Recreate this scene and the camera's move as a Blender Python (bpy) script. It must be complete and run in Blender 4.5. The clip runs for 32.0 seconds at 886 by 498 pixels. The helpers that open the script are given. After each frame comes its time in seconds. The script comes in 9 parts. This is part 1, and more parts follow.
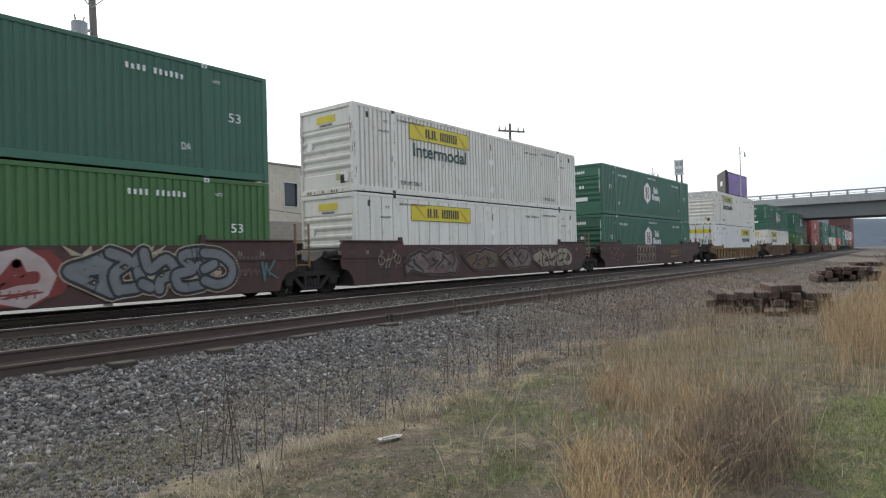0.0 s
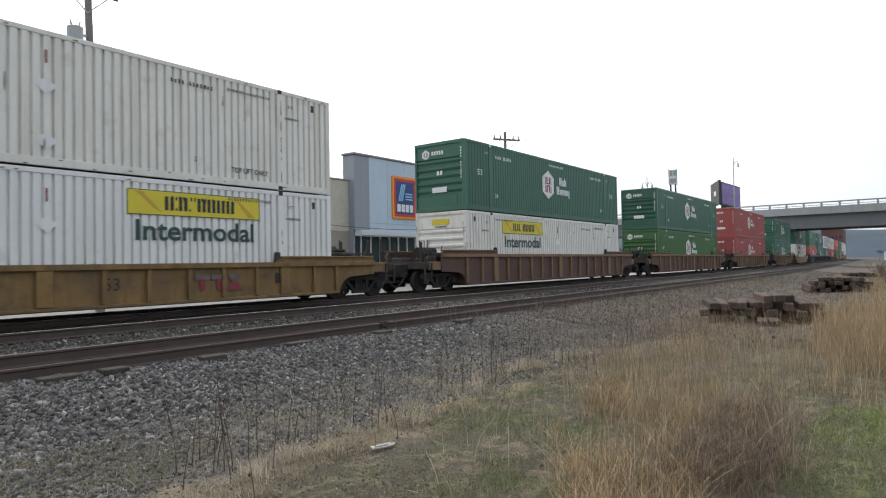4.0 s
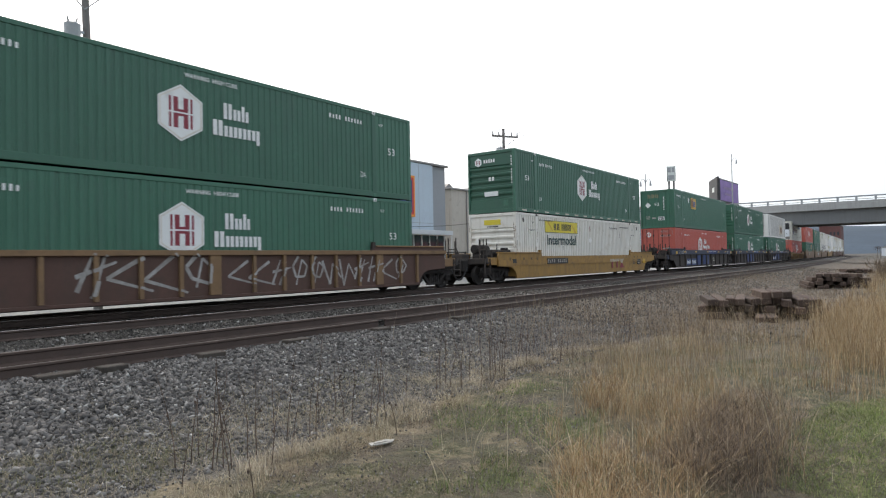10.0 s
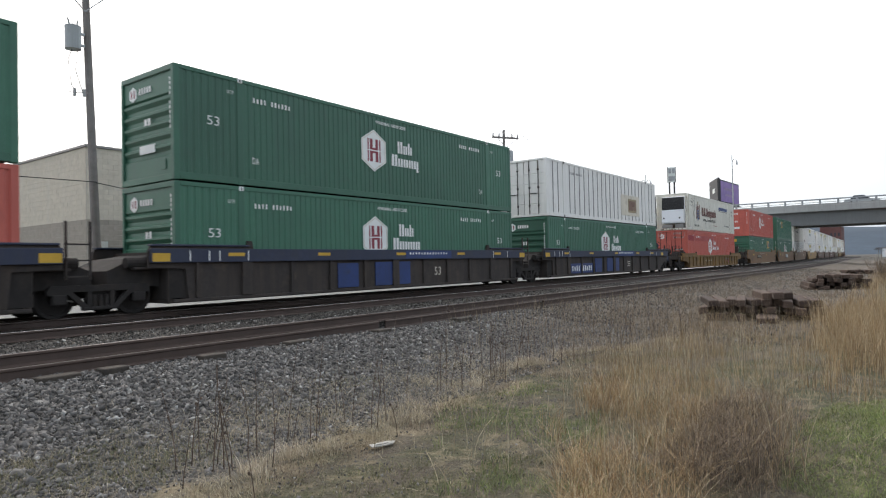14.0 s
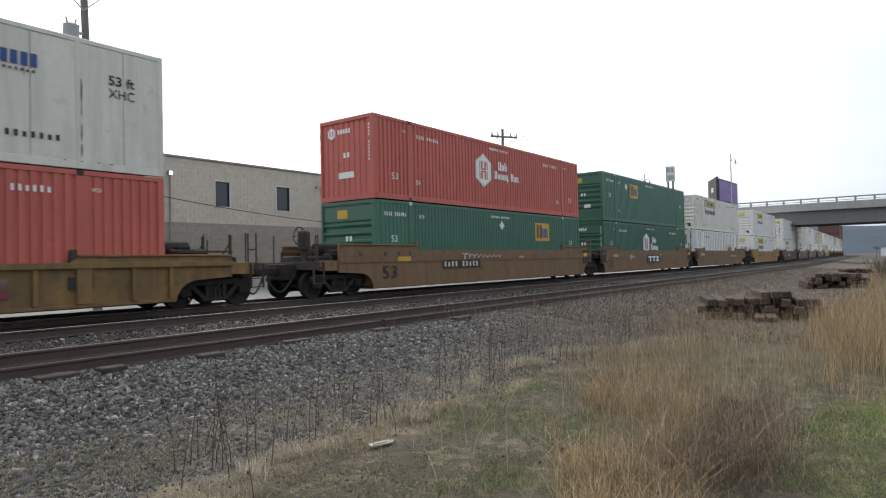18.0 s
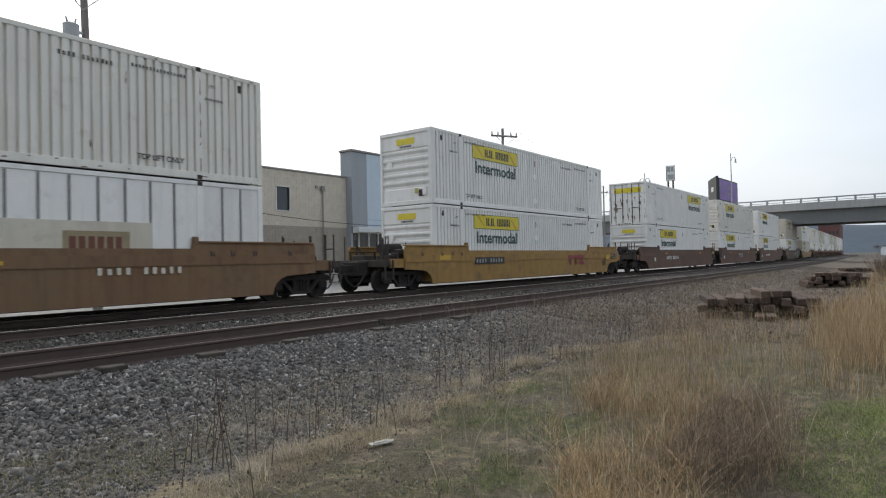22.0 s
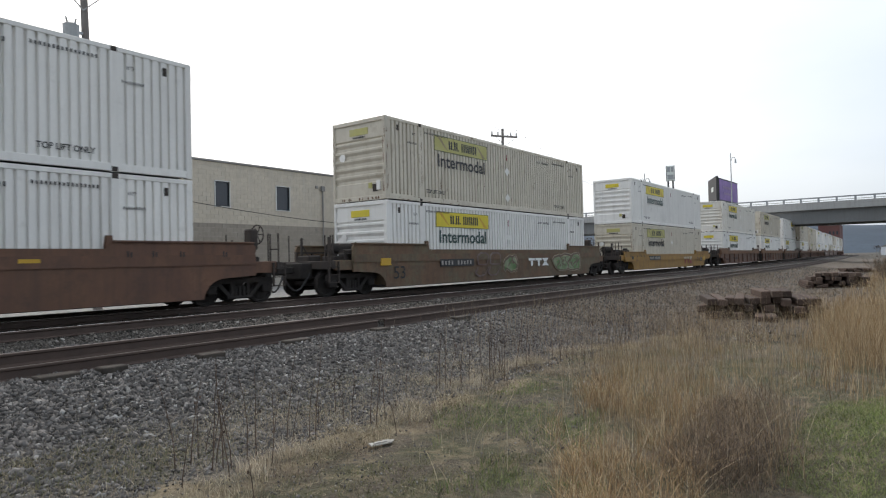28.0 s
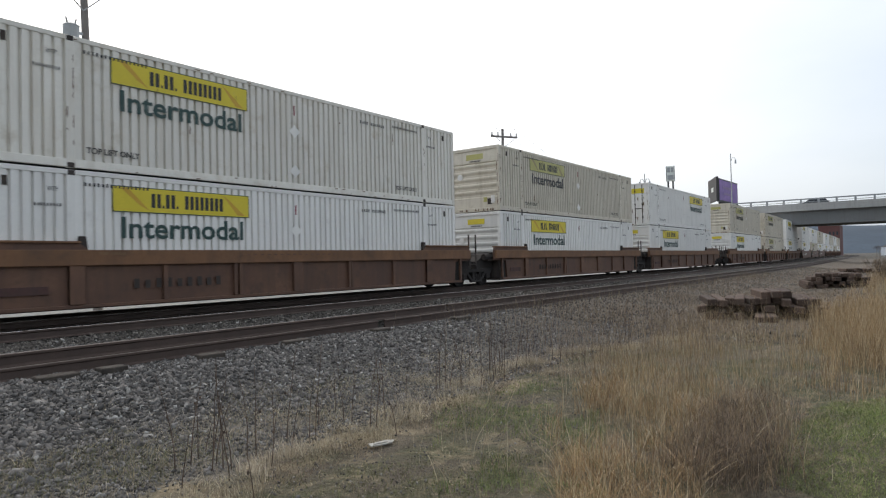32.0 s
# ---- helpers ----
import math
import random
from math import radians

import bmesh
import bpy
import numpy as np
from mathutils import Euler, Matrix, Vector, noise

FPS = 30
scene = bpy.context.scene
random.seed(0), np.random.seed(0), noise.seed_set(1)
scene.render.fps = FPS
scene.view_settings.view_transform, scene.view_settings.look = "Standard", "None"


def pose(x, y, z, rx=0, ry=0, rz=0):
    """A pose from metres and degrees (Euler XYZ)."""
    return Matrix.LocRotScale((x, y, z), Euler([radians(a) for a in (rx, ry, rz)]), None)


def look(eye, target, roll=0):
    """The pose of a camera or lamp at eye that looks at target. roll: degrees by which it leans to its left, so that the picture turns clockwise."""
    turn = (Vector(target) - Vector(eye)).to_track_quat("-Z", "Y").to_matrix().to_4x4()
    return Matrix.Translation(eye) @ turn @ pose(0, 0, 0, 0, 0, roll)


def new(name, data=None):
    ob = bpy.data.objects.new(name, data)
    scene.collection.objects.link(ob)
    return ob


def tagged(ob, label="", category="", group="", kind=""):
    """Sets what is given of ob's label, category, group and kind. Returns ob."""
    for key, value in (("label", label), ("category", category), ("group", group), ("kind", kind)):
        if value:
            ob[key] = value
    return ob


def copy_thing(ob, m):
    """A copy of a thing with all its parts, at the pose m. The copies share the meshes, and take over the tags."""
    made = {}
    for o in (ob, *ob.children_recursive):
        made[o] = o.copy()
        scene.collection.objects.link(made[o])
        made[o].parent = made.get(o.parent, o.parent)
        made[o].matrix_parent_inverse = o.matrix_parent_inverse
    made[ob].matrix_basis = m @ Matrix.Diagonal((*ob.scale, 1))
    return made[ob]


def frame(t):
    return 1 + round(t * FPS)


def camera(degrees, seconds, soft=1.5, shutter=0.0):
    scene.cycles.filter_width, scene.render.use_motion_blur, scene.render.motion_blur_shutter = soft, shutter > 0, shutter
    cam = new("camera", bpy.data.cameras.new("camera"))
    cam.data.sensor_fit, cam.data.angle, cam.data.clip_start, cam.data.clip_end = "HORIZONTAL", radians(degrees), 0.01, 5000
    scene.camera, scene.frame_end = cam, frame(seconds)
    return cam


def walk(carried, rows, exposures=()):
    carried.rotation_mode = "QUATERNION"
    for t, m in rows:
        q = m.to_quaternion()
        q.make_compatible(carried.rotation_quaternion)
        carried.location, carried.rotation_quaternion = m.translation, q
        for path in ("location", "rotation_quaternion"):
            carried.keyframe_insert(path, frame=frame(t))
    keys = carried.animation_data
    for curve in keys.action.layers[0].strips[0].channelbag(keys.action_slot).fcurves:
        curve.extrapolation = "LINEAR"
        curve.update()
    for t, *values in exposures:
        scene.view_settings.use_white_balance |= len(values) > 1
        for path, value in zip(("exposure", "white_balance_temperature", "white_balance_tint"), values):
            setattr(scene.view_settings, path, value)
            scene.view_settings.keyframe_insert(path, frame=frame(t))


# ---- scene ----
# World: x along the railway (the train runs towards -x), y away from the viewer, z = 0 at the rail heads.

# ---------- camera ----------
EYE = (0.0, 0.0, 1.059)


def bend(x):
    """How far the tracks have turned aside from their straight line at x: two gentle curves away from the viewer."""
    y = 0.0
    for a, b, k in ((55.0, 115.0, 0.042), (275.0, 520.0, 0.26)):
        u = min(max(x - a, 0.0), b - a)
        y += k * u * u / (2 * (b - a)) + k * max(0.0, x - b)
    return y


def on_track(x, y, z, half=0.0):
    """The pose of a thing on the track: x is its leading end, half its half length."""
    m = x + half
    turn = math.atan(bend(m + 0.5) - bend(m - 0.5))
    return pose(m - half * math.cos(turn), y + bend(m) - half * math.sin(turn), z, 0, 0, math.degrees(turn))


cam = camera(69.72, 32.0, soft=1.15, shutter=0.1)
walk(cam, [
    (0, pose(*EYE, 90.677, 1.477, -52.588)),
    (0.5, pose(*EYE, 90.759, 1.493, -52.652)),
    (1, pose(*EYE, 90.820, 1.489, -52.831)),
    (1.5, pose(*EYE, 90.952, 0.715, -52.878)),
    (2, pose(*EYE, 91.140, -0.078, -52.918)),
    (2.5, pose(*EYE, 91.262, -0.383, -52.965)),
    (3, pose(*EYE, 91.406, 0.472, -53.061)),
    (3.5, pose(*EYE, 91.432, 0.938, -53.085)),
    (5.5, pose(*EYE, 91.261, 1.178, -53.131)),
    (6, pose(*EYE, 91.220, 1.158, -53.136)),
    (7, pose(*EYE, 91.118, 1.185, -53.143)),
    (8, pose(*EYE, 91.110, 1.185, -53.146)),
    (9, pose(*EYE, 91.108, 1.184, -53.191)),
    (10.5, pose(*EYE, 91.067, 1.141, -53.233)),
    (12, pose(*EYE, 91.129, 1.183, -53.230)),
    (13, pose(*EYE, 91.185, 1.193, -53.208)),
    (14.5, pose(*EYE, 91.206, 1.237, -53.172)),
    (16.5, pose(*EYE, 91.190, 1.274, -53.279)),
    (18, pose(*EYE, 91.121, 1.249, -53.282)),
    (20, pose(*EYE, 91.055, 1.259, -53.275)),
    (24, pose(*EYE, 91.068, 1.271, -53.275)),
    (28, pose(*EYE, 91.081, 1.279, -53.276)),
    (32, pose(*EYE, 91.116, 1.281, -53.274)),
], exposures=[(0, 0.35), (3, 0.35), (6, 0.32), (7, 0.41), (8, 0.30), (9, 0.33), (10, 0.43), (11, 0.18), (12, 0.29), (13, 0.41), (14, 0.39), (17, 0.13), (18, 0.25), (19, 0.43), (20, 0.35), (21, 0.21), (23, 0.01), (28, 0.13), (32, 0.08)])

# ---------- light ----------
SUN_AZ, SUN_EL = 70.0, 48.0          # degrees from +x towards +y, and up
world = bpy.data.worlds.new("overcast_sky")
scene.world = world
world.use_nodes = True
wn, wl = world.node_tree.nodes, world.node_tree.links
for n in list(wn):
    wn.remove(n)
w_out = wn.new("ShaderNodeOutputWorld")
w_bg = wn.new("ShaderNodeBackground")
w_sky = wn.new("ShaderNodeTexSky")
w_sky.sky_type = "NISHITA"
w_sky.sun_disc = False
w_sky.sun_elevation = radians(SUN_EL)
w_sky.sun_rotation = radians(90.0 - SUN_AZ)
w_sky.air_density, w_sky.dust_density, w_sky.ozone_density = 1.0, 6.0, 1.0
w_scale = wn.new("ShaderNodeVectorMath")
w_scale.operation = "SCALE"
w_scale.inputs["Scale"].default_value = 0.055
# the cloud deck: white round the hidden sun, blue-grey and uneven away from it
w_dir = wn.new("ShaderNodeTexCoord")
w_dot = wn.new("ShaderNodeVectorMath")
w_dot.operation = "DOT_PRODUCT"
w_dot.inputs[1].default_value = (math.cos(radians(SUN_EL)) * math.cos(radians(SUN_AZ)), math.cos(radians(SUN_EL)) * math.sin(radians(SUN_AZ)), math.sin(radians(SUN_EL)))
w_cloud = wn.new("ShaderNodeTexNoise")
w_cloud.inputs["Scale"].default_value, w_cloud.inputs["Detail"].default_value = 2.2, 5.0
w_flat = wn.new("ShaderNodeMapping")
w_flat.inputs["Scale"].default_value = (1.0, 1.0, 3.0)
w_wisp = wn.new("ShaderNodeMath")
w_wisp.operation, w_wisp.inputs[1].default_value = "MULTIPLY_ADD", 0.34
w_lift = wn.new("ShaderNodeMath")
w_lift.operation, w_lift.inputs[1].default_value = "ADD", -0.17
w_ramp = wn.new("ShaderNodeValToRGB")
for e, (p, c) in zip((w_ramp.color_ramp.elements[0], w_ramp.color_ramp.elements[1]), ((0.27, (0.55, 0.615, 0.685)), (0.72, (0.92, 0.925, 0.93)))):
    e.position, e.color = p, (*c, 1)
wl.new(w_dir.outputs["Generated"], w_dot.inputs[0])
wl.new(w_dir.outputs["Generated"], w_flat.inputs["Vector"])
wl.new(w_flat.outputs[0], w_cloud.inputs["Vector"])
wl.new(w_dot.outputs["Value"], w_lift.inputs[0])
wl.new(w_cloud.outputs["Fac"], w_wisp.inputs[0])
wl.new(w_lift.outputs[0], w_wisp.inputs[2])
wl.new(w_wisp.outputs[0], w_ramp.inputs[0])
w_add = wn.new("ShaderNodeVectorMath")
w_add.operation = "ADD"
wl.new(w_ramp.outputs["Color"], w_add.inputs[1])
wl.new(w_sky.outputs["Color"], w_scale.inputs[0])
wl.new(w_scale.outputs[0], w_add.inputs[0])
wl.new(w_add.outputs[0], w_bg.inputs["Color"])
w_bg.inputs["Strength"].default_value = 1.0
wl.new(w_bg.outputs[0], w_out.inputs[0])

sun_data = bpy.data.lights.new("sun", "SUN")
sun_data.energy, sun_data.angle, sun_data.color = 0.8, radians(25), (1.0, 0.97, 0.92)
sun = new("sun", sun_data)
sun_dir = Vector((math.cos(radians(SUN_EL)) * math.cos(radians(SUN_AZ)),
                  math.cos(radians(SUN_EL)) * math.sin(radians(SUN_AZ)), math.sin(radians(SUN_EL))))
sun.matrix_world = look(sun_dir * 100, (0, 0, 0))


# ---------- materials ----------
def material(name, base, rough=0.6, metal=0.0, vary=0.15, scale=1.5, dirt=None, dirt_amount=0.0, dirt_scale=2.0,
             streak=False, bump=0.0, bump_scale=60.0, per_object=0.0, base2=None, mix_scale=0.5):
    """A procedural surface: base colour with soft variation, dirt or rust patches, fine relief."""
    m = bpy.data.materials.new(name)
    m.use_nodes = True
    nt = m.node_tree
    bsdf = nt.nodes["Principled BSDF"]
    bsdf.inputs["Roughness"].default_value = rough
    bsdf.inputs["Metallic"].default_value = metal
    tc = nt.nodes.new("ShaderNodeTexCoord")
    info = nt.nodes.new("ShaderNodeObjectInfo")
    shift = nt.nodes.new("ShaderNodeVectorMath")
    shift.operation = "MULTIPLY_ADD"
    shift.inputs[1].default_value = (1, 1, 1)
    comb = nt.nodes.new("ShaderNodeCombineXYZ")
    mul = nt.nodes.new("ShaderNodeMath")
    mul.operation = "MULTIPLY"
    mul.inputs[1].default_value = 37.0
    nt.links.new(info.outputs["Random"], mul.inputs[0])
    for k in range(3):
        nt.links.new(mul.outputs[0], comb.inputs[k])
    nt.links.new(tc.outputs["Object"], shift.inputs[0])
    nt.links.new(comb.outputs[0], shift.inputs[2])
    coord = shift.outputs[0]

    def noise_of(sc, detail=4.0, stretch=None):
        tex = nt.nodes.new("ShaderNodeTexNoise")
        tex.inputs["Scale"].default_value = sc
        tex.inputs["Detail"].default_value = detail
        tex.inputs["Roughness"].default_value = 0.6
        src = coord
        if stretch:
            mp = nt.nodes.new("ShaderNodeMapping")
            mp.inputs["Scale"].default_value = stretch
            nt.links.new(coord, mp.inputs["Vector"])
            src = mp.outputs[0]
        nt.links.new(src, tex.inputs["Vector"])
        return tex.outputs["Fac"]

    def mixed(fac, a, b):
        mx = nt.nodes.new("ShaderNodeMix")
        mx.data_type = "RGBA"
        for sock, v in ((mx.inputs["Factor"], fac), (mx.inputs["A"], a), (mx.inputs["B"], b)):
            if isinstance(v, bpy.types.NodeSocket):
                nt.links.new(v, sock)
            elif isinstance(v, (int, float)):
                sock.default_value = v
            else:
                sock.default_value = (*v, 1.0)
        return mx.outputs["Result"]

    def ramp(fac, lo, hi):
        r = nt.nodes.new("ShaderNodeMapRange")
        r.inputs["From Min"].default_value, r.inputs["From Max"].default_value = lo, hi
        nt.links.new(fac, r.inputs["Value"])
        return r.outputs["Result"]

    dark = tuple(c * (1 - vary) for c in base)
    light = tuple(min(1.0, c * (1 + vary)) for c in base)
    col = mixed(ramp(noise_of(scale), 0.3, 0.7), dark, light)
    if base2:
        col = mixed(ramp(noise_of(mix_scale, 6), 0.42, 0.6), col, base2)
    fine = noise_of(scale * 14, 3)
    col = mixed(ramp(fine, 0.35, 0.75), col, tuple(c * (1 - vary * 0.7) for c in base))
    if per_object:
        hsv = nt.nodes.new("ShaderNodeHueSaturation")
        rr = nt.nodes.new("ShaderNodeMapRange")
        rr.inputs["To Min"].default_value, rr.inputs["To Max"].default_value = 1 - per_object, 1 + per_object
        nt.links.new(info.outputs["Random"], rr.inputs["Value"])
        nt.links.new(rr.outputs["Result"], hsv.inputs["Value"])
        nt.links.new(col, hsv.inputs["Color"])
        col = hsv.outputs["Color"]
    if dirt:
        patch = ramp(noise_of(dirt_scale, 7), 0.62 - dirt_amount * 0.3, 0.8 - dirt_amount * 0.2)
        if streak:
            run = ramp(noise_of(1.0, 5, (3.5, 3.5, 0.25)), 0.52 - dirt_amount * 0.2, 0.85)
            add = nt.nodes.new("ShaderNodeMath")
            add.operation = "MAXIMUM"
            nt.links.new(patch, add.inputs[0])
            nt.links.new(run, add.inputs[1])
            patch = add.outputs[0]
        half = nt.nodes.new("ShaderNodeMath")
        half.operation = "MULTIPLY"
        half.inputs[1].default_value = min(1.0, 0.4 + dirt_amount)
        nt.links.new(patch, half.inputs[0])
        col = mixed(half.outputs[0], col, dirt)
    nt.links.new(col, bsdf.inputs["Base Color"])
    if bump:
        bp = nt.nodes.new("ShaderNodeBump")
        bp.inputs["Strength"].default_value = bump
        bp.inputs["Distance"].default_value = 0.02
        nt.links.new(noise_of(bump_scale, 5), bp.inputs["Height"])
        nt.links.new(bp.outputs[0], bsdf.inputs["Normal"])
    return m


GRIME = (0.055, 0.05, 0.045)
M = {
    "green": material("green_paint", (0.038, 0.128, 0.08), 0.45, vary=0.12, scale=0.8, dirt=(0.045, 0.09, 0.07), dirt_amount=0.12, streak=True, per_object=0.18, bump=0.05),
    "lime": material("lime_green_paint", (0.058, 0.148, 0.044), 0.5, vary=0.12, scale=0.8, dirt=(0.04, 0.10, 0.03), dirt_amount=0.12, streak=True, bump=0.05),
    "red": material("dull_red_paint", (0.36, 0.078, 0.068), 0.5, vary=0.12, scale=0.7, dirt=(0.22, 0.055, 0.05), dirt_amount=0.2, streak=True, per_object=0.1, bump=0.05),
    "orange_red": material("orange_red_paint", (0.5, 0.112, 0.082), 0.5, vary=0.12, scale=0.7, dirt=(0.3, 0.07, 0.055), dirt_amount=0.2, streak=True, bump=0.05),
    "band_red": material("dark_repainted_red", (0.300, 0.031, 0.039), 0.5, vary=0.15, scale=0.7, bump=0.05),
    "white": material("white_container_paint", (0.775, 0.76, 0.725), 0.5, vary=0.05, scale=0.8, dirt=(0.47, 0.45, 0.42), dirt_amount=0.12, streak=True, per_object=0.06, bump=0.05),
    "warm_white": material("weathered_warm_white_paint", (0.74, 0.71, 0.645), 0.5, vary=0.06, scale=0.8, dirt=(0.46, 0.39, 0.29), dirt_amount=0.22, streak=True, per_object=0.05, bump=0.05),
    "tan_white": material("soiled_white_paint", (0.6, 0.55, 0.455), 0.55, vary=0.07, scale=0.8, dirt=(0.34, 0.285, 0.205), dirt_amount=0.25, streak=True, per_object=0.08, bump=0.05),
    "reefer": material("cream_reefer_paint", (0.64, 0.62, 0.54), 0.45, vary=0.08, scale=0.6, dirt=(0.34, 0.32, 0.27), dirt_amount=0.24, streak=True, bump=0.03),
    "yellow": material("yellow_banner_film", (0.66, 0.53, 0.03), 0.45, vary=0.1, scale=2.0, dirt=(0.4, 0.33, 0.08), dirt_amount=0.15),
    "faded_yellow": material("faded_yellow_banner_film", (0.45, 0.42, 0.14), 0.5, vary=0.15, scale=2.0, dirt=(0.4, 0.38, 0.25), dirt_amount=0.3),
    "mark_white": material("white_marking", (0.75, 0.76, 0.74), 0.5, vary=0.06, scale=3.0, dirt=(0.45, 0.45, 0.42), dirt_amount=0.15),
    "mark_dark": material("dark_green_lettering", (0.02, 0.055, 0.05), 0.5, vary=0.1, scale=3.0),
    "mark_black": material("black_marking", (0.02, 0.02, 0.022), 0.5, vary=0.1, scale=3.0),
    "mark_red": material("dark_red_marking", (0.23, 0.025, 0.04), 0.5, vary=0.1, scale=3.0),
    "mark_blue": material("blue_marking", (0.02, 0.06, 0.22), 0.5, vary=0.1, scale=3.0),
    "mark_brown": material("brown_lettering", (0.14, 0.045, 0.03), 0.5, vary=0.1, scale=3.0),
    "gold": material("ochre_marking", (0.55, 0.33, 0.03), 0.5, vary=0.12, scale=2.0, dirt=(0.3, 0.2, 0.05), dirt_amount=0.15),
    "post_grey": material("weathered_grey_post", (0.23, 0.22, 0.21), 0.6, vary=0.15, scale=2.0, dirt=(0.1, 0.08, 0.06), dirt_amount=0.2, streak=True),
    "rust_stain": material("rust_scar", (0.13, 0.07, 0.04), 0.85, vary=0.35, scale=9.0, base2=(0.24, 0.16, 0.1), mix_scale=5.0),
    "grime_film": material("brown_grime_film", (0.3, 0.24, 0.17), 0.85, vary=0.4, scale=7.0, base2=(0.16, 0.11, 0.075), mix_scale=6.0),
    "worn_white": material("worn_white_paint", (0.36, 0.34, 0.31), 0.7, vary=0.35, scale=6.0),
    "gold_faded": material("faded_ochre_plate", (0.3, 0.24, 0.14), 0.6, vary=0.2, scale=3.0),
    "dark_gap": material("dark_rubber_and_grime", (0.035, 0.034, 0.033), 0.8, vary=0.2),
    "unit_black": material("black_cooling_grille", (0.03, 0.03, 0.032), 0.6, vary=0.1),
    "unit_white": material("white_cooling_unit_shell", (0.75, 0.77, 0.8), 0.35, vary=0.04),
    "car_brown": material("brown_car_paint", (0.148, 0.074, 0.043), 0.65, vary=0.25, scale=0.7, base2=(0.105, 0.052, 0.035), mix_scale=0.8, dirt=(0.055, 0.034, 0.027), dirt_amount=0.34, streak=True, per_object=0.1, bump=0.1),
    "car_rust": material("rust_red_car_paint", (0.088, 0.038, 0.031), 0.7, vary=0.25, scale=0.7, base2=(0.062, 0.036, 0.031), mix_scale=0.8, dirt=(0.04, 0.025, 0.022), dirt_amount=0.45, streak=True, bump=0.1),
    "car_faded": material("faded_brown_car_paint", (0.15, 0.085, 0.048), 0.7, vary=0.2, scale=0.7, dirt=(0.06, 0.04, 0.03), dirt_amount=0.35, streak=True, base2=(0.13, 0.115, 0.07), mix_scale=0.9, bump=0.1),
    "car_orange": material("orange_brown_car_paint", (0.21, 0.113, 0.05), 0.65, vary=0.2, scale=0.7, base2=(0.175, 0.11, 0.056), mix_scale=0.7, dirt=(0.09, 0.04, 0.025), dirt_amount=0.3, streak=True, per_object=0.08, bump=0.1),
    "car_yellow": material("yellow_car_paint", (0.32, 0.178, 0.04), 0.6, vary=0.15, scale=0.7, dirt=(0.16, 0.095, 0.04), dirt_amount=0.46, streak=True, per_object=0.06, bump=0.1),
    "car_rust_orange": material("weathered_rust_orange_paint", (0.19, 0.092, 0.042), 0.7, vary=0.2, scale=0.8, dirt=(0.09, 0.05, 0.03), dirt_amount=0.4, streak=True, bump=0.1),
    "car_yellow_old": material("grimy_yellow_car_paint", (0.235, 0.135, 0.04), 0.7, vary=0.22, scale=0.8, dirt=(0.085, 0.055, 0.032), dirt_amount=0.42, streak=True, base2=(0.16, 0.095, 0.04), mix_scale=1.0, bump=0.1),
    "car_tan": material("tan_brown_car_paint", (0.1, 0.05, 0.036), 0.7, vary=0.2, scale=0.7, dirt=(0.06, 0.04, 0.03), dirt_amount=0.35, streak=True, per_object=0.08, bump=0.1),
    "car_tan_trim": material("faded_yellow_steel", (0.21, 0.125, 0.06), 0.7, vary=0.2, scale=0.9, dirt=(0.09, 0.06, 0.04), dirt_amount=0.3, bump=0.1),
    "car_blue": material("dark_blue_car_paint", (0.022, 0.029, 0.06), 0.6, vary=0.2, scale=0.6, dirt=(0.035, 0.035, 0.045), dirt_amount=0.3, streak=True, bump=0.1),
    "car_blue_fresh": material("fresh_blue_paint_patch", (0.018, 0.042, 0.155), 0.55, vary=0.2, scale=0.9, dirt=(0.03, 0.03, 0.035), dirt_amount=0.25, streak=True),
    "car_charcoal": material("grimy_charcoal_steel", (0.046, 0.038, 0.034), 0.92, vary=0.25, scale=0.7, dirt=(0.085, 0.062, 0.048), dirt_amount=0.3, streak=True, bump=0.12),
    "running_gear": material("black_running_gear", (0.026, 0.022, 0.02), 0.95, vary=0.3, scale=3.0, dirt=(0.05, 0.038, 0.03), dirt_amount=0.3, bump=0.15),
    "wheel_steel": material("wheel_tread_steel", (0.12, 0.11, 0.10), 0.4, metal=0.7, vary=0.15, scale=6.0, dirt=GRIME, dirt_amount=0.3),
    "hose": material("rubber_hose", (0.03, 0.029, 0.029), 0.6),
}


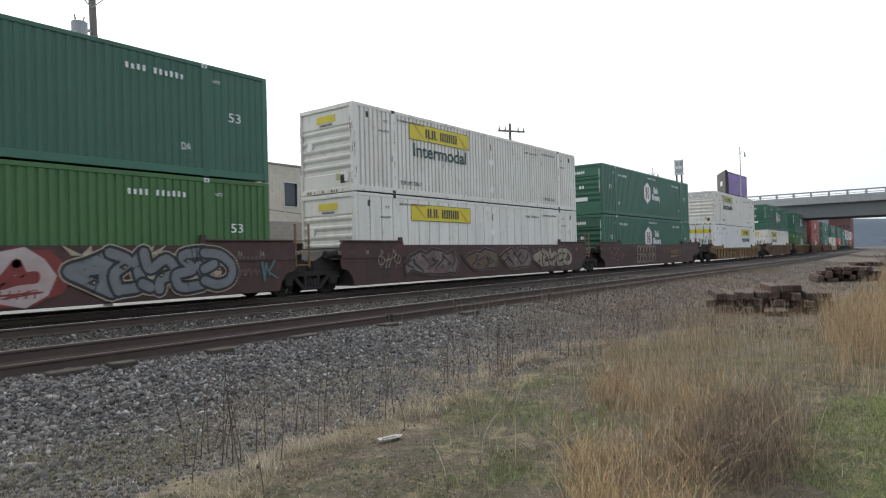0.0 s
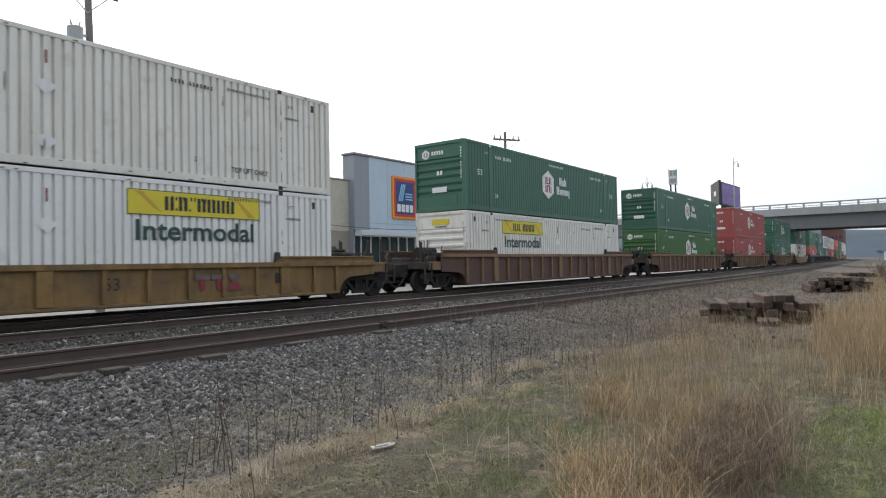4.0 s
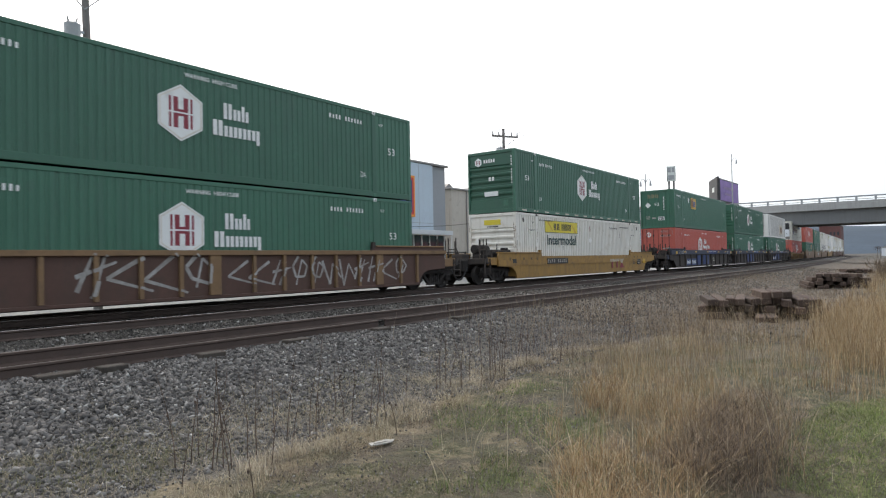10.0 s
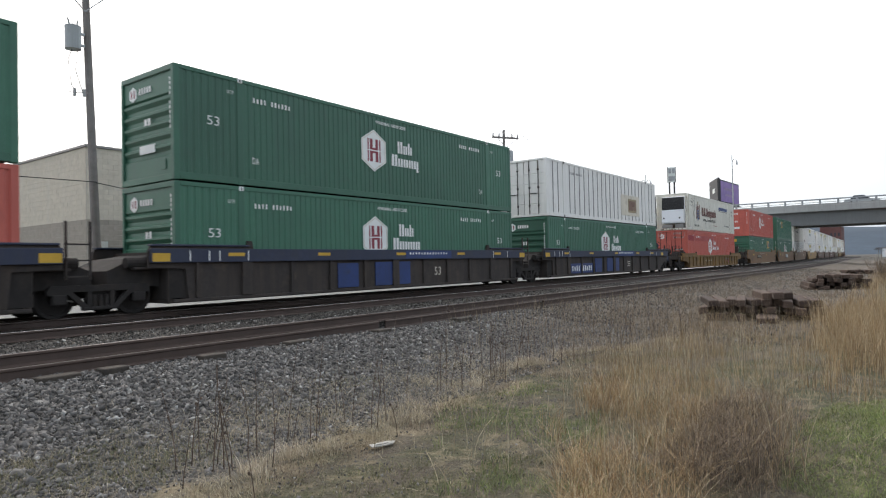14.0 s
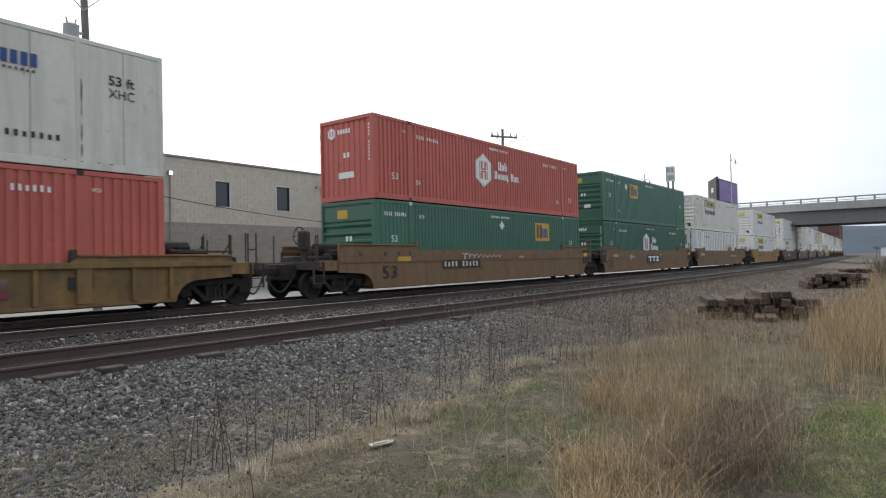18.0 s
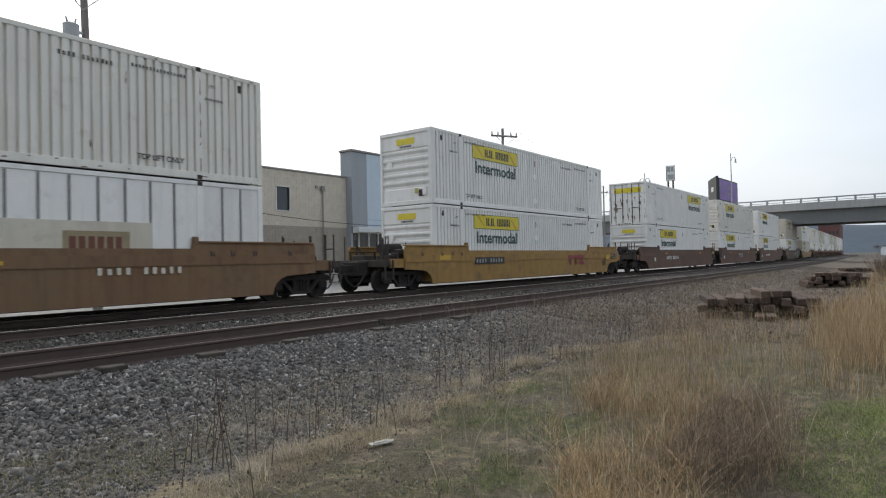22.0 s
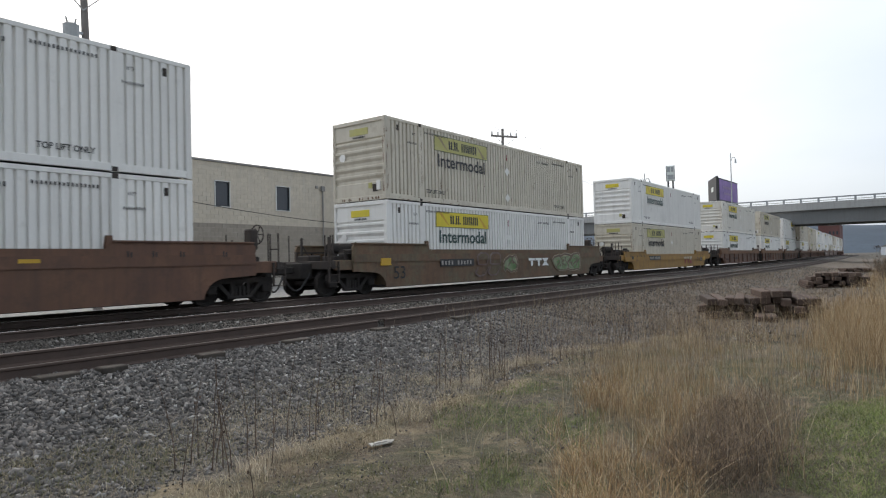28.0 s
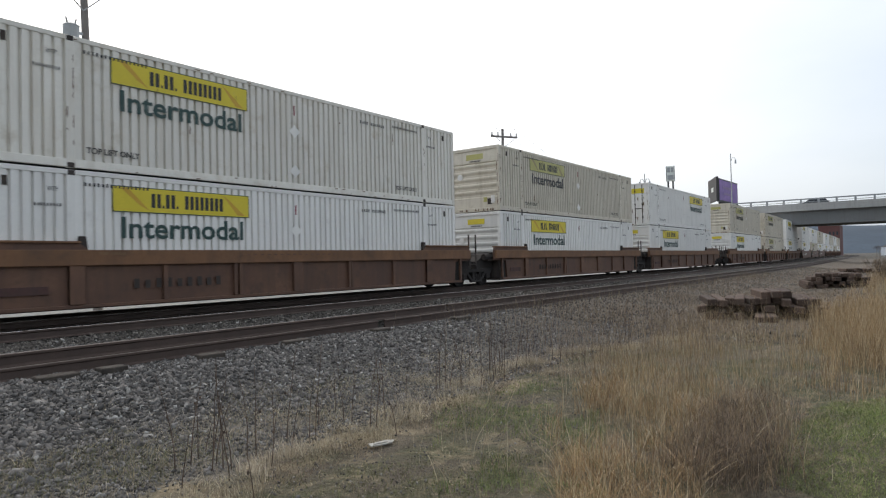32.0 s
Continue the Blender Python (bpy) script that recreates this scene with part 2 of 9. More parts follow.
# ---------- mesh helpers ----------
class Geo:
    """Collects vertices and faces of one mesh."""

    def __init__(self):
        self.v, self.f = [], []

    def add(self, verts, faces):
        k = len(self.v)
        self.v.extend(verts)
        self.f.extend(tuple(i + k for i in q) for q in faces)
        return self

    def box(self, x0, x1, y0, y1, z0, z1, b=0.0):
        """A box, with chamfered edges if b is given."""
        if b <= 0:
            vs = [(x, y, z) for x in (x0, x1) for y in (y0, y1) for z in (z0, z1)]
            return self.add(vs, [(0, 1, 3, 2), (4, 6, 7, 5), (0, 4, 5, 1), (2, 3, 7, 6), (0, 2, 6, 4), (1, 5, 7, 3)])
        lo, hi = (x0, y0, z0), (x1, y1, z1)
        vs, idx = [], {}
        for c in range(8):
            s = [(c >> k) & 1 for k in range(3)]
            for a in range(3):
                p = [(hi[k] if s[k] else lo[k]) if k == a else (hi[k] - b if s[k] else lo[k] + b) for k in range(3)]
                idx[(c, a)] = len(vs)
                vs.append(tuple(p))
        fs = []
        for a in range(3):
            u, w = (a + 1) % 3, (a + 2) % 3
            for s in (0, 1):
                cs = [(s << a) | (i << u) | (j << w) for i, j in ((0, 0), (1, 0), (1, 1), (0, 1))]
                q = [idx[(c, a)] for c in cs]
                fs.append(tuple(q if s else q[::-1]))
        for a in range(3):
            u, w = (a + 1) % 3, (a + 2) % 3
            for i in (0, 1):
                for j in (0, 1):
                    c0 = (i << u) | (j << w)
                    c1 = c0 | (1 << a)
                    q = [idx[(c0, u)], idx[(c1, u)], idx[(c1, w)], idx[(c0, w)]]
                    fs.append(tuple(q if i == j else q[::-1]))
        for c in range(8):
            q = [idx[(c, 0)], idx[(c, 1)], idx[(c, 2)]]
            fs.append(tuple(q if bin(c).count("1") % 2 else q[::-1]))
        return self.add(vs, fs)

    def prism(self, poly, axis, a, b):
        """A polygon pulled along an axis from a to b. The polygon holds the two other coordinates, in xyz order."""
        def at(p, h):
            q = list(p)
            q.insert(axis, h)
            return tuple(q)
        n = len(poly)
        vs = [at(p, a) for p in poly] + [at(p, b) for p in poly]
        fs = [tuple(range(n))[::-1], tuple(range(n, 2 * n))]
        fs += [(i, (i + 1) % n, n + (i + 1) % n, n + i) for i in range(n)]
        return self.add(vs, fs)

    def cyl(self, p0, p1, r, n=10, r1=None, caps=True):
        p0, p1 = Vector(p0), Vector(p1)
        q = (p1 - p0).to_track_quat("Z", "Y")
        r1 = r if r1 is None else r1
        ring = [(math.cos(2 * math.pi * i / n), math.sin(2 * math.pi * i / n)) for i in range(n)]
        vs = [tuple(p0 + q @ Vector((c * r, s * r, 0))) for c, s in ring] + [tuple(p1 + q @ Vector((c * r1, s * r1, 0))) for c, s in ring]
        fs = [(i, (i + 1) % n, n + (i + 1) % n, n + i) for i in range(n)]
        if caps:
            fs += [tuple(range(n))[::-1], tuple(range(n, 2 * n))]
        return self.add(vs, fs)

    def tube(self, pts, r, n=6):
        """One unbroken tube along a line of points."""
        pts = [Vector(p) for p in pts]
        vs = []
        for i, p in enumerate(pts):
            d = pts[min(i + 1, len(pts) - 1)] - pts[max(i - 1, 0)]
            q = d.to_track_quat("Z", "Y")
            vs += [tuple(p + q @ Vector((r * math.cos(2 * math.pi * k / n), r * math.sin(2 * math.pi * k / n), 0))) for k in range(n)]
        m = len(pts)
        fs = [(i * n + k, i * n + (k + 1) % n, (i + 1) * n + (k + 1) % n, (i + 1) * n + k) for i in range(m - 1) for k in range(n)]
        fs += [tuple(range(n))[::-1], tuple(range((m - 1) * n, m * n))]
        return self.add(vs, fs)

    def mesh(self, name, mat=None):
        me = bpy.data.meshes.new(name)
        me.from_pydata(self.v, [], self.f)
        me.update()
        if mat is not None:
            me.materials.append(mat)
        return me


def part(name, shape, mat, parent, label="", at=None):
    """Links a Geo (or a ready mesh) as one mesh object under a thing or under a part."""
    me = shape.mesh(name, mat) if isinstance(shape, Geo) else shape
    ob = new(name, me)
    ob.parent = parent
    if at is not None:
        ob.location = at
    if label:
        ob["label"] = label
    if name in ("lettering", "marking", "brand_shape", "emblem_inlay", "graffiti", "banner_edge", "banner_wedge", "hub_mark", "spring_nest", "platform_rail", "grab_rail", "crest_band", "rust_staining"):
        ob["kind"] = "stuff"
    return ob


def thing(name, label, category, group="", kind="", at=(0, 0, 0)):
    ob = new(name)
    ob.empty_display_size = 0.2
    ob.location = at
    return tagged(ob, label, category, group, kind)


def solid(name, shape, mat, label, category="", group="", kind="", at=(0, 0, 0)):
    """A thing that is one mesh."""
    me = shape.mesh(name, mat) if isinstance(shape, Geo) else shape
    ob = new(name, me)
    ob.location = at
    return tagged(ob, label, category, group, kind)


TEXTS = {}


def writing(words, mat, width, height):
    """A flat mesh of the words, scaled to a width and height, from (0,0), standing up and facing -y."""
    key = (words, mat.name, width, height)
    if key not in TEXTS:
        cu = bpy.data.curves.new("lettering", "FONT")
        cu.body, cu.resolution_u, cu.offset = words, 3, 0.0 if len(words) < 5 else 0.02
        tmp = bpy.data.objects.new("lettering", cu)
        scene.collection.objects.link(tmp)
        me = bpy.data.meshes.new_from_object(tmp.evaluated_get(bpy.context.evaluated_depsgraph_get()))
        bpy.data.objects.remove(tmp)
        xs = [v.co.x for v in me.vertices]
        ys = [v.co.y for v in me.vertices]
        sx, sy = width / (max(xs) - min(xs)), height / (max(ys) - min(ys))
        x0, y0 = min(xs), min(ys)
        for v in me.vertices:
            v.co = ((v.co.x - x0) * sx, 0.0, (v.co.y - y0) * sy)
        me.materials.clear()
        me.materials.append(mat)
        TEXTS[key] = me
    return TEXTS[key]


def strokes(n, width, height, gap=0.55):
    """A row of n upright bars that stands for a line of marks; long rows fall into two groups."""
    g = Geo()
    step = width / n
    for i in range(n):
        if n in (10, 11, 12) and i == 4:
            continue
        x = i * step
        w = step * (1 - gap)
        hh = height * (0.86 if i % 3 == 1 else 1.0)
        g.box(x, x + w, -0.002, 0.0, 0, hh)
    return g


def name_bars(profile, width, height, stroke=0.42):
    """Plain bars in the rhythm of a brand name: A for a tall place, x a low one, b a low one that rises, p one that hangs, I a single bar, . a dot."""
    wide = {"A": 1.0, "x": 0.86, "b": 0.86, "p": 0.86, "I": 0.36, ".": 0.3, " ": 0.5}
    unit = width / sum(wide[k] for k in profile)
    drop = 0.22 * height if "p" in profile else 0.0
    body = height - drop
    g, x = Geo(), 0.0
    for i, k in enumerate(profile):
        w = unit * wide[k] * 0.84
        lo, hi = (drop if k != "p" else 0.0), drop + body * (1.0 if k in "AI" else 0.7)
        s = w * stroke
        if k == ".":
            g.box(x, x + w * 0.7, -0.002, 0, drop, drop + body * 0.2)
        elif k == "I":
            g.box(x, x + w * 0.8, -0.002, 0, drop, hi)
        elif k != " ":
            g.box(x, x + s, -0.002, 0, drop, drop + body if k == "b" else hi)
            g.box(x + w - s, x + w, -0.002, 0, lo, hi)
        x += unit * wide[k]
    return g


def flat(poly, y=0.0, thick=0.003):
    return Geo().prism(poly, 1, y - thick, y)


# ---------- containers ----------
CL, CW, CH = 16.154, 2.591, 2.896          # a 53-foot container
POST = (1.93, 14.22)                       # lifting posts


def corrugated(x0, x1, z0, z1, y, depth, pitch, sign, groove=(0.52, 0.6, 0.92)):
    """A pressed side wall between x0 and x1: outer ridges at y, inner ones depth behind."""
    n = max(1, round((x1 - x0) / pitch))
    p = (x1 - x0) / n
    xs, ys = [x0], [y]
    for i in range(n):
        a = x0 + i * p
        for fx, d in ((groove[0], 0), (groove[1], 1), (groove[2], 1), (1.0, 0)):
            xs.append(a + fx * p)
            ys.append(y + sign * depth * d)
    vs = [(x, q, z) for x, q in zip(xs, ys) for z in (z0, z1)]
    fs = []
    for i in range(len(xs) - 1):
        q = (2 * i, 2 * i + 2, 2 * i + 3, 2 * i + 1)
        fs.append(q if sign > 0 else q[::-1])
    return Geo().add(vs, fs)


def panelled(x0, x1, z0, z1, y, sign, pitch=0.62, seam=0.03):
    """A smooth side wall of flat sheets with narrow recessed seams."""
    n = round((x1 - x0) / pitch)
    p = (x1 - x0) / n
    return [Geo().box(x0 + i * p + seam / 2, x0 + (i + 1) * p - seam / 2, *sorted((y, y + sign * 0.03)), z0, z1, 0.004) for i in range(n)]


def ribbed(x0, x1, z0, z1, y, sign, pitch=0.6):
    """A flat side wall; its posts are parts of their own."""
    return Geo().box(x0, x1, *sorted((y + sign * 0.012, y + sign * 0.04)), z0, z1)


def hexagon(x, z, w, h, mat, parent, inner, label):
    k = 0.25 * h
    poly = [(x, z + h / 2), (x + w / 2, z + h / 2 - k), (x + w / 2, z - h / 2 + k), (x, z - h / 2), (x - w / 2, z - h / 2 + k), (x - w / 2, z + h / 2 - k)]
    ob = part("emblem", flat(poly, -CW / 2 - 0.004), mat, parent, label)
    rim = Geo()
    y0, y1 = -CW / 2 - 0.011, -CW / 2 - 0.008
    for (ax, az), (bx, bz) in zip(poly, poly[1:] + poly[:1]):
        # a thin grey line runs inside the edge
        c0, c1, d0, d1 = [(x + (px - x) * f, z + (pz - z) * f) for px, pz in ((ax, az), (bx, bz)) for f in (0.94, 0.90)]
        rim.prism([c0, d0, d1, c1], 1, y0, y1)
    part("emblem_inlay", rim, M["tan_white"], ob, "thin grey edge line")
    g = Geo()
    for sx in (-1, 1):
        for a, b in ((0.06, 0.165), (0.215, 0.265)):
            for lo, hi in ((0.014, 0.27), (-0.27, -0.014)):
                a2, b2 = sorted((sx * w * a, sx * w * b))
                g.box(x + a2, x + b2, y0, y1, z + lo * h, z + hi * h)
    g.box(x - w * 0.06, x + w * 0.06, y0, y1, z + 0.014 * h, z + 0.06 * h)
    g.box(x - w * 0.06, x + w * 0.06, y0, y1, z - 0.06 * h, z - 0.014 * h)
    part("emblem_inlay", g, inner, ob, "inner bars of the emblem")
    return ob


def container(name, label, paint, group, wall="corrugated", end="louvres", marks=(), depth=0.06, pitch=0.25):
    """One 53-foot container: frame, posts, walls, end and markings. Its space: x from its leading end, z from its base."""
    c = thing(name, label, "container", group)
    if paint in (M["green"], M["lime"]):
        depth, pitch = (0.02 if paint is M["green"] else 0.034), 0.2
    if paint in (M["red"], M["orange_red"]):
        depth, pitch = 0.036, 0.22
    if paint in (M["white"], M["tan_white"], M["warm_white"]):
        depth, pitch = 0.07, 0.21
    groove = (0.66, 0.72, 0.94) if paint in (M["white"], M["tan_white"], M["warm_white"]) else (0.52, 0.6, 0.92)
    near, far = -CW / 2, CW / 2
    for s, nm in ((-1, "bottom_side_rail"), (1, "bottom_side_rail")):
        y0, y1 = sorted((s * CW / 2, s * (CW / 2 - 0.09)))
        part(nm, Geo().box(0.16, CL - 0.16, y0, y1, 0.02, 0.20, 0.008), paint, c)
        part("top_side_rail", Geo().box(0.16, CL - 0.16, y0, y1, CH - 0.11, CH, 0.01), paint, c)
        for x in (0.0, CL - 0.16):
            part("corner_post", Geo().box(x, x + 0.16, y0, y1 + (0.06 if s < 0 else 0.0) - (0.0 if s < 0 else 0.0), 0.0, CH, 0.012), paint, c)
        for x in POST if s < 0 else ():
            ya, yb = sorted((s * (CW / 2 + 0.004), s * (CW / 2 - 0.06)))
            part("lifting_post", Geo().box(x - 0.09, x + 0.09, ya, yb, 0.0, CH, 0.006), paint, c)
            for z in (0.0, CH - 0.13):
                ya, yb = sorted((s * (CW / 2 + 0.008), s * (CW / 2 - 0.1)))
                casting = Geo().box(x - 0.08, x + 0.08, ya, yb, z + 0.004, z + 0.13, 0.01)
                green = paint is M["green"] or paint is M["lime"]
                part("corner_casting", casting, (M["mark_white"] if z else paint) if green else M["car_charcoal"], c)
                if z and green:
                    part("casting_slot", Geo().box(x - 0.02, x + 0.02, ya - 0.002, ya + 0.002, z + 0.03, z + 0.1), M["dark_gap"], c)
    part("roof", roof_sheet(), paint, c)
    part("floor", Geo().box(0.1, CL - 0.1, near + 0.1, far - 0.1, 0.05, 0.16), M["dark_gap"], c)
    spans = ((0.16, POST[0] - 0.09), (POST[0] + 0.09, POST[1] - 0.09), (POST[1] + 0.09, CL - 0.16))
    for s in (-1, 1):
        for x0, x1 in spans:
            y = s * (CW / 2 - 0.012)
            if wall == "corrugated":
                g = corrugated(x0, x1, 0.20, CH - 0.11, y, depth, pitch, -s, groove)
            elif wall == "panelled":
                for sheet in panelled(x0, x1, 0.20, CH - 0.11, y, -s):
                    part("side_sheet", sheet, paint, c)
                part("side_backing", Geo().box(x0, x1, *sorted((y - s * 0.035, y - s * 0.04)), 0.20, CH - 0.11), M["car_charcoal"], c)
                continue
            else:
                g = ribbed(x0, x1, 0.20, CH - 0.11, y, -s)
            part("side_panel", g, paint, c)
            if wall == "ribbed":
                n = round((x1 - x0) / 0.6)
                for i in range(1, n):
                    xx = x0 + (x1 - x0) * i / n
                    ya, yb = sorted((y - s * 0.004, y + s * 0.012))
                    if s < 0:
                        part("side_post", Geo().box(xx - 0.026, xx + 0.026, ya, yb, 0.21, CH - 0.12), M["post_grey"], c, "grey exposed side post")
    part("end_panel", Geo().box(CL - 0.06, CL - 0.02, near + 0.12, far - 0.12, 0.1, CH - 0.08), paint, c)
    if end == "louvres":
        louvred_end(c, paint)
    elif end == "doors":
        door_end(c, paint)
    elif end == "plain":
        plain_end(c, paint)
    for mk in marks:
        mk(c)
    return c


ROOF = []


def roof_sheet():
    """The pressed roof as one folded sheet."""
    if not ROOF:
        n, xs = 40, []
        for i in range(n):
            a, p = 0.2 + (CL - 0.4) * i / n, (CL - 0.4) / n
            xs += [(a, CH - 0.012), (a + p - 0.08, CH - 0.012), (a + p - 0.06, CH - 0.03), (a + p - 0.02, CH - 0.03)]
        xs.append((CL - 0.2, CH - 0.012))
        vs = [(x, y, z) for x, z in xs for y in (-CW / 2 + 0.09, CW / 2 - 0.09)]
        ROOF.append(Geo().add(vs, [(2 * i, 2 * i + 2, 2 * i + 3, 2 * i + 1) for i in range(len(xs) - 1)]))
    g = Geo()
    g.v, g.f = ROOF[0].v, ROOF[0].f
    return g


def louvred_end(c, paint):
    """A closed leading end: frame, plain top and bottom sheets and deep horizontal pressings between."""
    a, b = -CW / 2 + 0.15, CW / 2 - 0.08
    prof = [(0.05, 0.14), (0.05, 0.62), (0.10, 0.66)]
    z = 0.66
    while z < CH - 0.85:
        prof += [(0.10, z + 0.1), (0.035, z + 0.2), (0.035, z + 0.26), (0.10, z + 0.3)]
        z += 0.3
    prof += [(0.10, CH - 0.72), (0.05, CH - 0.68), (0.05, CH - 0.1)]
    vs, fs = [], []
    for x, zz in prof:
        vs += [(x, a, zz), (x, b, zz)]
    for i in range(len(prof) - 1):
        fs.append((2 * i, 2 * i + 2, 2 * i + 3, 2 * i + 1))
    part("end_wall", Geo().add(vs, fs), paint, c)
    part("end_header", Geo().box(0.0, 0.09, a - 0.02, b, CH - 0.14, CH, 0.01), paint, c)
    part("end_sill", Geo().box(0.0, 0.09, a - 0.02, b, 0.0, 0.16, 0.01), paint, c)
    part("access_plate", Geo().box(0.028, 0.05, a + 0.28, a + 0.5, 0.3, 0.56), M["car_charcoal"] if paint in (M["white"], M["tan_white"], M["warm_white"]) else paint, c, "small access plate")


def plain_end(c, paint):
    """A closed end of shallow upright folds between a header and a sill."""
    a, b = -CW / 2 + 0.15, CW / 2 - 0.08
    n = 9
    vs, fs = [], []
    for i in range(n):
        y0, p = a + (b - a) * i / n, (b - a) / n
        for f, x in ((0.0, 0.05), (0.62, 0.05), (0.7, 0.075), (0.92, 0.075)):
            vs += [(x, y0 + f * p, 0.14), (x, y0 + f * p, CH - 0.1)]
    vs += [(0.05, b, 0.14), (0.05, b, CH - 0.1)]
    for i in range(len(vs) // 2 - 1):
        fs.append((2 * i, 2 * i + 1, 2 * i + 3, 2 * i + 2))
    part("end_wall", Geo().add(vs, fs), paint, c)
    part("end_header", Geo().box(0.0, 0.09, a - 0.02, b, CH - 0.14, CH, 0.01), paint, c)
    part("end_sill", Geo().box(0.0, 0.09, a - 0.02, b, 0.0, 0.16, 0.01), paint, c)


def door_end(c, paint):
    """A pair of doors with four locking rods, hinges and handles."""
    for k, (a, b) in enumerate(((-CW / 2 + 0.13, -0.012), (0.012, CW / 2 - 0.13))):
        g = Geo()
        zs = [0.12, 0.62, 1.12, 1.62, 2.12, CH - 0.1]
        for z0, z1 in zip(zs, zs[1:]):
            g.box(0.045, 0.1, a, b, z0 + 0.02, z1 - 0.02, 0.015)
        g.box(0.07, 0.1, a, b, 0.12, CH - 0.1)
        door = part("door", g, paint, c)
        for f in (0.3, 0.74):
            y = a + (b - a) * f
            part("locking_rod", Geo().cyl((0.025, y, 0.06), (0.025, y, CH - 0.04), 0.022, 8), M["car_charcoal"], door, "dark steel locking rod")
            hb = Geo()
            for z in (0.5, 1.4, 2.3):
                hb.box(0.02, 0.05, y - 0.05, y + 0.05, z, z + 0.09, 0.006)
            part("rod_keeper", hb, M["car_charcoal"], door)
        part("door_handle", Geo().box(0.005, 0.022, a + (b - a) * 0.36, a + (b - a) * 0.72, 1.12, 1.17, 0.005), M["car_charcoal"], door)
    part("end_header", Geo().box(0.0, 0.09, -CW / 2 + 0.13, CW / 2 - 0.1, CH - 0.1, CH, 0.01), paint, c)
    part("end_sill", Geo().box(0.0, 0.09, -CW / 2 + 0.13, CW / 2 - 0.1, 0.0, 0.12, 0.01), paint, c)


FACE = -CW / 2 - 0.006


def mark_text(words, x0, z0, x1, z1, mat):
    return lambda c: part("lettering", writing(words, M[mat], x1 - x0, z1 - z0), None, c, "", (x0, FACE, z0))


def mark_bars(n, x0, z0, x1, z1, mat):
    return lambda c: part("marking", strokes(n, x1 - x0, z1 - z0), M[mat], c, "", (x0, FACE, z0))


def mark_letters(profile, x0, z0, x1, z1, mat, lab=""):
    return lambda c: part("brand_shape", name_bars(profile, x1 - x0, z1 - z0), M[mat], c, lab, (x0, FACE, z0))


def mark_plate(x0, z0, x1, z1, mat, lab=""):
    return lambda c: part("plate", Geo().box(x0, x1, FACE, -CW / 2 + 0.012, z0, z1, 0.002), M[mat], c, lab)


def mark_diamond(x, z, r, mat):
    return lambda c: part("placard", flat([(x, z + r), (x + r, z), (x, z - r), (x - r, z)], FACE + 0.002), M[mat], c, "diamond placard holder")


def mark_banner(x0, z0, x1, z1, film):
    """The yellow banner with the plain shape of a name and two corner wedges."""
    def put(c):
        b = part("banner", Geo().box(x0, x1, -CW / 2 - 0.006, -CW / 2 + 0.012, z0, z1, 0.002), M[film], c, "yellow banner with dark lettering shapes")
        w, h = x1 - x0, z1 - z0
        part("brand_shape", name_bars("A.A. AAAA", w * 0.54, h * 0.56, 0.4), M["mark_black"], b, "dark upright bars", (x0 + w * 0.25, -CW / 2 - 0.008, z0 + h * 0.22))
        y = -CW / 2 - 0.0075
        g = Geo().prism([(x0 + 0.05 * w, z0 + 0.93 * h), (x0 + 0.1 * w, z0 + 0.93 * h), (x0 + 0.24 * w, z0 + 0.08 * h), (x0 + 0.17 * w, z0 + 0.3 * h)], 1, y, y + 0.002)
        g.prism([(x0 + 0.78 * w, z0 + 0.93 * h), (x0 + 0.84 * w, z0 + 0.7 * h), (x0 + 0.96 * w, z0 + 0.08 * h), (x0 + 0.9 * w, z0 + 0.08 * h)], 1, y, y + 0.002)
        part("banner_wedge", g, M["gold_faded" if film == "faded_yellow" else "gold"], b)
        e = Geo()
        for q in ((x0, x1, z1 - 0.02, z1), (x0, x1, z0, z0 + 0.02), (x0, x0 + 0.02, z0 + 0.02, z1 - 0.02), (x1 - 0.02, x1, z0 + 0.02, z1 - 0.02)):
            e.box(q[0], q[1], y, y + 0.002, q[2], q[3])
        part("banner_edge", e, M["mark_dark"], b)
    return put


def end_shape(y0, z0, y1, z1, mat, n=0, lab=""):
    """A plate or a row of bars on the leading end; y grows away from the near side."""
    def put(c):
        if n:
            g = Geo()
            st = (y1 - y0) / n
            for i in range(n):
                g.box(0.026, 0.03, y0 + i * st, y0 + (i + 0.65) * st, z0, z1)
            part("marking", g, M[mat], c, lab)
        else:
            part("end_plate", Geo().box(0.031, 0.05, y0, y1, z0, z1, 0.002), M[mat], c, lab)
    return put


def post_dashes(c):
    """Small white characters down the end post, as plain dashes."""
    g = Geo()
    for z in (2.5, 2.38, 2.26, 2.14, 1.9, 1.78, 1.66, 1.54, 1.42, 1.3):
        g.box(0.02, 0.024, -1.125, -1.075, z, z + 0.075)
    part("marking", g, M["mark_white"], c, "white dashes down the end post")


def end_emblem(inner):
    """The small hexagon on the leading end, with two upright bars in it."""
    def put(c):
        y, z, w, h = 0.72, 2.42, 0.36, 0.42
        poly = [(y, z + h / 2), (y + w / 2, z + h / 4), (y + w / 2, z - h / 4), (y, z - h / 2), (y - w / 2, z - h / 4), (y - w / 2, z + h / 4)]
        ob = part("end_plate", Geo().prism(poly, 0, 0.031, 0.05), M["mark_white"], c, "small white hexagon emblem")
        g = Geo()
        for s in (-0.07, 0.07):
            g.box(0.028, 0.031, y + s - 0.028, y + s + 0.028, z - 0.1, z + 0.1)
        part("emblem_inlay", g, M[inner], ob)
    return put


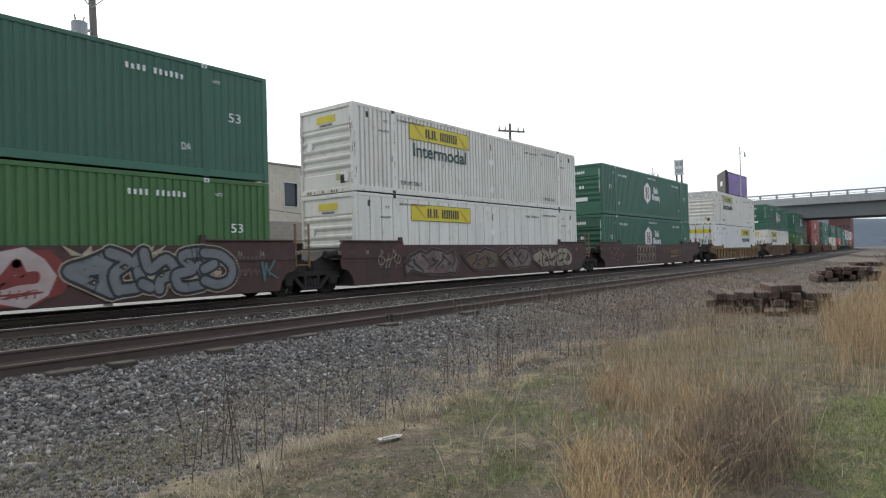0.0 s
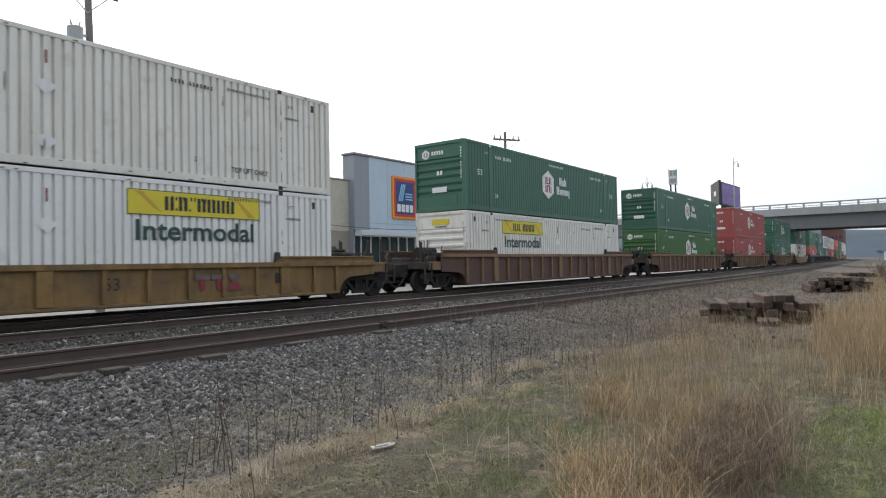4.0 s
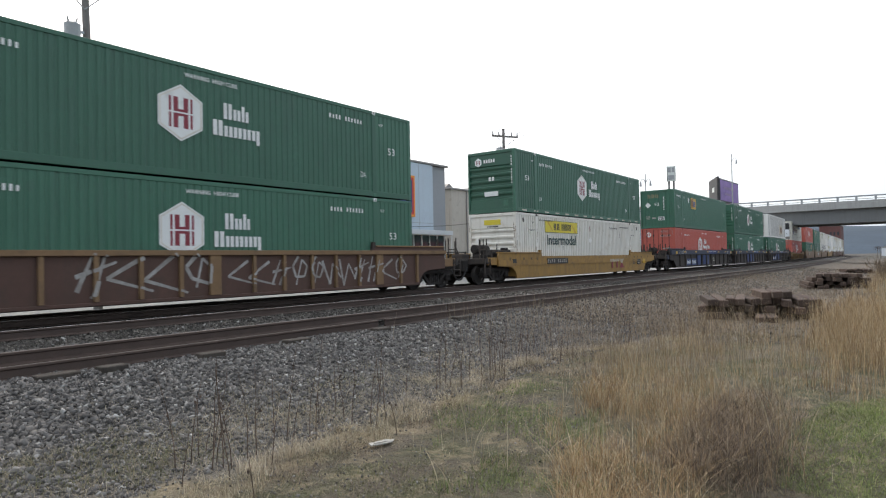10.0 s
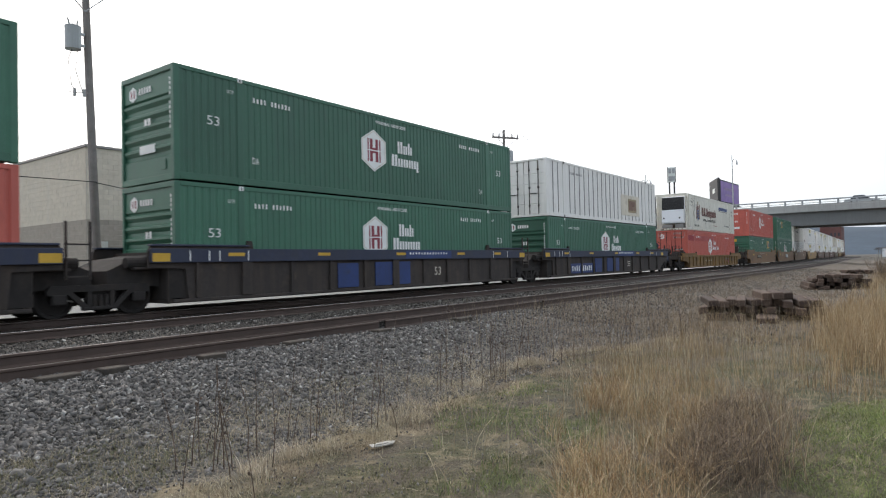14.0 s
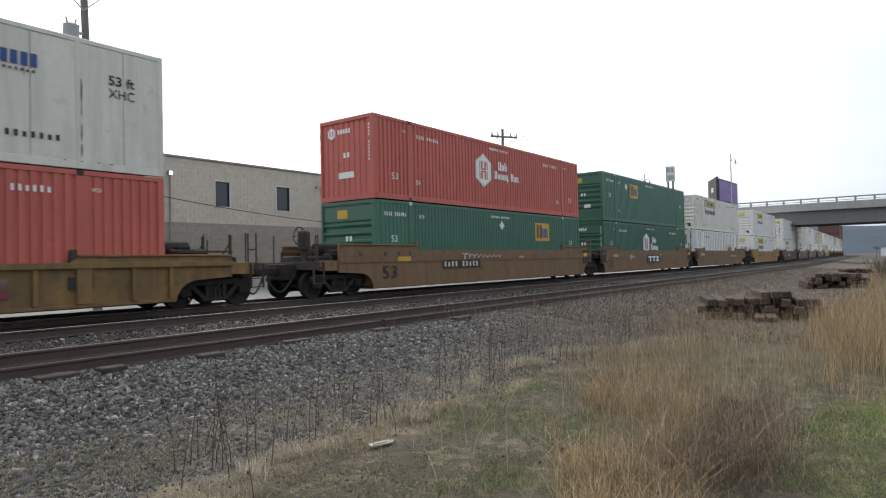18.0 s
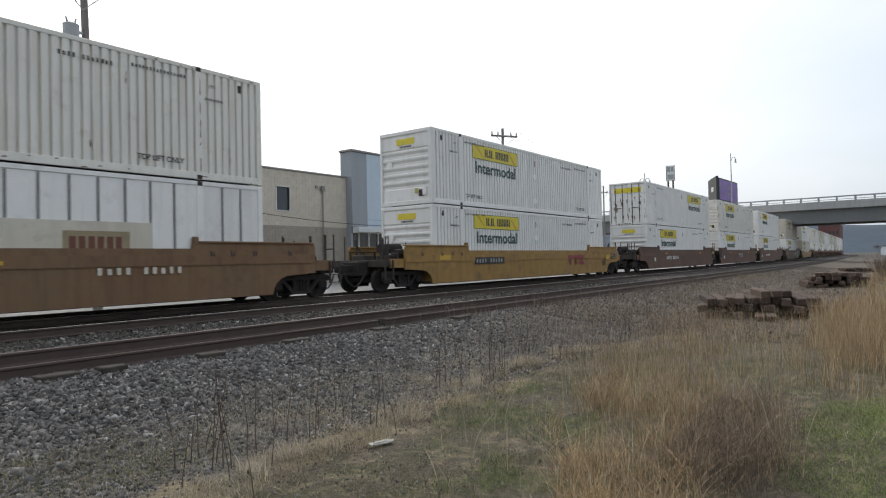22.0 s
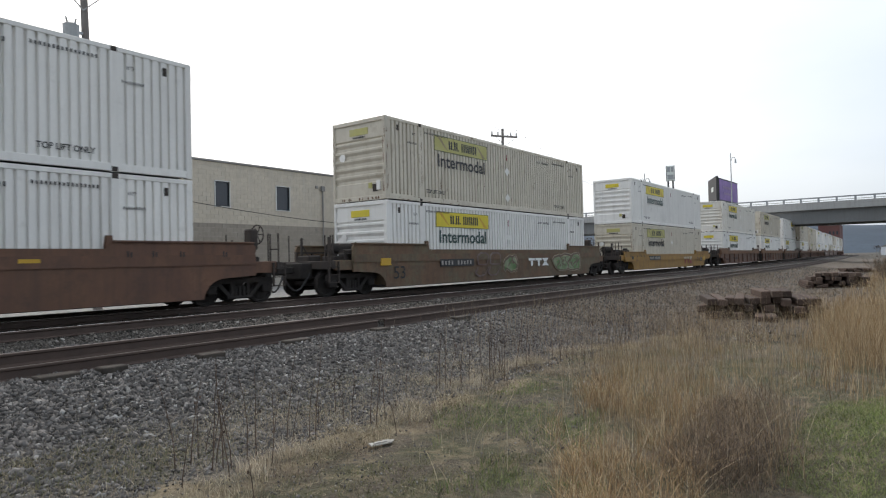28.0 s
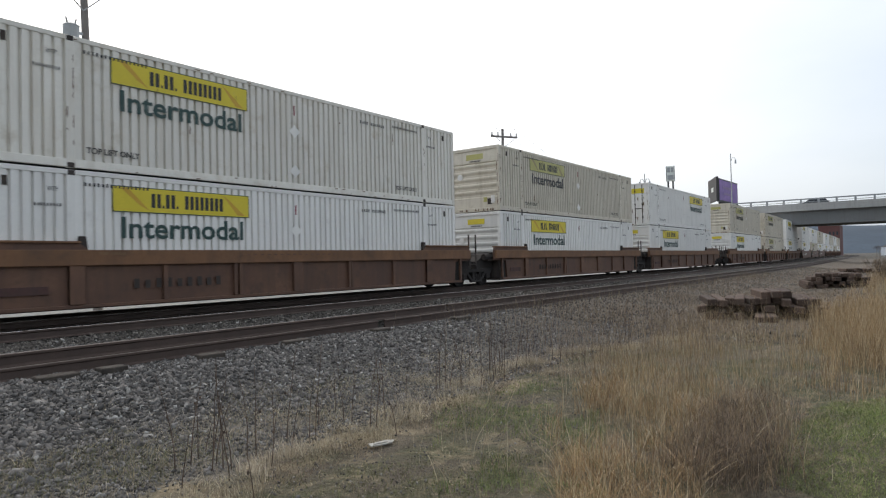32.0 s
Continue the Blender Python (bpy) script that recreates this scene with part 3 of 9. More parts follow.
def hexa(text_mat="mark_white", inner="mark_red", inc=False, low=False):
    """Markings of the green and red containers."""
    k = [lambda c: hexagon(6.82 if inc else 7.2, 1.62, 1.2, 1.42, M["mark_white"], c, M[inner], "white hexagon emblem")]
    if inc:
        k += [mark_letters("Axb", 8.0, 1.74, 8.78, 2.12, text_mat), mark_letters("Axxxp. Axx.", 7.68, 1.24, 9.85, 1.68, text_mat)]
    else:
        k += [mark_letters("Axb", 8.42, 1.68, 9.24, 2.1, text_mat), mark_letters("Axxxp", 8.1, 1.1, 9.6, 1.62, text_mat)]
    k += [mark_text("53", 0.92, 0.72, 1.26, 0.96, text_mat) if inc else mark_text("53", 0.92, 1.5, 1.28, 1.74, text_mat),
          mark_text("53", 14.9, 0.72, 15.27, 0.96, text_mat) if inc else mark_text("53", 14.9, 1.5, 15.27, 1.74, text_mat),
          mark_text("WARNING  HIGH CUBE", 7.3, 2.55, 8.85, 2.66, text_mat),
          mark_bars(11, 2.35, 2.32, 3.7, 2.46, text_mat), mark_bars(11, 12.2, 2.36, 13.7, 2.5, text_mat),
          mark_text("WTP", 1.5, 2.42, 1.72, 2.52, text_mat), mark_text("WTP", 14.45, 2.42, 14.67, 2.52, text_mat),
          mark_text("DA", 2.3, 0.62, 2.52, 0.8, text_mat), mark_text("DA", 13.55, 0.62, 13.8, 0.8, text_mat),
          post_dashes, end_emblem(inner), end_shape(-0.2, 2.36, 0.45, 2.52, "mark_white", 5),
          end_shape(-0.35, 0.78, 0.4, 1.0, "mark_white", 0, "white data plate"), end_shape(-0.15, 1.5, 0.2, 1.68, "mark_white", 2)]
    return k


def end_furniture(c):
    """A round vent, a placard and a small lidded box on the closed end."""
    part("vent_cover", Geo().cyl((0.022, 0.82, 1.62), (0.05, 0.82, 1.62), 0.14, 16), M["white"], c, "round white vent cover")
    part("placard", Geo().box(0.026, 0.04, -0.62, -0.44, 0.42, 0.62, 0.004), M["faded_yellow"], c, "small tan placard")
    part("lidded_box", Geo().box(0.0, 0.05, -1.02, -0.84, 0.34, 0.68, 0.01), M["white"], c, "small lidded box")


def rusted(seed, n):
    """Rust scars and chipped paint on the posts, the rails and the end frame of an old container."""
    def put(c):
        rnd = random.Random(seed)
        g = Geo()
        for k in range(n):
            x = rnd.choice((0.06, 0.11, POST[0] - 0.07, POST[0] + 0.06, POST[1] + 0.04, rnd.uniform(2.6, 13.8), rnd.uniform(2.6, 13.8)))
            z, h, w = rnd.uniform(0.25, 2.6), rnd.uniform(0.06, 0.42), rnd.uniform(0.006, 0.022)
            g.prism([(x - w, z), (x, z - 0.3 * h), (x + w, z + 0.1 * h), (x + 0.6 * w, z + 0.7 * h), (x - 0.5 * w, z + 0.6 * h)], 1, FACE - 0.001, FACE + 0.002)
        for k in range(n):
            x, z, w = rnd.uniform(0.3, CL - 0.3), rnd.choice((0.03, 0.08, 0.15, CH - 0.08)), rnd.uniform(0.03, 0.16)
            g.prism([(x, z), (x + w, z + 0.004), (x + 0.8 * w, z + 0.03), (x + 0.2 * w, z + 0.022)], 1, FACE + 0.002, FACE + 0.005)
        for k in range(n // 2):
            y, z, h = rnd.choice((-1.26, -1.2, -1.17, 1.26)), rnd.uniform(0.2, 2.3), rnd.uniform(0.08, 0.4)
            g.prism([(y - 0.012, z), (y + 0.012, z + 0.1 * h), (y + 0.008, z + h), (y - 0.008, z + 0.8 * h)], 0, -0.003, 0.001)
            y, w = rnd.uniform(-1.0, 0.9), rnd.uniform(0.03, 0.12)
            g.prism([(y, 0.02), (y + w, 0.03), (y + 0.7 * w, 0.12), (y + 0.1 * w, 0.1)], 0, -0.003, 0.001)
        part("rust_staining", g, M["rust_stain"], c, "rust scars and chipped paint")
    return put


def door_grime(c):
    """Ragged brown stains that run down from the bars and seams of old doors."""
    rnd = random.Random(77)
    g = Geo()
    for k in range(26):
        y = rnd.choice((-0.86, -0.4, 0.0, 0.42, 0.88)) + rnd.uniform(-0.1, 0.1)
        z, h, w = rnd.choice((0.62, 1.12, 1.62)) + rnd.uniform(-0.05, 0.35), rnd.uniform(0.1, 0.42), rnd.uniform(0.012, 0.06)
        g.prism([(y - w, z), (y + 0.9 * w, z - 0.02), (y + 0.7 * w, z - 0.4 * h), (y + 0.3 * w, z - h), (y - 0.2 * w, z - 0.6 * h), (y - 0.7 * w, z - 0.75 * h)], 0, 0.04, 0.046)
    part("rust_staining", g, M["grime_film"], c, "brown stains running down the doors")


def white_nameplate(c):
    """A wide pale nameplate in a dark slanted frame across the top of the end."""
    plate = part("end_plate", Geo().box(0.031, 0.05, -1.0, 1.0, 2.36, 2.72, 0.002), M["white"], c, "pale framed nameplate")
    e = Geo()
    for y0, y1, z0, z1 in ((-1.0, 1.0, 2.36, 2.378), (-1.0, 1.0, 2.702, 2.72), (-1.0, -0.982, 2.378, 2.702), (0.982, 1.0, 2.378, 2.702)):
        e.box(0.027, 0.031, y0, y1, z0, z1)
    for s in (-1, 1):
        e.prism([(s * 0.95, 2.66), (s * 0.9, 2.66), (s * 0.66, 2.4), (s * 0.72, 2.4)][::s], 0, 0.027, 0.031)
    part("banner_edge", e, M["post_grey"], plate)
    part("brand_shape", end_bars("AAAAAA", 0.5, 2.44, 1.0, 0.2), M["mark_black"], plate, "dark upright bars")


def bannered(film="yellow", where="front", faded=False, words=True, z_shift=0.0):
    """Markings of the white containers."""
    x = 2.8 if where == "front" else 9.8
    k = [mark_banner(x, 2.03, x + 3.68, 2.63, film)]
    if words:
        k.append(mark_text("Intermodal", x + 0.2, 1.42, x + 3.48, 1.92, "mark_dark" if not faded else "mark_black"))
    k.append(end_furniture)
    k += [mark_text("TOP LIFT ONLY", 2.25, 0.36, 3.45, 0.5, "mark_black"), mark_text("TOP LIFT ONLY", 12.6, 0.36, 13.8, 0.5, "mark_black"),
          mark_bars(12, 10.9, 2.42, 12.1, 2.52, "mark_black"), mark_bars(16, 2.2, 2.56, 3.7, 2.64, "mark_black"), mark_bars(16, 12.5, 2.52, 13.9, 2.6, "mark_black"),
          mark_text("WTP", 1.45, 2.4, 1.66, 2.5, "mark_black"), mark_text("WTP", 14.5, 2.4, 14.7, 2.5, "mark_black"),
          mark_bars(9, 1.2, 2.08, 1.75, 2.15, "mark_black"), mark_bars(9, 14.4, 2.08, 14.95, 2.15, "mark_black"),
          mark_plate(8.1, 2.2, 8.14, 2.48, "mark_red", "short red stripe"), mark_diamond(8.12, 1.72, 0.2, "white"), mark_diamond(8.12, 0.55, 0.2, "white"),
          mark_plate(0.62, 2.46, 0.72, 2.66, "car_charcoal"), mark_plate(15.4, 2.46, 15.5, 2.66, "car_charcoal"),
          end_shape(-0.45, 2.36, 0.45, 2.6, film, 0, "small yellow end banner"), end_shape(-0.3, 2.25, 0.3, 2.31, "mark_black", 8)]
    return k


def ochre(side="front"):
    """Markings of the green containers with the ochre emblem."""
    x = 4.38 if side == "front" else 11.25
    def put(c):
        b = part("emblem", Geo().box(x, x + 1.42, FACE, -CW / 2 + 0.012, 1.62, 2.48, 0.002), M["gold"], c, "ochre emblem plate")
        part("emblem_inlay", name_bars("A", 0.62, 0.66, 0.42), M["mark_brown"], b, "", (x + 0.12, FACE - 0.002, 1.74))
        part("emblem_inlay", name_bars("AA", 0.6, 0.46, 0.42), M["mark_blue"], b, "", (x + 0.68, FACE - 0.002, 1.78))
    return [put, mark_diamond(3.72 if side == "front" else 8.2, 2.25, 0.21, "mark_white"),
            mark_text("53", 0.85, 1.45, 1.17, 1.68, "mark_white"), mark_bars(11, 0.52, 2.36, 1.7, 2.5, "mark_white"),
            mark_text("WARNING  HIGH CUBE", 7.3, 2.55, 8.85, 2.66, "mark_white"), mark_text("WTP", 2.4, 2.3, 2.7, 2.46, "mark_white"), mark_text("53", 14.9, 1.45, 15.2, 1.68, "mark_white"),
            mark_text("DA", 2.3, 0.62, 2.52, 0.8, "mark_white"),
            end_shape(0.0, 2.3, 0.5, 2.6, "gold", 0, "small ochre emblem plate"), end_shape(-0.5, 0.8, -0.1, 1.0, "mark_white"), end_shape(-0.2, 1.5, 0.15, 1.68, "mark_white", 2)]


def ochre_end(c):
    """Marks on the smooth closed end: worn emblem letters, a placard, a number, dashes down the edge and a data plate."""
    part("emblem_inlay", end_bars("AAA", 0.72, 2.3, 0.9, 0.3), M["gold_faded"], c, "worn ochre emblem bars")
    part("placard", Geo().prism([(0.72, 1.98), (0.94, 1.76), (0.72, 1.54), (0.5, 1.76)], 0, 0.03, 0.046), M["mark_white"], c, "diamond placard holder")
    t = part("lettering", writing("53", M["mark_white"], 0.36, 0.24), None, c, "", (0.03, 0.22, 1.68))
    t.rotation_euler = (0, 0, -math.pi / 2)
    g = Geo()
    for k in range(9):
        g.box(0.03, 0.04, -0.53 + 0.02 * (k % 2), -0.45, 2.28 - 0.115 * k, 2.35 - 0.115 * k)
    part("marking", g, M["mark_white"], c, "white dashes down the edge")
    plate = part("end_plate", Geo().box(0.031, 0.046, -0.52, -0.06, 0.58, 0.84, 0.003), M["mark_white"], c, "white data plate")
    part("marking", Geo().box(0.026, 0.031, -0.49, -0.25, 0.62, 0.7).box(0.026, 0.031, -0.2, -0.09, 0.62, 0.7).box(0.026, 0.031, -0.45, -0.1, 0.74, 0.79), M["mark_black"], plate)
    part("marking", end_bars("AAAA", 0.85, 0.66, 0.3, 0.3).box(0.03, 0.034, 0.12, 0.42, 0.7, 0.82), M["worn_white"], c, "worn white marks")


def end_bars(profile, y, z, width, height):
    """Bars of a name on the leading end, from y towards the near side."""
    g = Geo()
    step = width / len(profile)
    for k in range(len(profile)):
        a = y - k * step
        for f0, f1 in ((0.0, 0.2), (0.45, 0.65)):
            g.box(0.03, 0.034, a - f1 * step, a - f0 * step, z, z + height * (1.0 if f0 == 0 else 0.86))
    return g


def door_marks(c):
    """The emblem, two rows of bars and worn data marks on the leading doors."""
    end_emblem("orange_red")(c)
    part("marking", end_bars("AAAA", -0.2, 2.56, 0.62, 0.16), M["worn_white"], c, "white number bars")
    part("marking", end_bars("AAAAA", -0.18, 2.24, 0.85, 0.16), M["worn_white"], c, "white number bars")
    g = Geo()
    for y in (1.0, -1.06):
        g.box(0.03, 0.034, y - 0.012, y + 0.012, 2.4, 2.74)
    g.box(0.03, 0.034, 0.72, 1.0, 2.72, 2.74).box(0.03, 0.034, -1.06, -0.8, 2.72, 2.74)
    part("marking", g, M["worn_white"], c, "pale corner tape")
    part("marking", end_bars("AAA", 0.86, 1.2, 0.34, 0.3).box(0.03, 0.034, -0.9, -0.3, 1.3, 1.4), M["worn_white"], c, "worn white marks")


def ochre_white(c):
    part("emblem", Geo().box(9.8, 12.95, FACE, -CW / 2 + 0.012, 0.5, 1.78, 0.002), M["tan_white"], c, "ghost of a removed emblem")
    part("emblem_inlay", Geo().box(10.95, 12.4, FACE - 0.003, FACE, 0.7, 1.56), M["gold_faded"], c, "faded ochre plate")
    part("emblem_inlay", name_bars("AAA", 1.2, 0.6), M["mark_brown"], c, "faded emblem bars", (11.08, FACE - 0.004, 0.84))


def reefer():
    """A cream refrigerated container: the cooling unit stands in an open cage at its leading end."""
    c = thing("reefer_container", "cream refrigerated container with a white cooling unit in its end cage", "container", "upper containers")
    near, far, x0, p = -CW / 2, CW / 2, 0.72, M["reefer"]
    n = 16
    for s in (-1, 1):
        for i in range(n):
            a, b = x0 + (CL - x0) * i / n, x0 + (CL - x0) * (i + 1) / n
            ya, yb = sorted((s * (CW / 2 - 0.012), s * (CW / 2 - 0.06)))
            part("side_panel", Geo().box(a + 0.006, b - 0.006, ya, yb, 0.18, CH - 0.12, 0.006), p, c)
        ya, yb = sorted((s * CW / 2, s * (CW / 2 - 0.1)))
        part("bottom_side_rail", Geo().box(0.0, CL, ya, yb, 0.0, 0.18, 0.01), p, c)
        part("top_side_rail", Geo().box(x0, CL, ya, yb, CH - 0.12, CH, 0.02), p, c)
        for x in (0.0, x0 - 0.06, POST[0] - 0.08, POST[1] - 0.08, CL - 0.14):
            ya, yb = sorted((s * (CW / 2 + 0.003), s * (CW / 2 - 0.13)))
            part("post", Geo().box(x, x + 0.14, ya, yb, 0.0, CH + 0.002, 0.012), p, c)
        part("cage_brace", Geo().tube([(0.1, s * (CW / 2 - 0.06), 0.2), (0.62, s * (CW / 2 - 0.06), 1.25), (0.1, s * (CW / 2 - 0.06), 2.2), (0.64, s * (CW / 2 - 0.06), CH - 0.1)], 0.035, 8), p, c)
    part("door_seam", Geo().box(POST[0] + 0.28, POST[0] + 0.3, near - 0.002, near + 0.02, 0.2, CH - 0.14), M["post_grey"], c, "dark seam in the side")
    rusted(12, 30)(c)
    part("roof", Geo().box(x0, CL - 0.02, near + 0.1, far - 0.1, CH - 0.06, CH - 0.01), p, c)
    part("end_wall", Geo().box(x0 - 0.02, x0 + 0.05, near + 0.1, far - 0.1, 0.1, CH - 0.05), p, c)
    part("end_panel", Geo().box(CL - 0.08, CL - 0.02, near + 0.1, far - 0.1, 0.1, CH - 0.05), p, c)
    part("cage_header", Geo().box(0.0, 0.1, near + 0.13, far - 0.13, CH - 0.1, CH, 0.01), p, c)
    part("cage_sill", Geo().box(0.0, 0.12, near + 0.13, far - 0.13, 0.0, 0.14, 0.01), p, c)
    u = part("cooling_unit", Geo().prism([(0.1, 0.66), (0.14, 0.55), (x0 - 0.03, 0.55), (x0 - 0.03, 2.72), (0.3, 2.66), (0.26, 1.66), (0.14, 1.56)], 1, -1.0, 0.72), M["unit_white"], c, "white plastic cooling unit shell")
    g = Geo()
    for i in range(11):
        z = 1.68 + i * 0.087
        g.box(0.15 + 0.012 * i, 0.27 + 0.004 * i, -0.96, 0.68, z, z + 0.06, 0.008)
    g.prism([(0.2, 1.64), (0.3, 2.64), (0.33, 2.64), (0.29, 1.64)], 1, -1.006, 0.726)
    part("grille", g, M["unit_black"], u, "black cooling grille")
    part("fuel_tank", Geo().box(0.16, x0 - 0.04, -1.0, -0.3, 0.15, 0.5, 0.06).box(0.16, x0 - 0.04, -0.1, 0.72, 0.15, 0.46, 0.06), M["post_grey"], u, "grimy grey fuel tank")
    part("post_grime", Geo().box(-0.004, 0.144, far - 0.136, far + 0.005, 0.16, CH - 0.12), M["unit_black"], c, "blackened far cage post")
    v = Geo()
    for y, z in ((-0.6, 0.75), (0.5, 0.9), (-0.75, 0.9)):
        v.box(0.11, 0.12, y, y + 0.12, z, z + 0.12)
    part("vent", v, M["unit_black"], u)
    crest = Geo()
    for k in (-1, 1):
        # curled mantling on both sides of the shield
        crest.prism([(3.2 + k * u_, z) for u_, z in ((0.28, 0.9), (0.46, 0.98), (0.58, 0.92), (0.56, 1.1), (0.44, 1.2), (0.52, 1.42), (0.46, 1.62), (0.56, 1.8), (0.6, 2.08), (0.5, 2.22), (0.42, 2.0), (0.44, 1.84), (0.32, 1.72), (0.3, 1.5))][::k], 1, FACE, FACE + 0.003)
    crest.prism([(2.98, 1.7), (3.42, 1.7), (3.46, 1.92), (3.34, 2.06), (3.06, 2.06), (2.94, 1.92)], 1, FACE, FACE + 0.003)
    part("crest", crest, M["mark_brown"], c, "brown heraldic mantling shapes")
    part("crest_shield", Geo().prism([(2.92, 1.68), (3.48, 1.68), (3.48, 1.08), (3.2, 0.8), (2.92, 1.08)], 1, FACE - 0.004, FACE - 0.001), M["mark_blue"], c, "blue shield")
    sq = Geo()
    for i in range(2):
        for j in range(3):
            sq.box(3.0 + 0.22 * i, 3.16 + 0.22 * i, FACE - 0.007, FACE - 0.005, 1.06 + 0.2 * j, 1.17 + 0.2 * j)
    part("crest_band", sq.box(3.08, 3.32, FACE - 0.004, FACE - 0.001, 2.1, 2.26).prism([(3.08, 2.28), (3.32, 2.28), (3.36, 2.42), (3.2, 2.36), (3.04, 2.42)], 1, FACE - 0.004, FACE - 0.001), M["gold_faded"], c, "ochre squares and crown shape")
    mark_letters("A.A.Axpxxxb", 4.35, 1.06, 9.15, 1.98, "mark_brown", "bars of a brown blackletter name")(c)
    mark_text("GLOBAL TRANSPORTATION", 4.65, 0.82, 8.9, 1.02, "mark_black")(c)
    mark_letters("AAAAAAAAA", 10.15, 2.02, 13.45, 2.3, "mark_blue")(c)
    mark_bars(30, 10.2, 1.9, 13.4, 1.96, "mark_black")(c)
    mark_text("TOP LIFT ONLY", 2.2, 0.32, 3.5, 0.48, "mark_black")(c)
    mark_text("53 ft", 14.85, 1.98, 15.45, 2.2, "mark_black")(c)
    mark_text("XHC", 14.85, 1.68, 15.45, 1.9, "mark_black")(c)
    mark_bars(10, 0.95, 2.22, 1.7, 2.34, "mark_black")(c)
    mark_text("WTP", 1.25, 2.42, 1.55, 2.54, "mark_black")(c)
    mark_bars(8, 1.05, 1.95, 1.6, 2.02, "mark_black")(c)
    mark_bars(12, 12.0, 0.55, 13.9, 0.68, "mark_black")(c)
    mark_bars(14, 8.0, 0.5, 9.6, 0.56, "mark_red")(c)
    return c


def tape_dashes(c):
    """Short strips of pale reflective tape along the bottom rail."""
    for k in range(14):
        x = 0.6 + k * 1.12
        part("tape_strip", Geo().box(x, x + 0.42, FACE, -CW / 2 - 0.001, 0.07, 0.13), M["tan_white"], c, "pale reflective tape")


def red_band(c):
    """A darker repainted band along the upper part of the side."""
    for x0, x1 in ((0.16, POST[0] - 0.09), (POST[0] + 0.09, 8.3)):
        part("painted_band", corrugated(x0, x1, 2.05, 2.48, -CW / 2 + 0.009, 0.036, 0.22 if x0 < 1 else 0.222, 1), M["band_red"], c, "darker repainted band")


# ---------- well cars ----------
AXLE_R = 0.42


def wheel_geo():
    """A railway wheel about the y axis: tread, flange, dished web and boss."""
    prof = [(0.0, -0.07), (0.1, -0.08), (0.12, -0.045), (0.33, -0.03), (0.36, -0.068), (AXLE_R, -0.068), (AXLE_R, 0.03), (AXLE_R + 0.028, 0.05), (AXLE_R + 0.02, 0.068), (0.36, 0.068), (0.33, 0.02), (0.12, 0.05), (0.1, 0.08), (0.0, 0.08)]
    n, g = 28, Geo()
    vs = [(r * math.cos(2 * math.pi * i / n), y, r * math.sin(2 * math.pi * i / n)) for r, y in prof for i in range(n)]
    fs = [(k * n + i, k * n + (i + 1) % n, (k + 1) * n + (i + 1) % n, (k + 1) * n + i) for k in range(len(prof) - 1) for i in range(n)]
    return g.add(vs, fs)


def flipped(g):
    h = Geo()
    h.v = [(x, -y, z) for x, y, z in g.v]
    h.f = [q[::-1] for q in g.f]
    return h


WHEEL_MESH = [wheel_geo().mesh("wheel", M["running_gear"]), flipped(wheel_geo()).mesh("wheel", M["running_gear"])]
AXLE_MESH = Geo().cyl((0, -0.95, 0), (0, 0.95, 0), 0.085, 12).cyl((0, -1.04, 0), (0, -0.95, 0), 0.12, 10).cyl((0, 0.95, 0), (0, 1.04, 0), 0.12, 10).mesh("wheelset", M["running_gear"])
DISC_MESH = Geo().cyl((0, -0.01, 0), (0, 0.0, 0), 0.06, 6).box(-0.02, 0.02, -0.012, 0, 0.18, 0.3).mesh("hub_mark", M["wheel_steel"])


def sideframe_geo(y):
    """A cast truck side frame with its two openings, seen from the side."""
    g = Geo()
    s = 1 if y > 0 else -1
    ya, yb = sorted((y, y - s * 0.12))
    top = [(-1.12, 0.62), (-1.05, 0.72), (1.05, 0.72), (1.12, 0.62), (1.12, 0.52), (0.72, 0.52), (0.62, 0.58), (-0.62, 0.58), (-0.72, 0.52), (-1.12, 0.52)]
    g.prism([(x, z) for x, z in top], 1, ya, yb)
    for k in (-1, 1):
        g.prism([(k * 0.62, 0.6), (k * 0.74, 0.56), (k * 0.36, 0.2), (k * 0.22, 0.2)], 1, ya + 0.004, yb - 0.004)
        g.box(k * 0.87 - 0.15, k * 0.87 + 0.15, ya - 0.02, yb + 0.02, 0.30, 0.54, 0.03)
        g.box(*sorted((k * 0.2, k * 0.3)), ya, yb, 0.2, 0.58)
    g.box(-0.4, 0.4, ya - 0.01, yb + 0.01, 0.16, 0.24, 0.02)
    return g


SIDEFRAME = [sideframe_geo(-1.12).mesh("side_frame", M["running_gear"]), sideframe_geo(1.12).mesh("side_frame", M["running_gear"])]
_sp = Geo()
for _y in (-1.06, 1.06):
    for _x in (-0.13, 0.0, 0.13):
        _sp.cyl((_x, _y, 0.24), (_x, _y, 0.5), 0.055, 8)
SPRINGS = _sp.mesh("spring_nest", M["running_gear"])
BOLSTER = Geo().box(-0.2, 0.2, -1.0, 1.0, 0.42, 0.66, 0.02).mesh("bolster", M["running_gear"])


def truck(car, x):
    """A two-axle truck about x: bolster, side frames, springs, two wheelsets."""
    part("bolster", BOLSTER, None, car, "", (x, 0, 0))
    for me in SIDEFRAME:
        part("side_frame", me, None, car, "", (x, 0, 0))
    part("spring_nest", SPRINGS, None, car, "", (x, 0, 0))
    for dx in (-0.87, 0.87):
        ax = part("wheelset", AXLE_MESH, None, car, "", (x + dx, 0, AXLE_R))
        for me, y in zip(WHEEL_MESH, (-0.76, 0.76)):
            part("wheel", me, None, ax, "", (0, y, 0))
        part("hub_mark", DISC_MESH, None, ax, "", (0, -1.04, 0))


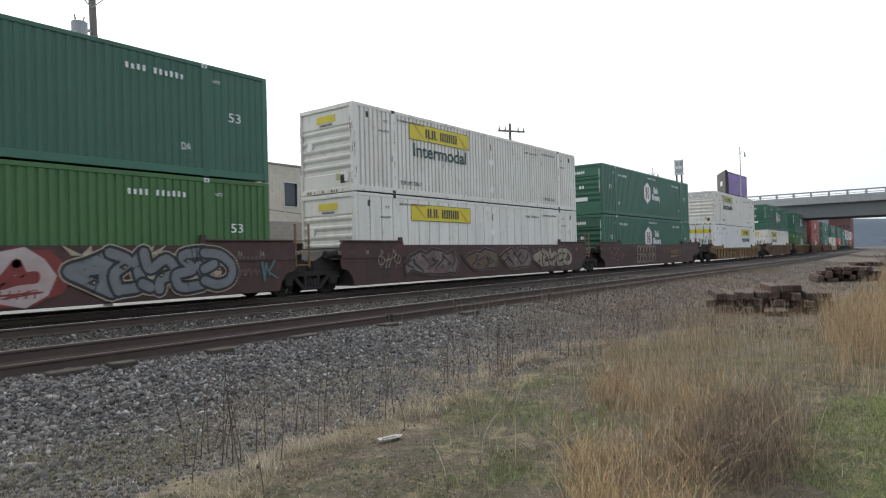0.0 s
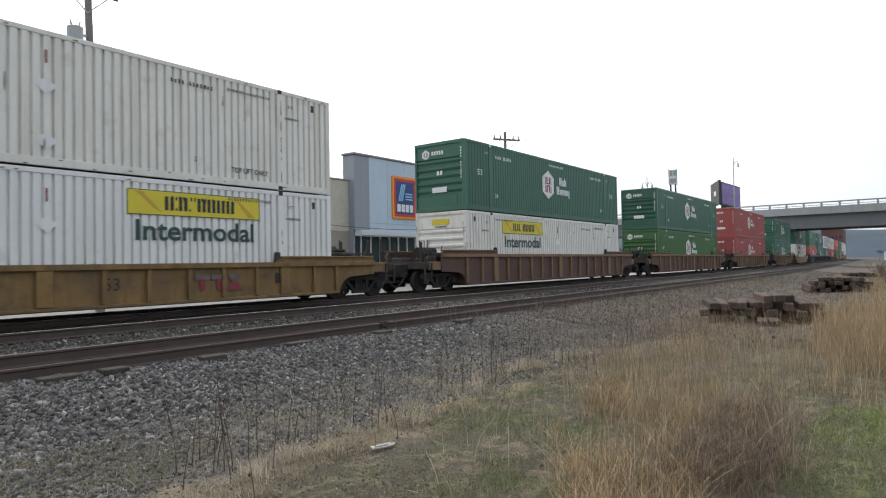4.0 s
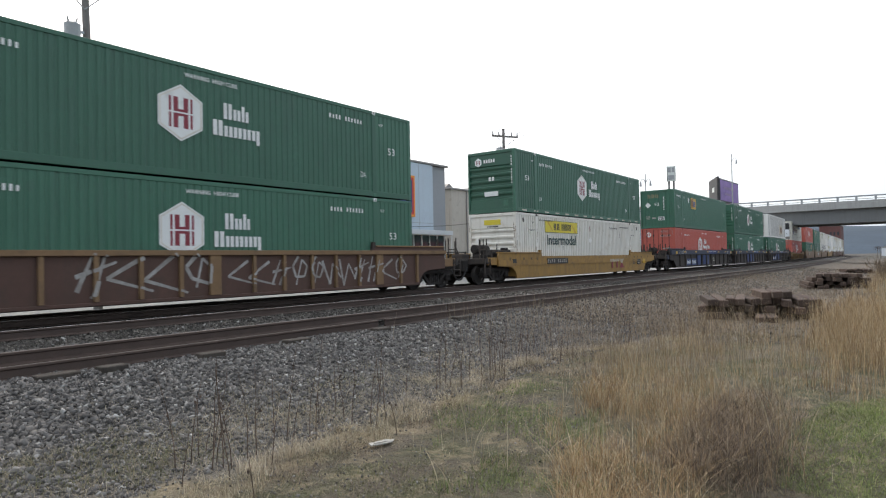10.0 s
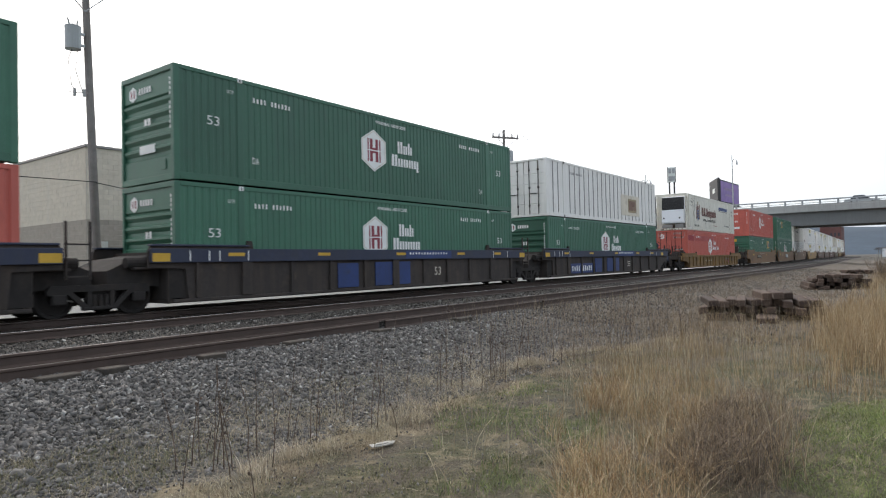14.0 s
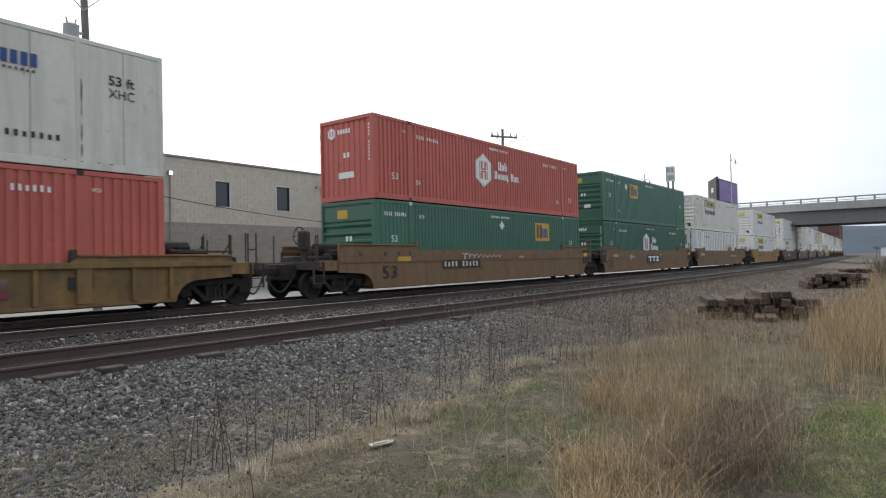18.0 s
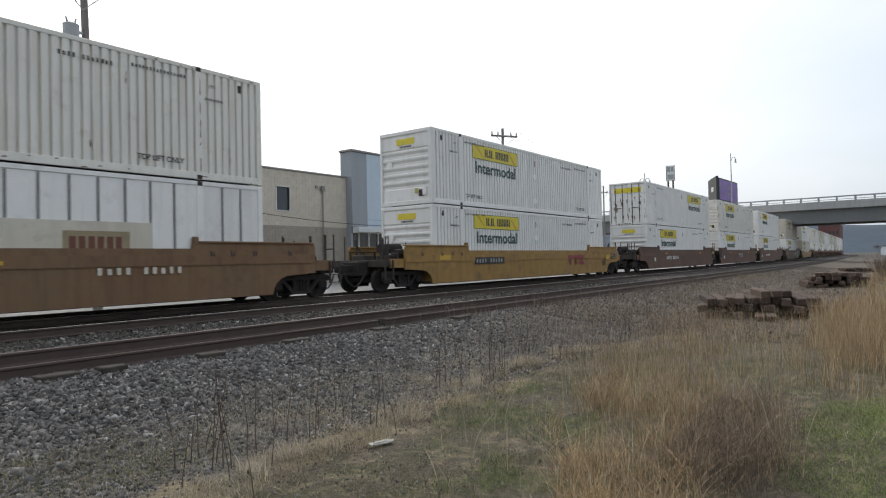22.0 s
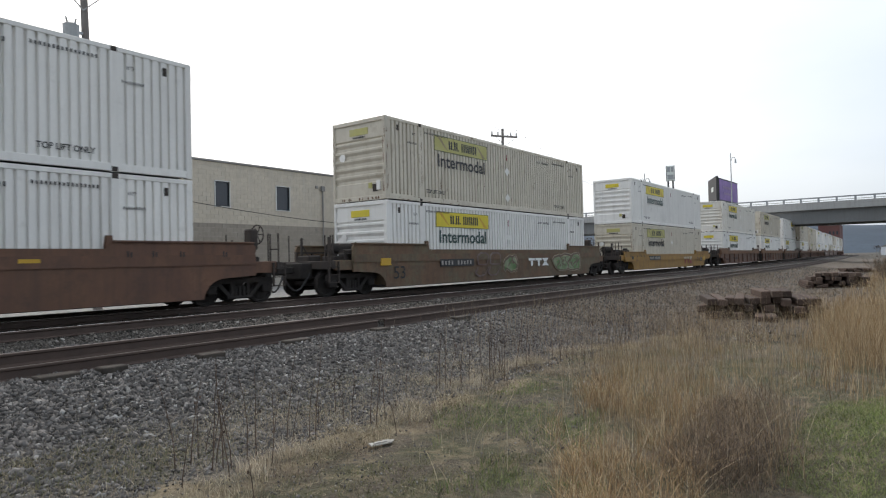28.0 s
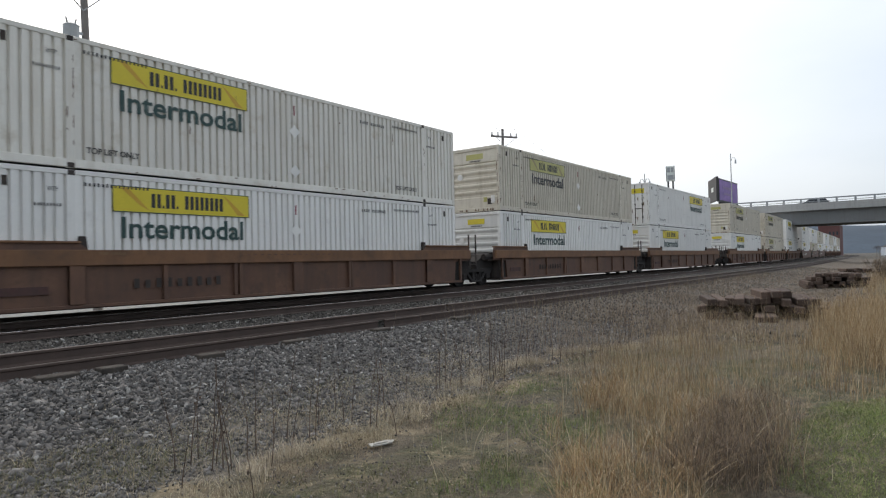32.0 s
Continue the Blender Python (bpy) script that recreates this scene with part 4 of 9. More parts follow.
def side_outline(front_single, rear_single, top, raise_, bottom=0.22, steep=False):
    """The outline of a well's side in x and z."""
    fx = -1.78 if front_single else -0.75
    rx = CL + (1.78 if rear_single else 0.75)
    fb, rb = (-0.2, CL + 0.2)
    up = top + raise_
    pts = [(fb, bottom), (fx + 0.85 if front_single else fx + 0.1, 0.74), (fx, 0.78), (fx, up - 0.1), (fx + 0.06, up), (2.05, up), (2.22, top),
           (CL - 2.22, top), (CL - 2.05, up), (rx - 0.06, up), (rx, up - 0.1), (rx, 0.78), (rx - 0.85 if rear_single else rx - 0.1, 0.74), (rb, bottom)]
    if steep:
        # the deep plate stops short of the truck; only the upper band runs on over it
        if not front_single:
            pts[0:3] = [(0.28, bottom), (0.2, 1.04), (fx, 1.08)]
        if not rear_single:
            pts[-3:] = [(rx, 1.08), (CL - 0.2, 1.04), (CL - 0.28, bottom)]
    return pts


def arched(pts):
    """The outline with its slanting ends bent round the wheels."""
    def curve(a, b, k):
        return [((1 - t) ** 2 * a[0] + 2 * t * (1 - t) * k + t * t * b[0], (1 - t) ** 2 * a[1] + 2 * t * (1 - t) * 0.74 + t * t * b[1]) for t in (0.2, 0.4, 0.6, 0.8)]
    return pts[:1] + curve(pts[0], pts[1], -0.3) + pts[1:-1] + curve(pts[-2], pts[-1], CL + 0.3) + pts[-1:]


def chord(x0, x1, z0, z1, y, s, out=0.03):
    ya, yb = sorted((y, y + s * out))
    return Geo().box(x0, x1, ya, yb, z0, z1, 0.008)


def well_car(name, label, paint, trim, style, joints, top=1.5, raise_=0.2, marks=(), ribs=(), lower=None, brake="none"):
    """One well: two sides, floor, end platforms, trucks, couplers, rails. joints: 's' single or 'a' articulated, front and rear."""
    c = thing(name, label, "rail car", "well cars of the train")
    fs, rs = joints[0] == "s", joints[1] == "s"
    out = side_outline(fs, rs, top, raise_, steep=style == "banded")
    hw = 1.42
    for s in (-1, 1):
        ya, yb = sorted((s * hw, s * (hw - 0.07)))
        if style == "smooth":
            # the upper part leans out a little, with a crease along the side
            part("side_wall", Geo().prism(arched(out), 1, ya, yb), paint, c)
            cr = top - 0.42
            ya2, yb2 = sorted((s * hw, s * (hw + 0.03)))
            part("side_crease", Geo().prism([(out[2][0] + 0.02, top - 0.16), (out[-3][0] - 0.02, top - 0.16), (out[-3][0] - 0.02, cr), (out[2][0] + 0.02, cr)], 1, ya2, yb2), paint, c)
        else:
            part("side_wall", Geo().prism(out if style == "banded" and joints != "ss" else arched(out), 1, ya, yb), lower or paint, c)
            z0 = top - (0.34 if style == "banded" else 0.13)
            part("top_chord", chord(out[3][0] + 0.02, out[-4][0] - 0.02, z0, top, s * hw, s, 0.10), trim, c)
            part("bottom_chord", chord(-0.15, CL + 0.15, 0.225, 0.30, s * hw, s, 0.06), lower or paint, c)
            for x in ribs if s < 0 else ():
                w = 0.16 if x in (1.95, 8.0, 14.2) else 0.05
                a2, b2 = sorted((s * hw, s * (hw + 0.085)))
                part("side_post", Geo().box(x - w, x + w, a2, b2, 0.31, z0 - 0.004, 0.006), trim if style == "ribbed" else (lower or paint), c)
        # raised flange over the ends
        for x0, x1 in ((out[4][0], 2.05), (CL - 2.05, out[-5][0])):
            ya3, yb3 = sorted((s * (hw - 0.16), s * (hw + 0.05)))
            part("end_flange", Geo().box(x0, x1, ya3, yb3, top + raise_, top + raise_ + 0.05, 0.01), trim, c)
        for x in (2.12, CL - 2.12):
            part("corner_guide", Geo().prism([(x - 0.1, top), (x + 0.1, top), (x + 0.06, top + raise_ + 0.16), (x - 0.06, top + raise_ + 0.16)], 1, *sorted((s * (hw - 0.02), s * (hw - 0.12)))), trim if style == "smooth" else M["car_charcoal"], c)
    part("well_floor", Geo().box(-0.2, CL + 0.2, -1.33, 1.33, 0.2, 0.3), M["car_charcoal"], c)
    for x0, single, d in ((0.0, fs, -1), (CL, rs, 1)):
        part("end_bulkhead", Geo().box(*sorted((x0 + d * 0.12, x0 + d * 0.22)), -1.34, 1.34, 0.3, 1.1 if single else top - 0.06, 0.01), (lower or paint) if single else M["car_charcoal"], c)
        if style == "banded" and not single:
            for s in (-1, 1):
                part("end_skirt", Geo().box(*sorted((x0 + d * 0.2, x0 - d * 0.42)), *sorted((s * 1.345, s * 1.31)), 0.32, 1.1), M["running_gear"], c, "black inner end plate")
        reach = 3.05 if single else 1.1
        part("centre_sill", Geo().box(*sorted((x0 + d * 0.22, x0 + d * reach)), -0.32, 0.32, 0.62, 1.02, 0.02), M["car_charcoal"], c)
        part("deck", Geo().box(*sorted((x0 + d * 0.25, x0 + d * (2.6 if single else 1.0))), -1.25, 1.25, 1.04, 1.10, 0.01), M["car_charcoal"], c)
        if single:
            ex = x0 + d * 1.78
            part("end_apron", Geo().box(*sorted((ex, ex + d * 0.75)), -1.36, -1.28, 0.84, 1.16, 0.01), trim, c)
            part("end_beam", Geo().box(*sorted((ex + d * 0.75, ex + d * 0.9)), -1.4, 1.4, 0.88, 1.14, 0.012), M["car_charcoal"], c)
            part("coupler", Geo().box(*sorted((x0 + d * 3.0, x0 + d * 3.62)), -0.1, 0.1, 0.76, 0.98, 0.03).box(*sorted((x0 + d * 3.5, x0 + d * 3.74)), -0.17, 0.17, 0.72, 1.02, 0.05), M["running_gear"], c)
            hs = [(x0 + d * (2.75 + 0.9 * t), -0.45 + 0.2 * t, 0.78 - 0.55 * math.sin(math.pi * min(1, t * 0.95)) ** 1.0) for t in [i / 8 for i in range(9)]]
            part("air_hose", Geo().tube(hs, 0.03, 6), M["hose"], c)
            hx = ex + d * 0.82
            r = Geo()
            for y in (-1.36, -1.0):
                r.cyl((hx, y, 1.1), (hx, y, 1.95), 0.025, 6)
            r.cyl((hx, -1.36, 1.5), (hx, -1.0, 1.5), 0.02, 6)
            part("grab_rail", r, M["car_charcoal"], c)
            lad = Geo()
            for xx in (hx - 0.2, hx + 0.2):
                lad.box(xx - 0.02, xx + 0.02, -1.42, -1.36, 0.45, 1.12)
            for z in (0.46, 0.7, 0.94):
                lad.box(hx - 0.2, hx + 0.2, -1.42, -1.37, z, z + 0.025)
            part("step_ladder", lad, M["car_charcoal"], c)
            for k, (xx, yy, zz) in enumerate(((2.45, -1.1, 1.95), (1.3, -1.05, 1.75), (2.45, 0.9, 2.0), (0.75, 0.6, 1.7))):
                part("stanchion", Geo().cyl((x0 + d * xx, yy, 1.1), (x0 + d * xx, yy, zz), 0.022, 6), M["car_charcoal"], c, "thin upright rail post")
            part("brake_rigging", Geo().box(*sorted((x0 + d * 0.7, x0 + d * 1.6)), -0.9, -0.3, 1.1, 1.2, 0.03).box(*sorted((x0 + d * 1.75, x0 + d * 2.3)), 0.1, 0.7, 1.1, 1.34, 0.04), M["car_charcoal"], c)
            rails = Geo()
            for xx in (x0 + d * 0.55, x0 + d * 1.2, x0 + d * 1.9):
                rails.box(xx - 0.03, xx + 0.03, -1.2, -1.14, 1.1, 1.42)
                rails.box(xx - 0.03, xx + 0.03, 1.14, 1.2, 1.1, 1.42)
            rails.box(*sorted((x0 + d * 0.5, x0 + d * 1.95)), -1.22, -1.12, 1.42, 1.47)
            rails.box(*sorted((x0 + d * 0.5, x0 + d * 1.95)), 1.12, 1.22, 1.42, 1.47)
            part("platform_rail", rails, M["car_charcoal"], c)
            if brake == ("rear" if d > 0 else "front"):
                bx = x0 + d * 2.35
                st = Geo().box(bx - 0.05, bx + 0.05, -0.55, -0.42, 1.1, 2.05).box(bx - 0.14, bx + 0.14, -0.62, -0.3, 1.5, 2.1, 0.04)
                part("brake_stand", st, M["car_charcoal"], c)
                w = Geo()
                n = 18
                ring = [(bx + d * 0.2, -0.48 + 0.28 * math.cos(2 * math.pi * i / n), 1.95 + 0.28 * math.sin(2 * math.pi * i / n)) for i in range(n + 1)]
                w.tube(ring, 0.018, 6)
                for i in range(0, n, 3):
                    w.cyl((bx + d * 0.2, -0.48, 1.95), ring[i], 0.012, 5)
                part("brake_wheel", w, M["car_charcoal"], c)
                if lower is M["car_charcoal"]:
                    part("brake_housing", Geo().cyl((bx, -0.48, 1.95), (bx + d * 0.19, -0.48, 1.95), 0.2, 16, 0.07), M["car_blue_fresh"], c, "blue brake housing")
            else:
                # braced uprights in place of a brake wheel
                for yy in (-0.75, 0.55):
                    bx = x0 + d * 2.2
                    part("braced_upright", Geo().box(bx - 0.035, bx + 0.035, yy - 0.035, yy + 0.035, 1.1, 1.92, 0.01).cyl((bx, yy, 1.7), (bx - d * 0.42, yy, 1.12), 0.022, 6), M["car_charcoal"], c, "dark upright with a slanting brace")
            part("air_reservoir", Geo().cyl((x0 + d * 0.5, -0.62, 1.36), (x0 + d * 1.5, -0.62, 1.36), 0.17, 14), M["running_gear"], c, "black air reservoir")
            part("valve_box", Geo().box(*sorted((x0 + d * 0.34, x0 + d * 0.92)), -1.2, -0.86, 1.1, 1.5, 0.04).box(*sorted((x0 + d * 0.42, x0 + d * 0.8)), -1.12, -0.9, 1.5, 1.6, 0.03), M["running_gear"], c, "black valve box")
            part("equipment_box", Geo().box(*sorted((x0 + d * 1.1, x0 + d * 1.74)), -1.1, -0.66, 1.1, 1.38, 0.03).box(*sorted((x0 + d * 1.84, x0 + d * 2.2)), -1.05, -0.4, 1.1, 1.3, 0.03), M["running_gear"], c, "black equipment box")
            part("air_reservoir", Geo().cyl((x0 + d * 0.35, 0.1, 1.56), (x0 + d * 1.4, 0.1, 1.56), 0.19, 14).box(*sorted((x0 + d * 0.5, x0 + d * 0.6)), -0.05, 0.25, 1.1, 1.4).box(*sorted((x0 + d * 1.15, x0 + d * 1.25)), -0.05, 0.25, 1.1, 1.4), M["running_gear"], c, "black air reservoir on brackets")
            part("draft_gear", Geo().box(*sorted((x0 + d * 2.62, x0 + d * 3.1)), -0.45, 0.45, 0.58, 1.1, 0.04), M["running_gear"], c, "black draft gear housing")
            part("brake_pipe", Geo().tube([(x0 + d * 0.4, -1.0, 1.14), (x0 + d * 1.2, -1.02, 1.2), (x0 + d * 1.9, -0.9, 1.16), (x0 + d * 2.6, -0.6, 1.0)], 0.03, 6), M["running_gear"], c)
            truck(c, x0 + d * 1.5)
        else:
            if d < 0:
                truck(c, -1.685)
            part("end_casting", Geo().prism([(x0 + d * 0.24, 0.62), (x0 + d * 1.5, 0.7), (x0 + d * 1.5, 1.02), (x0 + d * 0.9, 1.3), (x0 + d * 0.24, 1.4)][::d], 1, -1.0, 1.0), M["running_gear"], c, "black cast end of the well")
            part("air_reservoir", Geo().cyl((x0 + d * 0.45, -1.12, 1.2), (x0 + d * 1.15, -1.12, 1.2), 0.13, 12), M["running_gear"], c, "black air reservoir")
            if d > 0:
                st = Geo()
                for xx in (x0 + 0.85, x0 + 1.35):
                    st.box(xx - 0.022, xx + 0.022, -1.36, -1.31, 0.85, 2.12)
                for z in (0.9, 1.25, 1.6):
                    st.box(x0 + 0.82, x0 + 1.38, -1.36, -1.31, z, z + 0.035)
                part("step_ladder", st, M["car_charcoal"] if style == "banded" else M["car_tan_trim"], c, "weathered steel ladder")
            part("articulation", Geo().box(*sorted((x0 + d * 1.0, x0 + d * 1.68)), -0.28, 0.28, 0.66, 1.0, 0.05), M["running_gear"], c)
    for mk in marks:
        mk(c)
    return c


CAR_FACE = -1.453
CHORD_FACE = -1.52           # outer face of a top chord


def car_bars(n, x0, z0, x1, z1, mat, plate=None, face=CAR_FACE):
    def put(c):
        if plate:
            part("number_panel", Geo().box(x0 - 0.08, x1 + 0.08, CAR_FACE - 0.003, CAR_FACE + 0.03, z0 - 0.06, z1 + 0.06, 0.001), M[plate], c)
        part("marking", strokes(n, x1 - x0, z1 - z0), M[mat], c, "", (x0, face - 0.005, z0))
    return put


def car_text(words, x0, z0, x1, z1, mat):
    return lambda c: part("lettering", writing(words, M[mat], x1 - x0, z1 - z0), None, c, "", (x0, CAR_FACE - 0.005, z0))


def car_plate(x0, z0, x1, z1, mat, lab="", deep=0.03):
    return lambda c: part("plate", Geo().box(x0, x1, *sorted((CAR_FACE - 0.003, CAR_FACE + deep)), z0, z1, 0.001), M[mat], c, lab)


def car_letters(profile, x0, z0, x1, z1, mat, lab=""):
    return lambda c: part("brand_shape", name_bars(profile, x1 - x0, z1 - z0, 0.38), M[mat], c, lab, (x0, CAR_FACE - 0.006, z0))


def ribbon(g, pts, wd, face):
    """A painted stroke along points of the side; face gives the depth of the side at x and z."""
    fine = []
    for (ax, az), (bx, bz) in zip(pts, pts[1:]):
        n = max(1, int(math.hypot(bx - ax, bz - az) / 0.05))
        fine += [(ax + (bx - ax) * i / n, az + (bz - az) * i / n) for i in range(n)]
    fine.append(pts[-1])
    for i, ((ax, az), (bx, bz)) in enumerate(zip(fine, fine[1:])):
        d = Vector((bx - ax, bz - az))
        if d.length < 1e-5:
            continue
        u = i / max(1, len(fine) - 1)
        o = Vector((-d.y, d.x)).normalized() * wd * (0.62 - 0.3 * u)
        y = face((ax + bx) / 2, (az + bz) / 2) - 0.00003 * (i % 40)
        g.add([(ax - o.x, y, az - o.y), (bx - o.x, y, bz - o.y), (bx + o.x, y, bz + o.y), (ax + o.x, y, az + o.y)], [(0, 1, 2, 3)])


def smooth_face(x, z):
    return CAR_FACE - 0.004


def ribbed_face(x, z):
    """The depth of a ribbed side: on its chord, on a post, or on the sheet between."""
    if z > 1.32:
        return -1.525
    if z > 0.31:
        for r in RIBS_A:
            if abs(x - r) < (0.16 if r in (1.95, 8.0, 14.2) else 0.05):
                return -1.509
    return -1.424


def tag(x0, z0, x1, z1, mat, n=7, seed=1, wd=0.05, lab="sprayed graffiti", face=smooth_face):
    """Loose sprayed strokes: angular bent ribbons in a row."""
    def put(c):
        rnd = random.Random(seed)
        g = Geo()
        h, w = z1 - z0, (x1 - x0) / n
        for i in range(n):
            x = x0 + w * i
            def p(u, v):
                return (x + w * (u + rnd.uniform(-0.08, 0.08)), z0 + h * (v + rnd.uniform(-0.07, 0.07)))
            kind = rnd.randrange(4)
            if kind == 0:
                lines = [[p(0.9, 0.95), p(-0.1, 0.4), p(1.2, 0.1)]]
            elif kind == 1:
                lines = [[p(0.0, 0.9), p(0.35, 0.0), p(0.6, 0.75), p(1.1, 0.2)]]
            elif kind == 2:
                lines = [[p(0.5, 1.0), p(0.15, 0.7), p(0.3, 0.35), p(0.85, 0.3), p(1.0, 0.65), p(0.7, 0.9), p(0.45, 0.1)]]
            else:
                lines = [[p(0.1, 0.1), p(0.45, 1.0)], [p(0.4, 0.05), p(0.85, 0.9)], [p(0.0, 0.55), p(1.15, 0.72)]]
            for ln in lines:
                ribbon(g, ln, wd, face)
        part("graffiti", g, M[mat], c, lab)
    return put


def scribble(x0, z0, x1, z1, mat, wd):
    """One thin running line: tall loops that flatten into waves."""
    def put(c):
        g = Geo()
        pts = []
        n = 220
        for i in range(n + 1):
            u = i / n
            loop = max(0.0, 1 - 1.7 * u)
            a = 2 * math.pi * (9 * u)
            x = x0 + (x1 - x0) * u + 0.11 * loop * math.sin(a)
            z = z0 + (z1 - z0) * (0.42 + (0.16 + 0.34 * loop * (0.7 + 0.3 * math.sin(23 * u))) * math.cos(a))
            pts.append((x, z))
        ribbon(g, pts, wd, smooth_face)
        part("graffiti", g, M[mat], c, "thin white scribbled line")
    return put


def bubbles(x0, z0, x1, z1, n, mat, seed=1):
    """Outlined sprayed shapes in two rows: rounded bars above, slanting ones below."""
    def put(c):
        rnd = random.Random(seed)
        g = Geo()
        w, h = (x1 - x0) / n, z1 - z0
        for i in range(n):
            a, m = x0 + w * i, z0 + h * 0.46
            up = [(a + w * 0.1, m + 0.05), (a + w * 0.06, z1 - h * 0.12), (a + w * 0.3, z1), (a + w * 0.72, z1), (a + w * 0.95, z1 - h * 0.12), (a + w * rnd.uniform(0.7, 0.95), m + 0.05), (a + w * 0.5, m + rnd.uniform(0.0, 0.08))]
            ribbon(g, up + up[:1], 0.075, smooth_face)
            low = [(a + w * 0.1, m - 0.06), (a - w * 0.15, z0 + h * 0.14), (a + w * 0.15, z0), (a + w * 0.6, z0 + h * 0.06), (a + w * 0.95, m - 0.06)]
            ribbon(g, low, 0.075, smooth_face)
        part("graffiti", g, M[mat], c, "outlined sprayed graffiti")
    return put


M.update({
    "graffiti_grey": material("silver_spray_paint", (0.165, 0.17, 0.175), 0.5, vary=0.2, scale=3.0),
    "graffiti_pale": material("pale_pink_spray_paint", (0.46, 0.38, 0.36), 0.5, vary=0.2, scale=3.0, base2=(0.4, 0.26, 0.23), mix_scale=1.6),
    "graffiti_teal": material("teal_spray_paint", (0.08, 0.17, 0.17), 0.6, vary=0.3, scale=3.0),
    "graffiti_cream": material("rubbed_cream_paint", (0.42, 0.36, 0.27), 0.6, vary=0.2, scale=3.0, base2=(0.33, 0.23, 0.12), mix_scale=2.0),
    "graffiti_red": material("dark_red_spray_paint", (0.2, 0.03, 0.025), 0.55, vary=0.25, scale=3.0),
    "graffiti_brown": material("brown_spray_paint", (0.12, 0.085, 0.06), 0.6, vary=0.25, scale=3.0),
    "spray_white": material("thin_white_spray_paint", (0.38, 0.365, 0.34), 0.6, vary=0.25, scale=4.0, base2=(0.2, 0.17, 0.15), mix_scale=3.0),
    "graffiti_dull": material("faded_spray_paint", (0.17, 0.13, 0.12), 0.6, vary=0.3, scale=3.0, base2=(0.1, 0.045, 0.04), mix_scale=2.0),
    "graffiti_tan": material("cream_spray_paint", (0.32, 0.27, 0.2), 0.6, vary=0.3, scale=3.0, base2=(0.16, 0.11, 0.08), mix_scale=2.0),
    "graffiti_green": material("green_spray_paint", (0.11, 0.2, 0.07), 0.6, vary=0.3, scale=3.0, base2=(0.3, 0.3, 0.22), mix_scale=3.0),
})


def piece(x0, z0, x1, z1, n, fill, edge, seed, rim="graffiti_cream"):
    """Large sprayed graffiti: one ragged filled shape with a pale and a dark outline, hooked dark gaps and a few pale glints."""
    def put(c):
        rnd = random.Random(seed)
        w, h = x1 - x0, z1 - z0
        mid = z0 + h * 0.5
        body = [(x0, mid + rnd.uniform(-0.1, 0.1) * h)]
        for k in range(n + 1):
            u = (k + 0.4) / (n + 1)
            body.append((x0 + w * u, z1 - h * (0.02 + 0.13 * rnd.random() + (0.2 if k == 0 else 0.0))))
            if k % 2:
                body.append((x0 + w * (u + 0.45 / (n + 1)), z1 - h * rnd.uniform(0.16, 0.26)))
        body.append((x1, mid + rnd.uniform(-0.1, 0.1) * h))
        for k in range(n + 1):
            u = 1 - (k + 0.4) / (n + 1)
            body.append((x0 + w * u, z0 + h * (0.02 + 0.1 * rnd.random() + (0.22 if k == n else 0.0))))
            if k % 2 == 0:
                body.append((x0 + w * (u - 0.45 / (n + 1)), z0 + h * rnd.uniform(0.1, 0.2)))
        loop = body + body[:1]
        sheet = Geo().add([(a, CAR_FACE - 0.0036, b) for a, b in body], [tuple(range(len(body)))])
        pale, dark = Geo(), Geo()
        ribbon(pale, loop, 0.135, lambda x, z: CAR_FACE - 0.0031)
        ribbon(dark, loop, 0.085, lambda x, z: CAR_FACE - 0.0046)
        for i in range(2 * n):
            # hooked gaps between the lobes
            cx = x0 + w * (i + 0.9) / (2 * n)
            s = rnd.choice((-1, 1))
            k = rnd.uniform(0.16, 0.3) * h
            top, low = z1 - h * rnd.uniform(0.12, 0.4), z0 + h * rnd.uniform(0.12, 0.36)
            arc = [(cx + s * k * math.sin(3.9 * q / 9 + i), top + (low - top) * q / 9) for q in range(10)]
            if x0 + 0.35 < cx < x1 - 0.25:
                ribbon(dark, arc, rnd.uniform(0.05, 0.13), lambda x, z: CAR_FACE - 0.005)
            ex, ez, r = cx - w / n * rnd.uniform(0.1, 0.3), z0 + h * rnd.uniform(0.25, 0.75), h * rnd.uniform(0.05, 0.1)
            if x0 + 0.4 < ex < x1 - 0.4:
                eye = [(ex - r * 1.5, ez), (ex + r * 0.3, ez + r), (ex + r * 1.3, ez + r * 0.2), (ex + r * 0.2, ez - r * 0.8)]
                dark.add([(u_, CAR_FACE - 0.0054, v_) for u_, v_ in eye], [(3, 2, 1, 0)])
                if i % 2:
                    ribbon(pale, [(ex - r * 0.3, ez - r * 0.2), (ex + r * 0.5, ez + r * 0.3)], 0.05, lambda x, z: CAR_FACE - 0.0062)
        part("graffiti", pale, M[rim], c, "pale sprayed outline")
        part("graffiti", sheet, M[fill], c, "sprayed graffiti fill")
        part("graffiti", dark, M[edge], c, "dark sprayed lines")
    return put


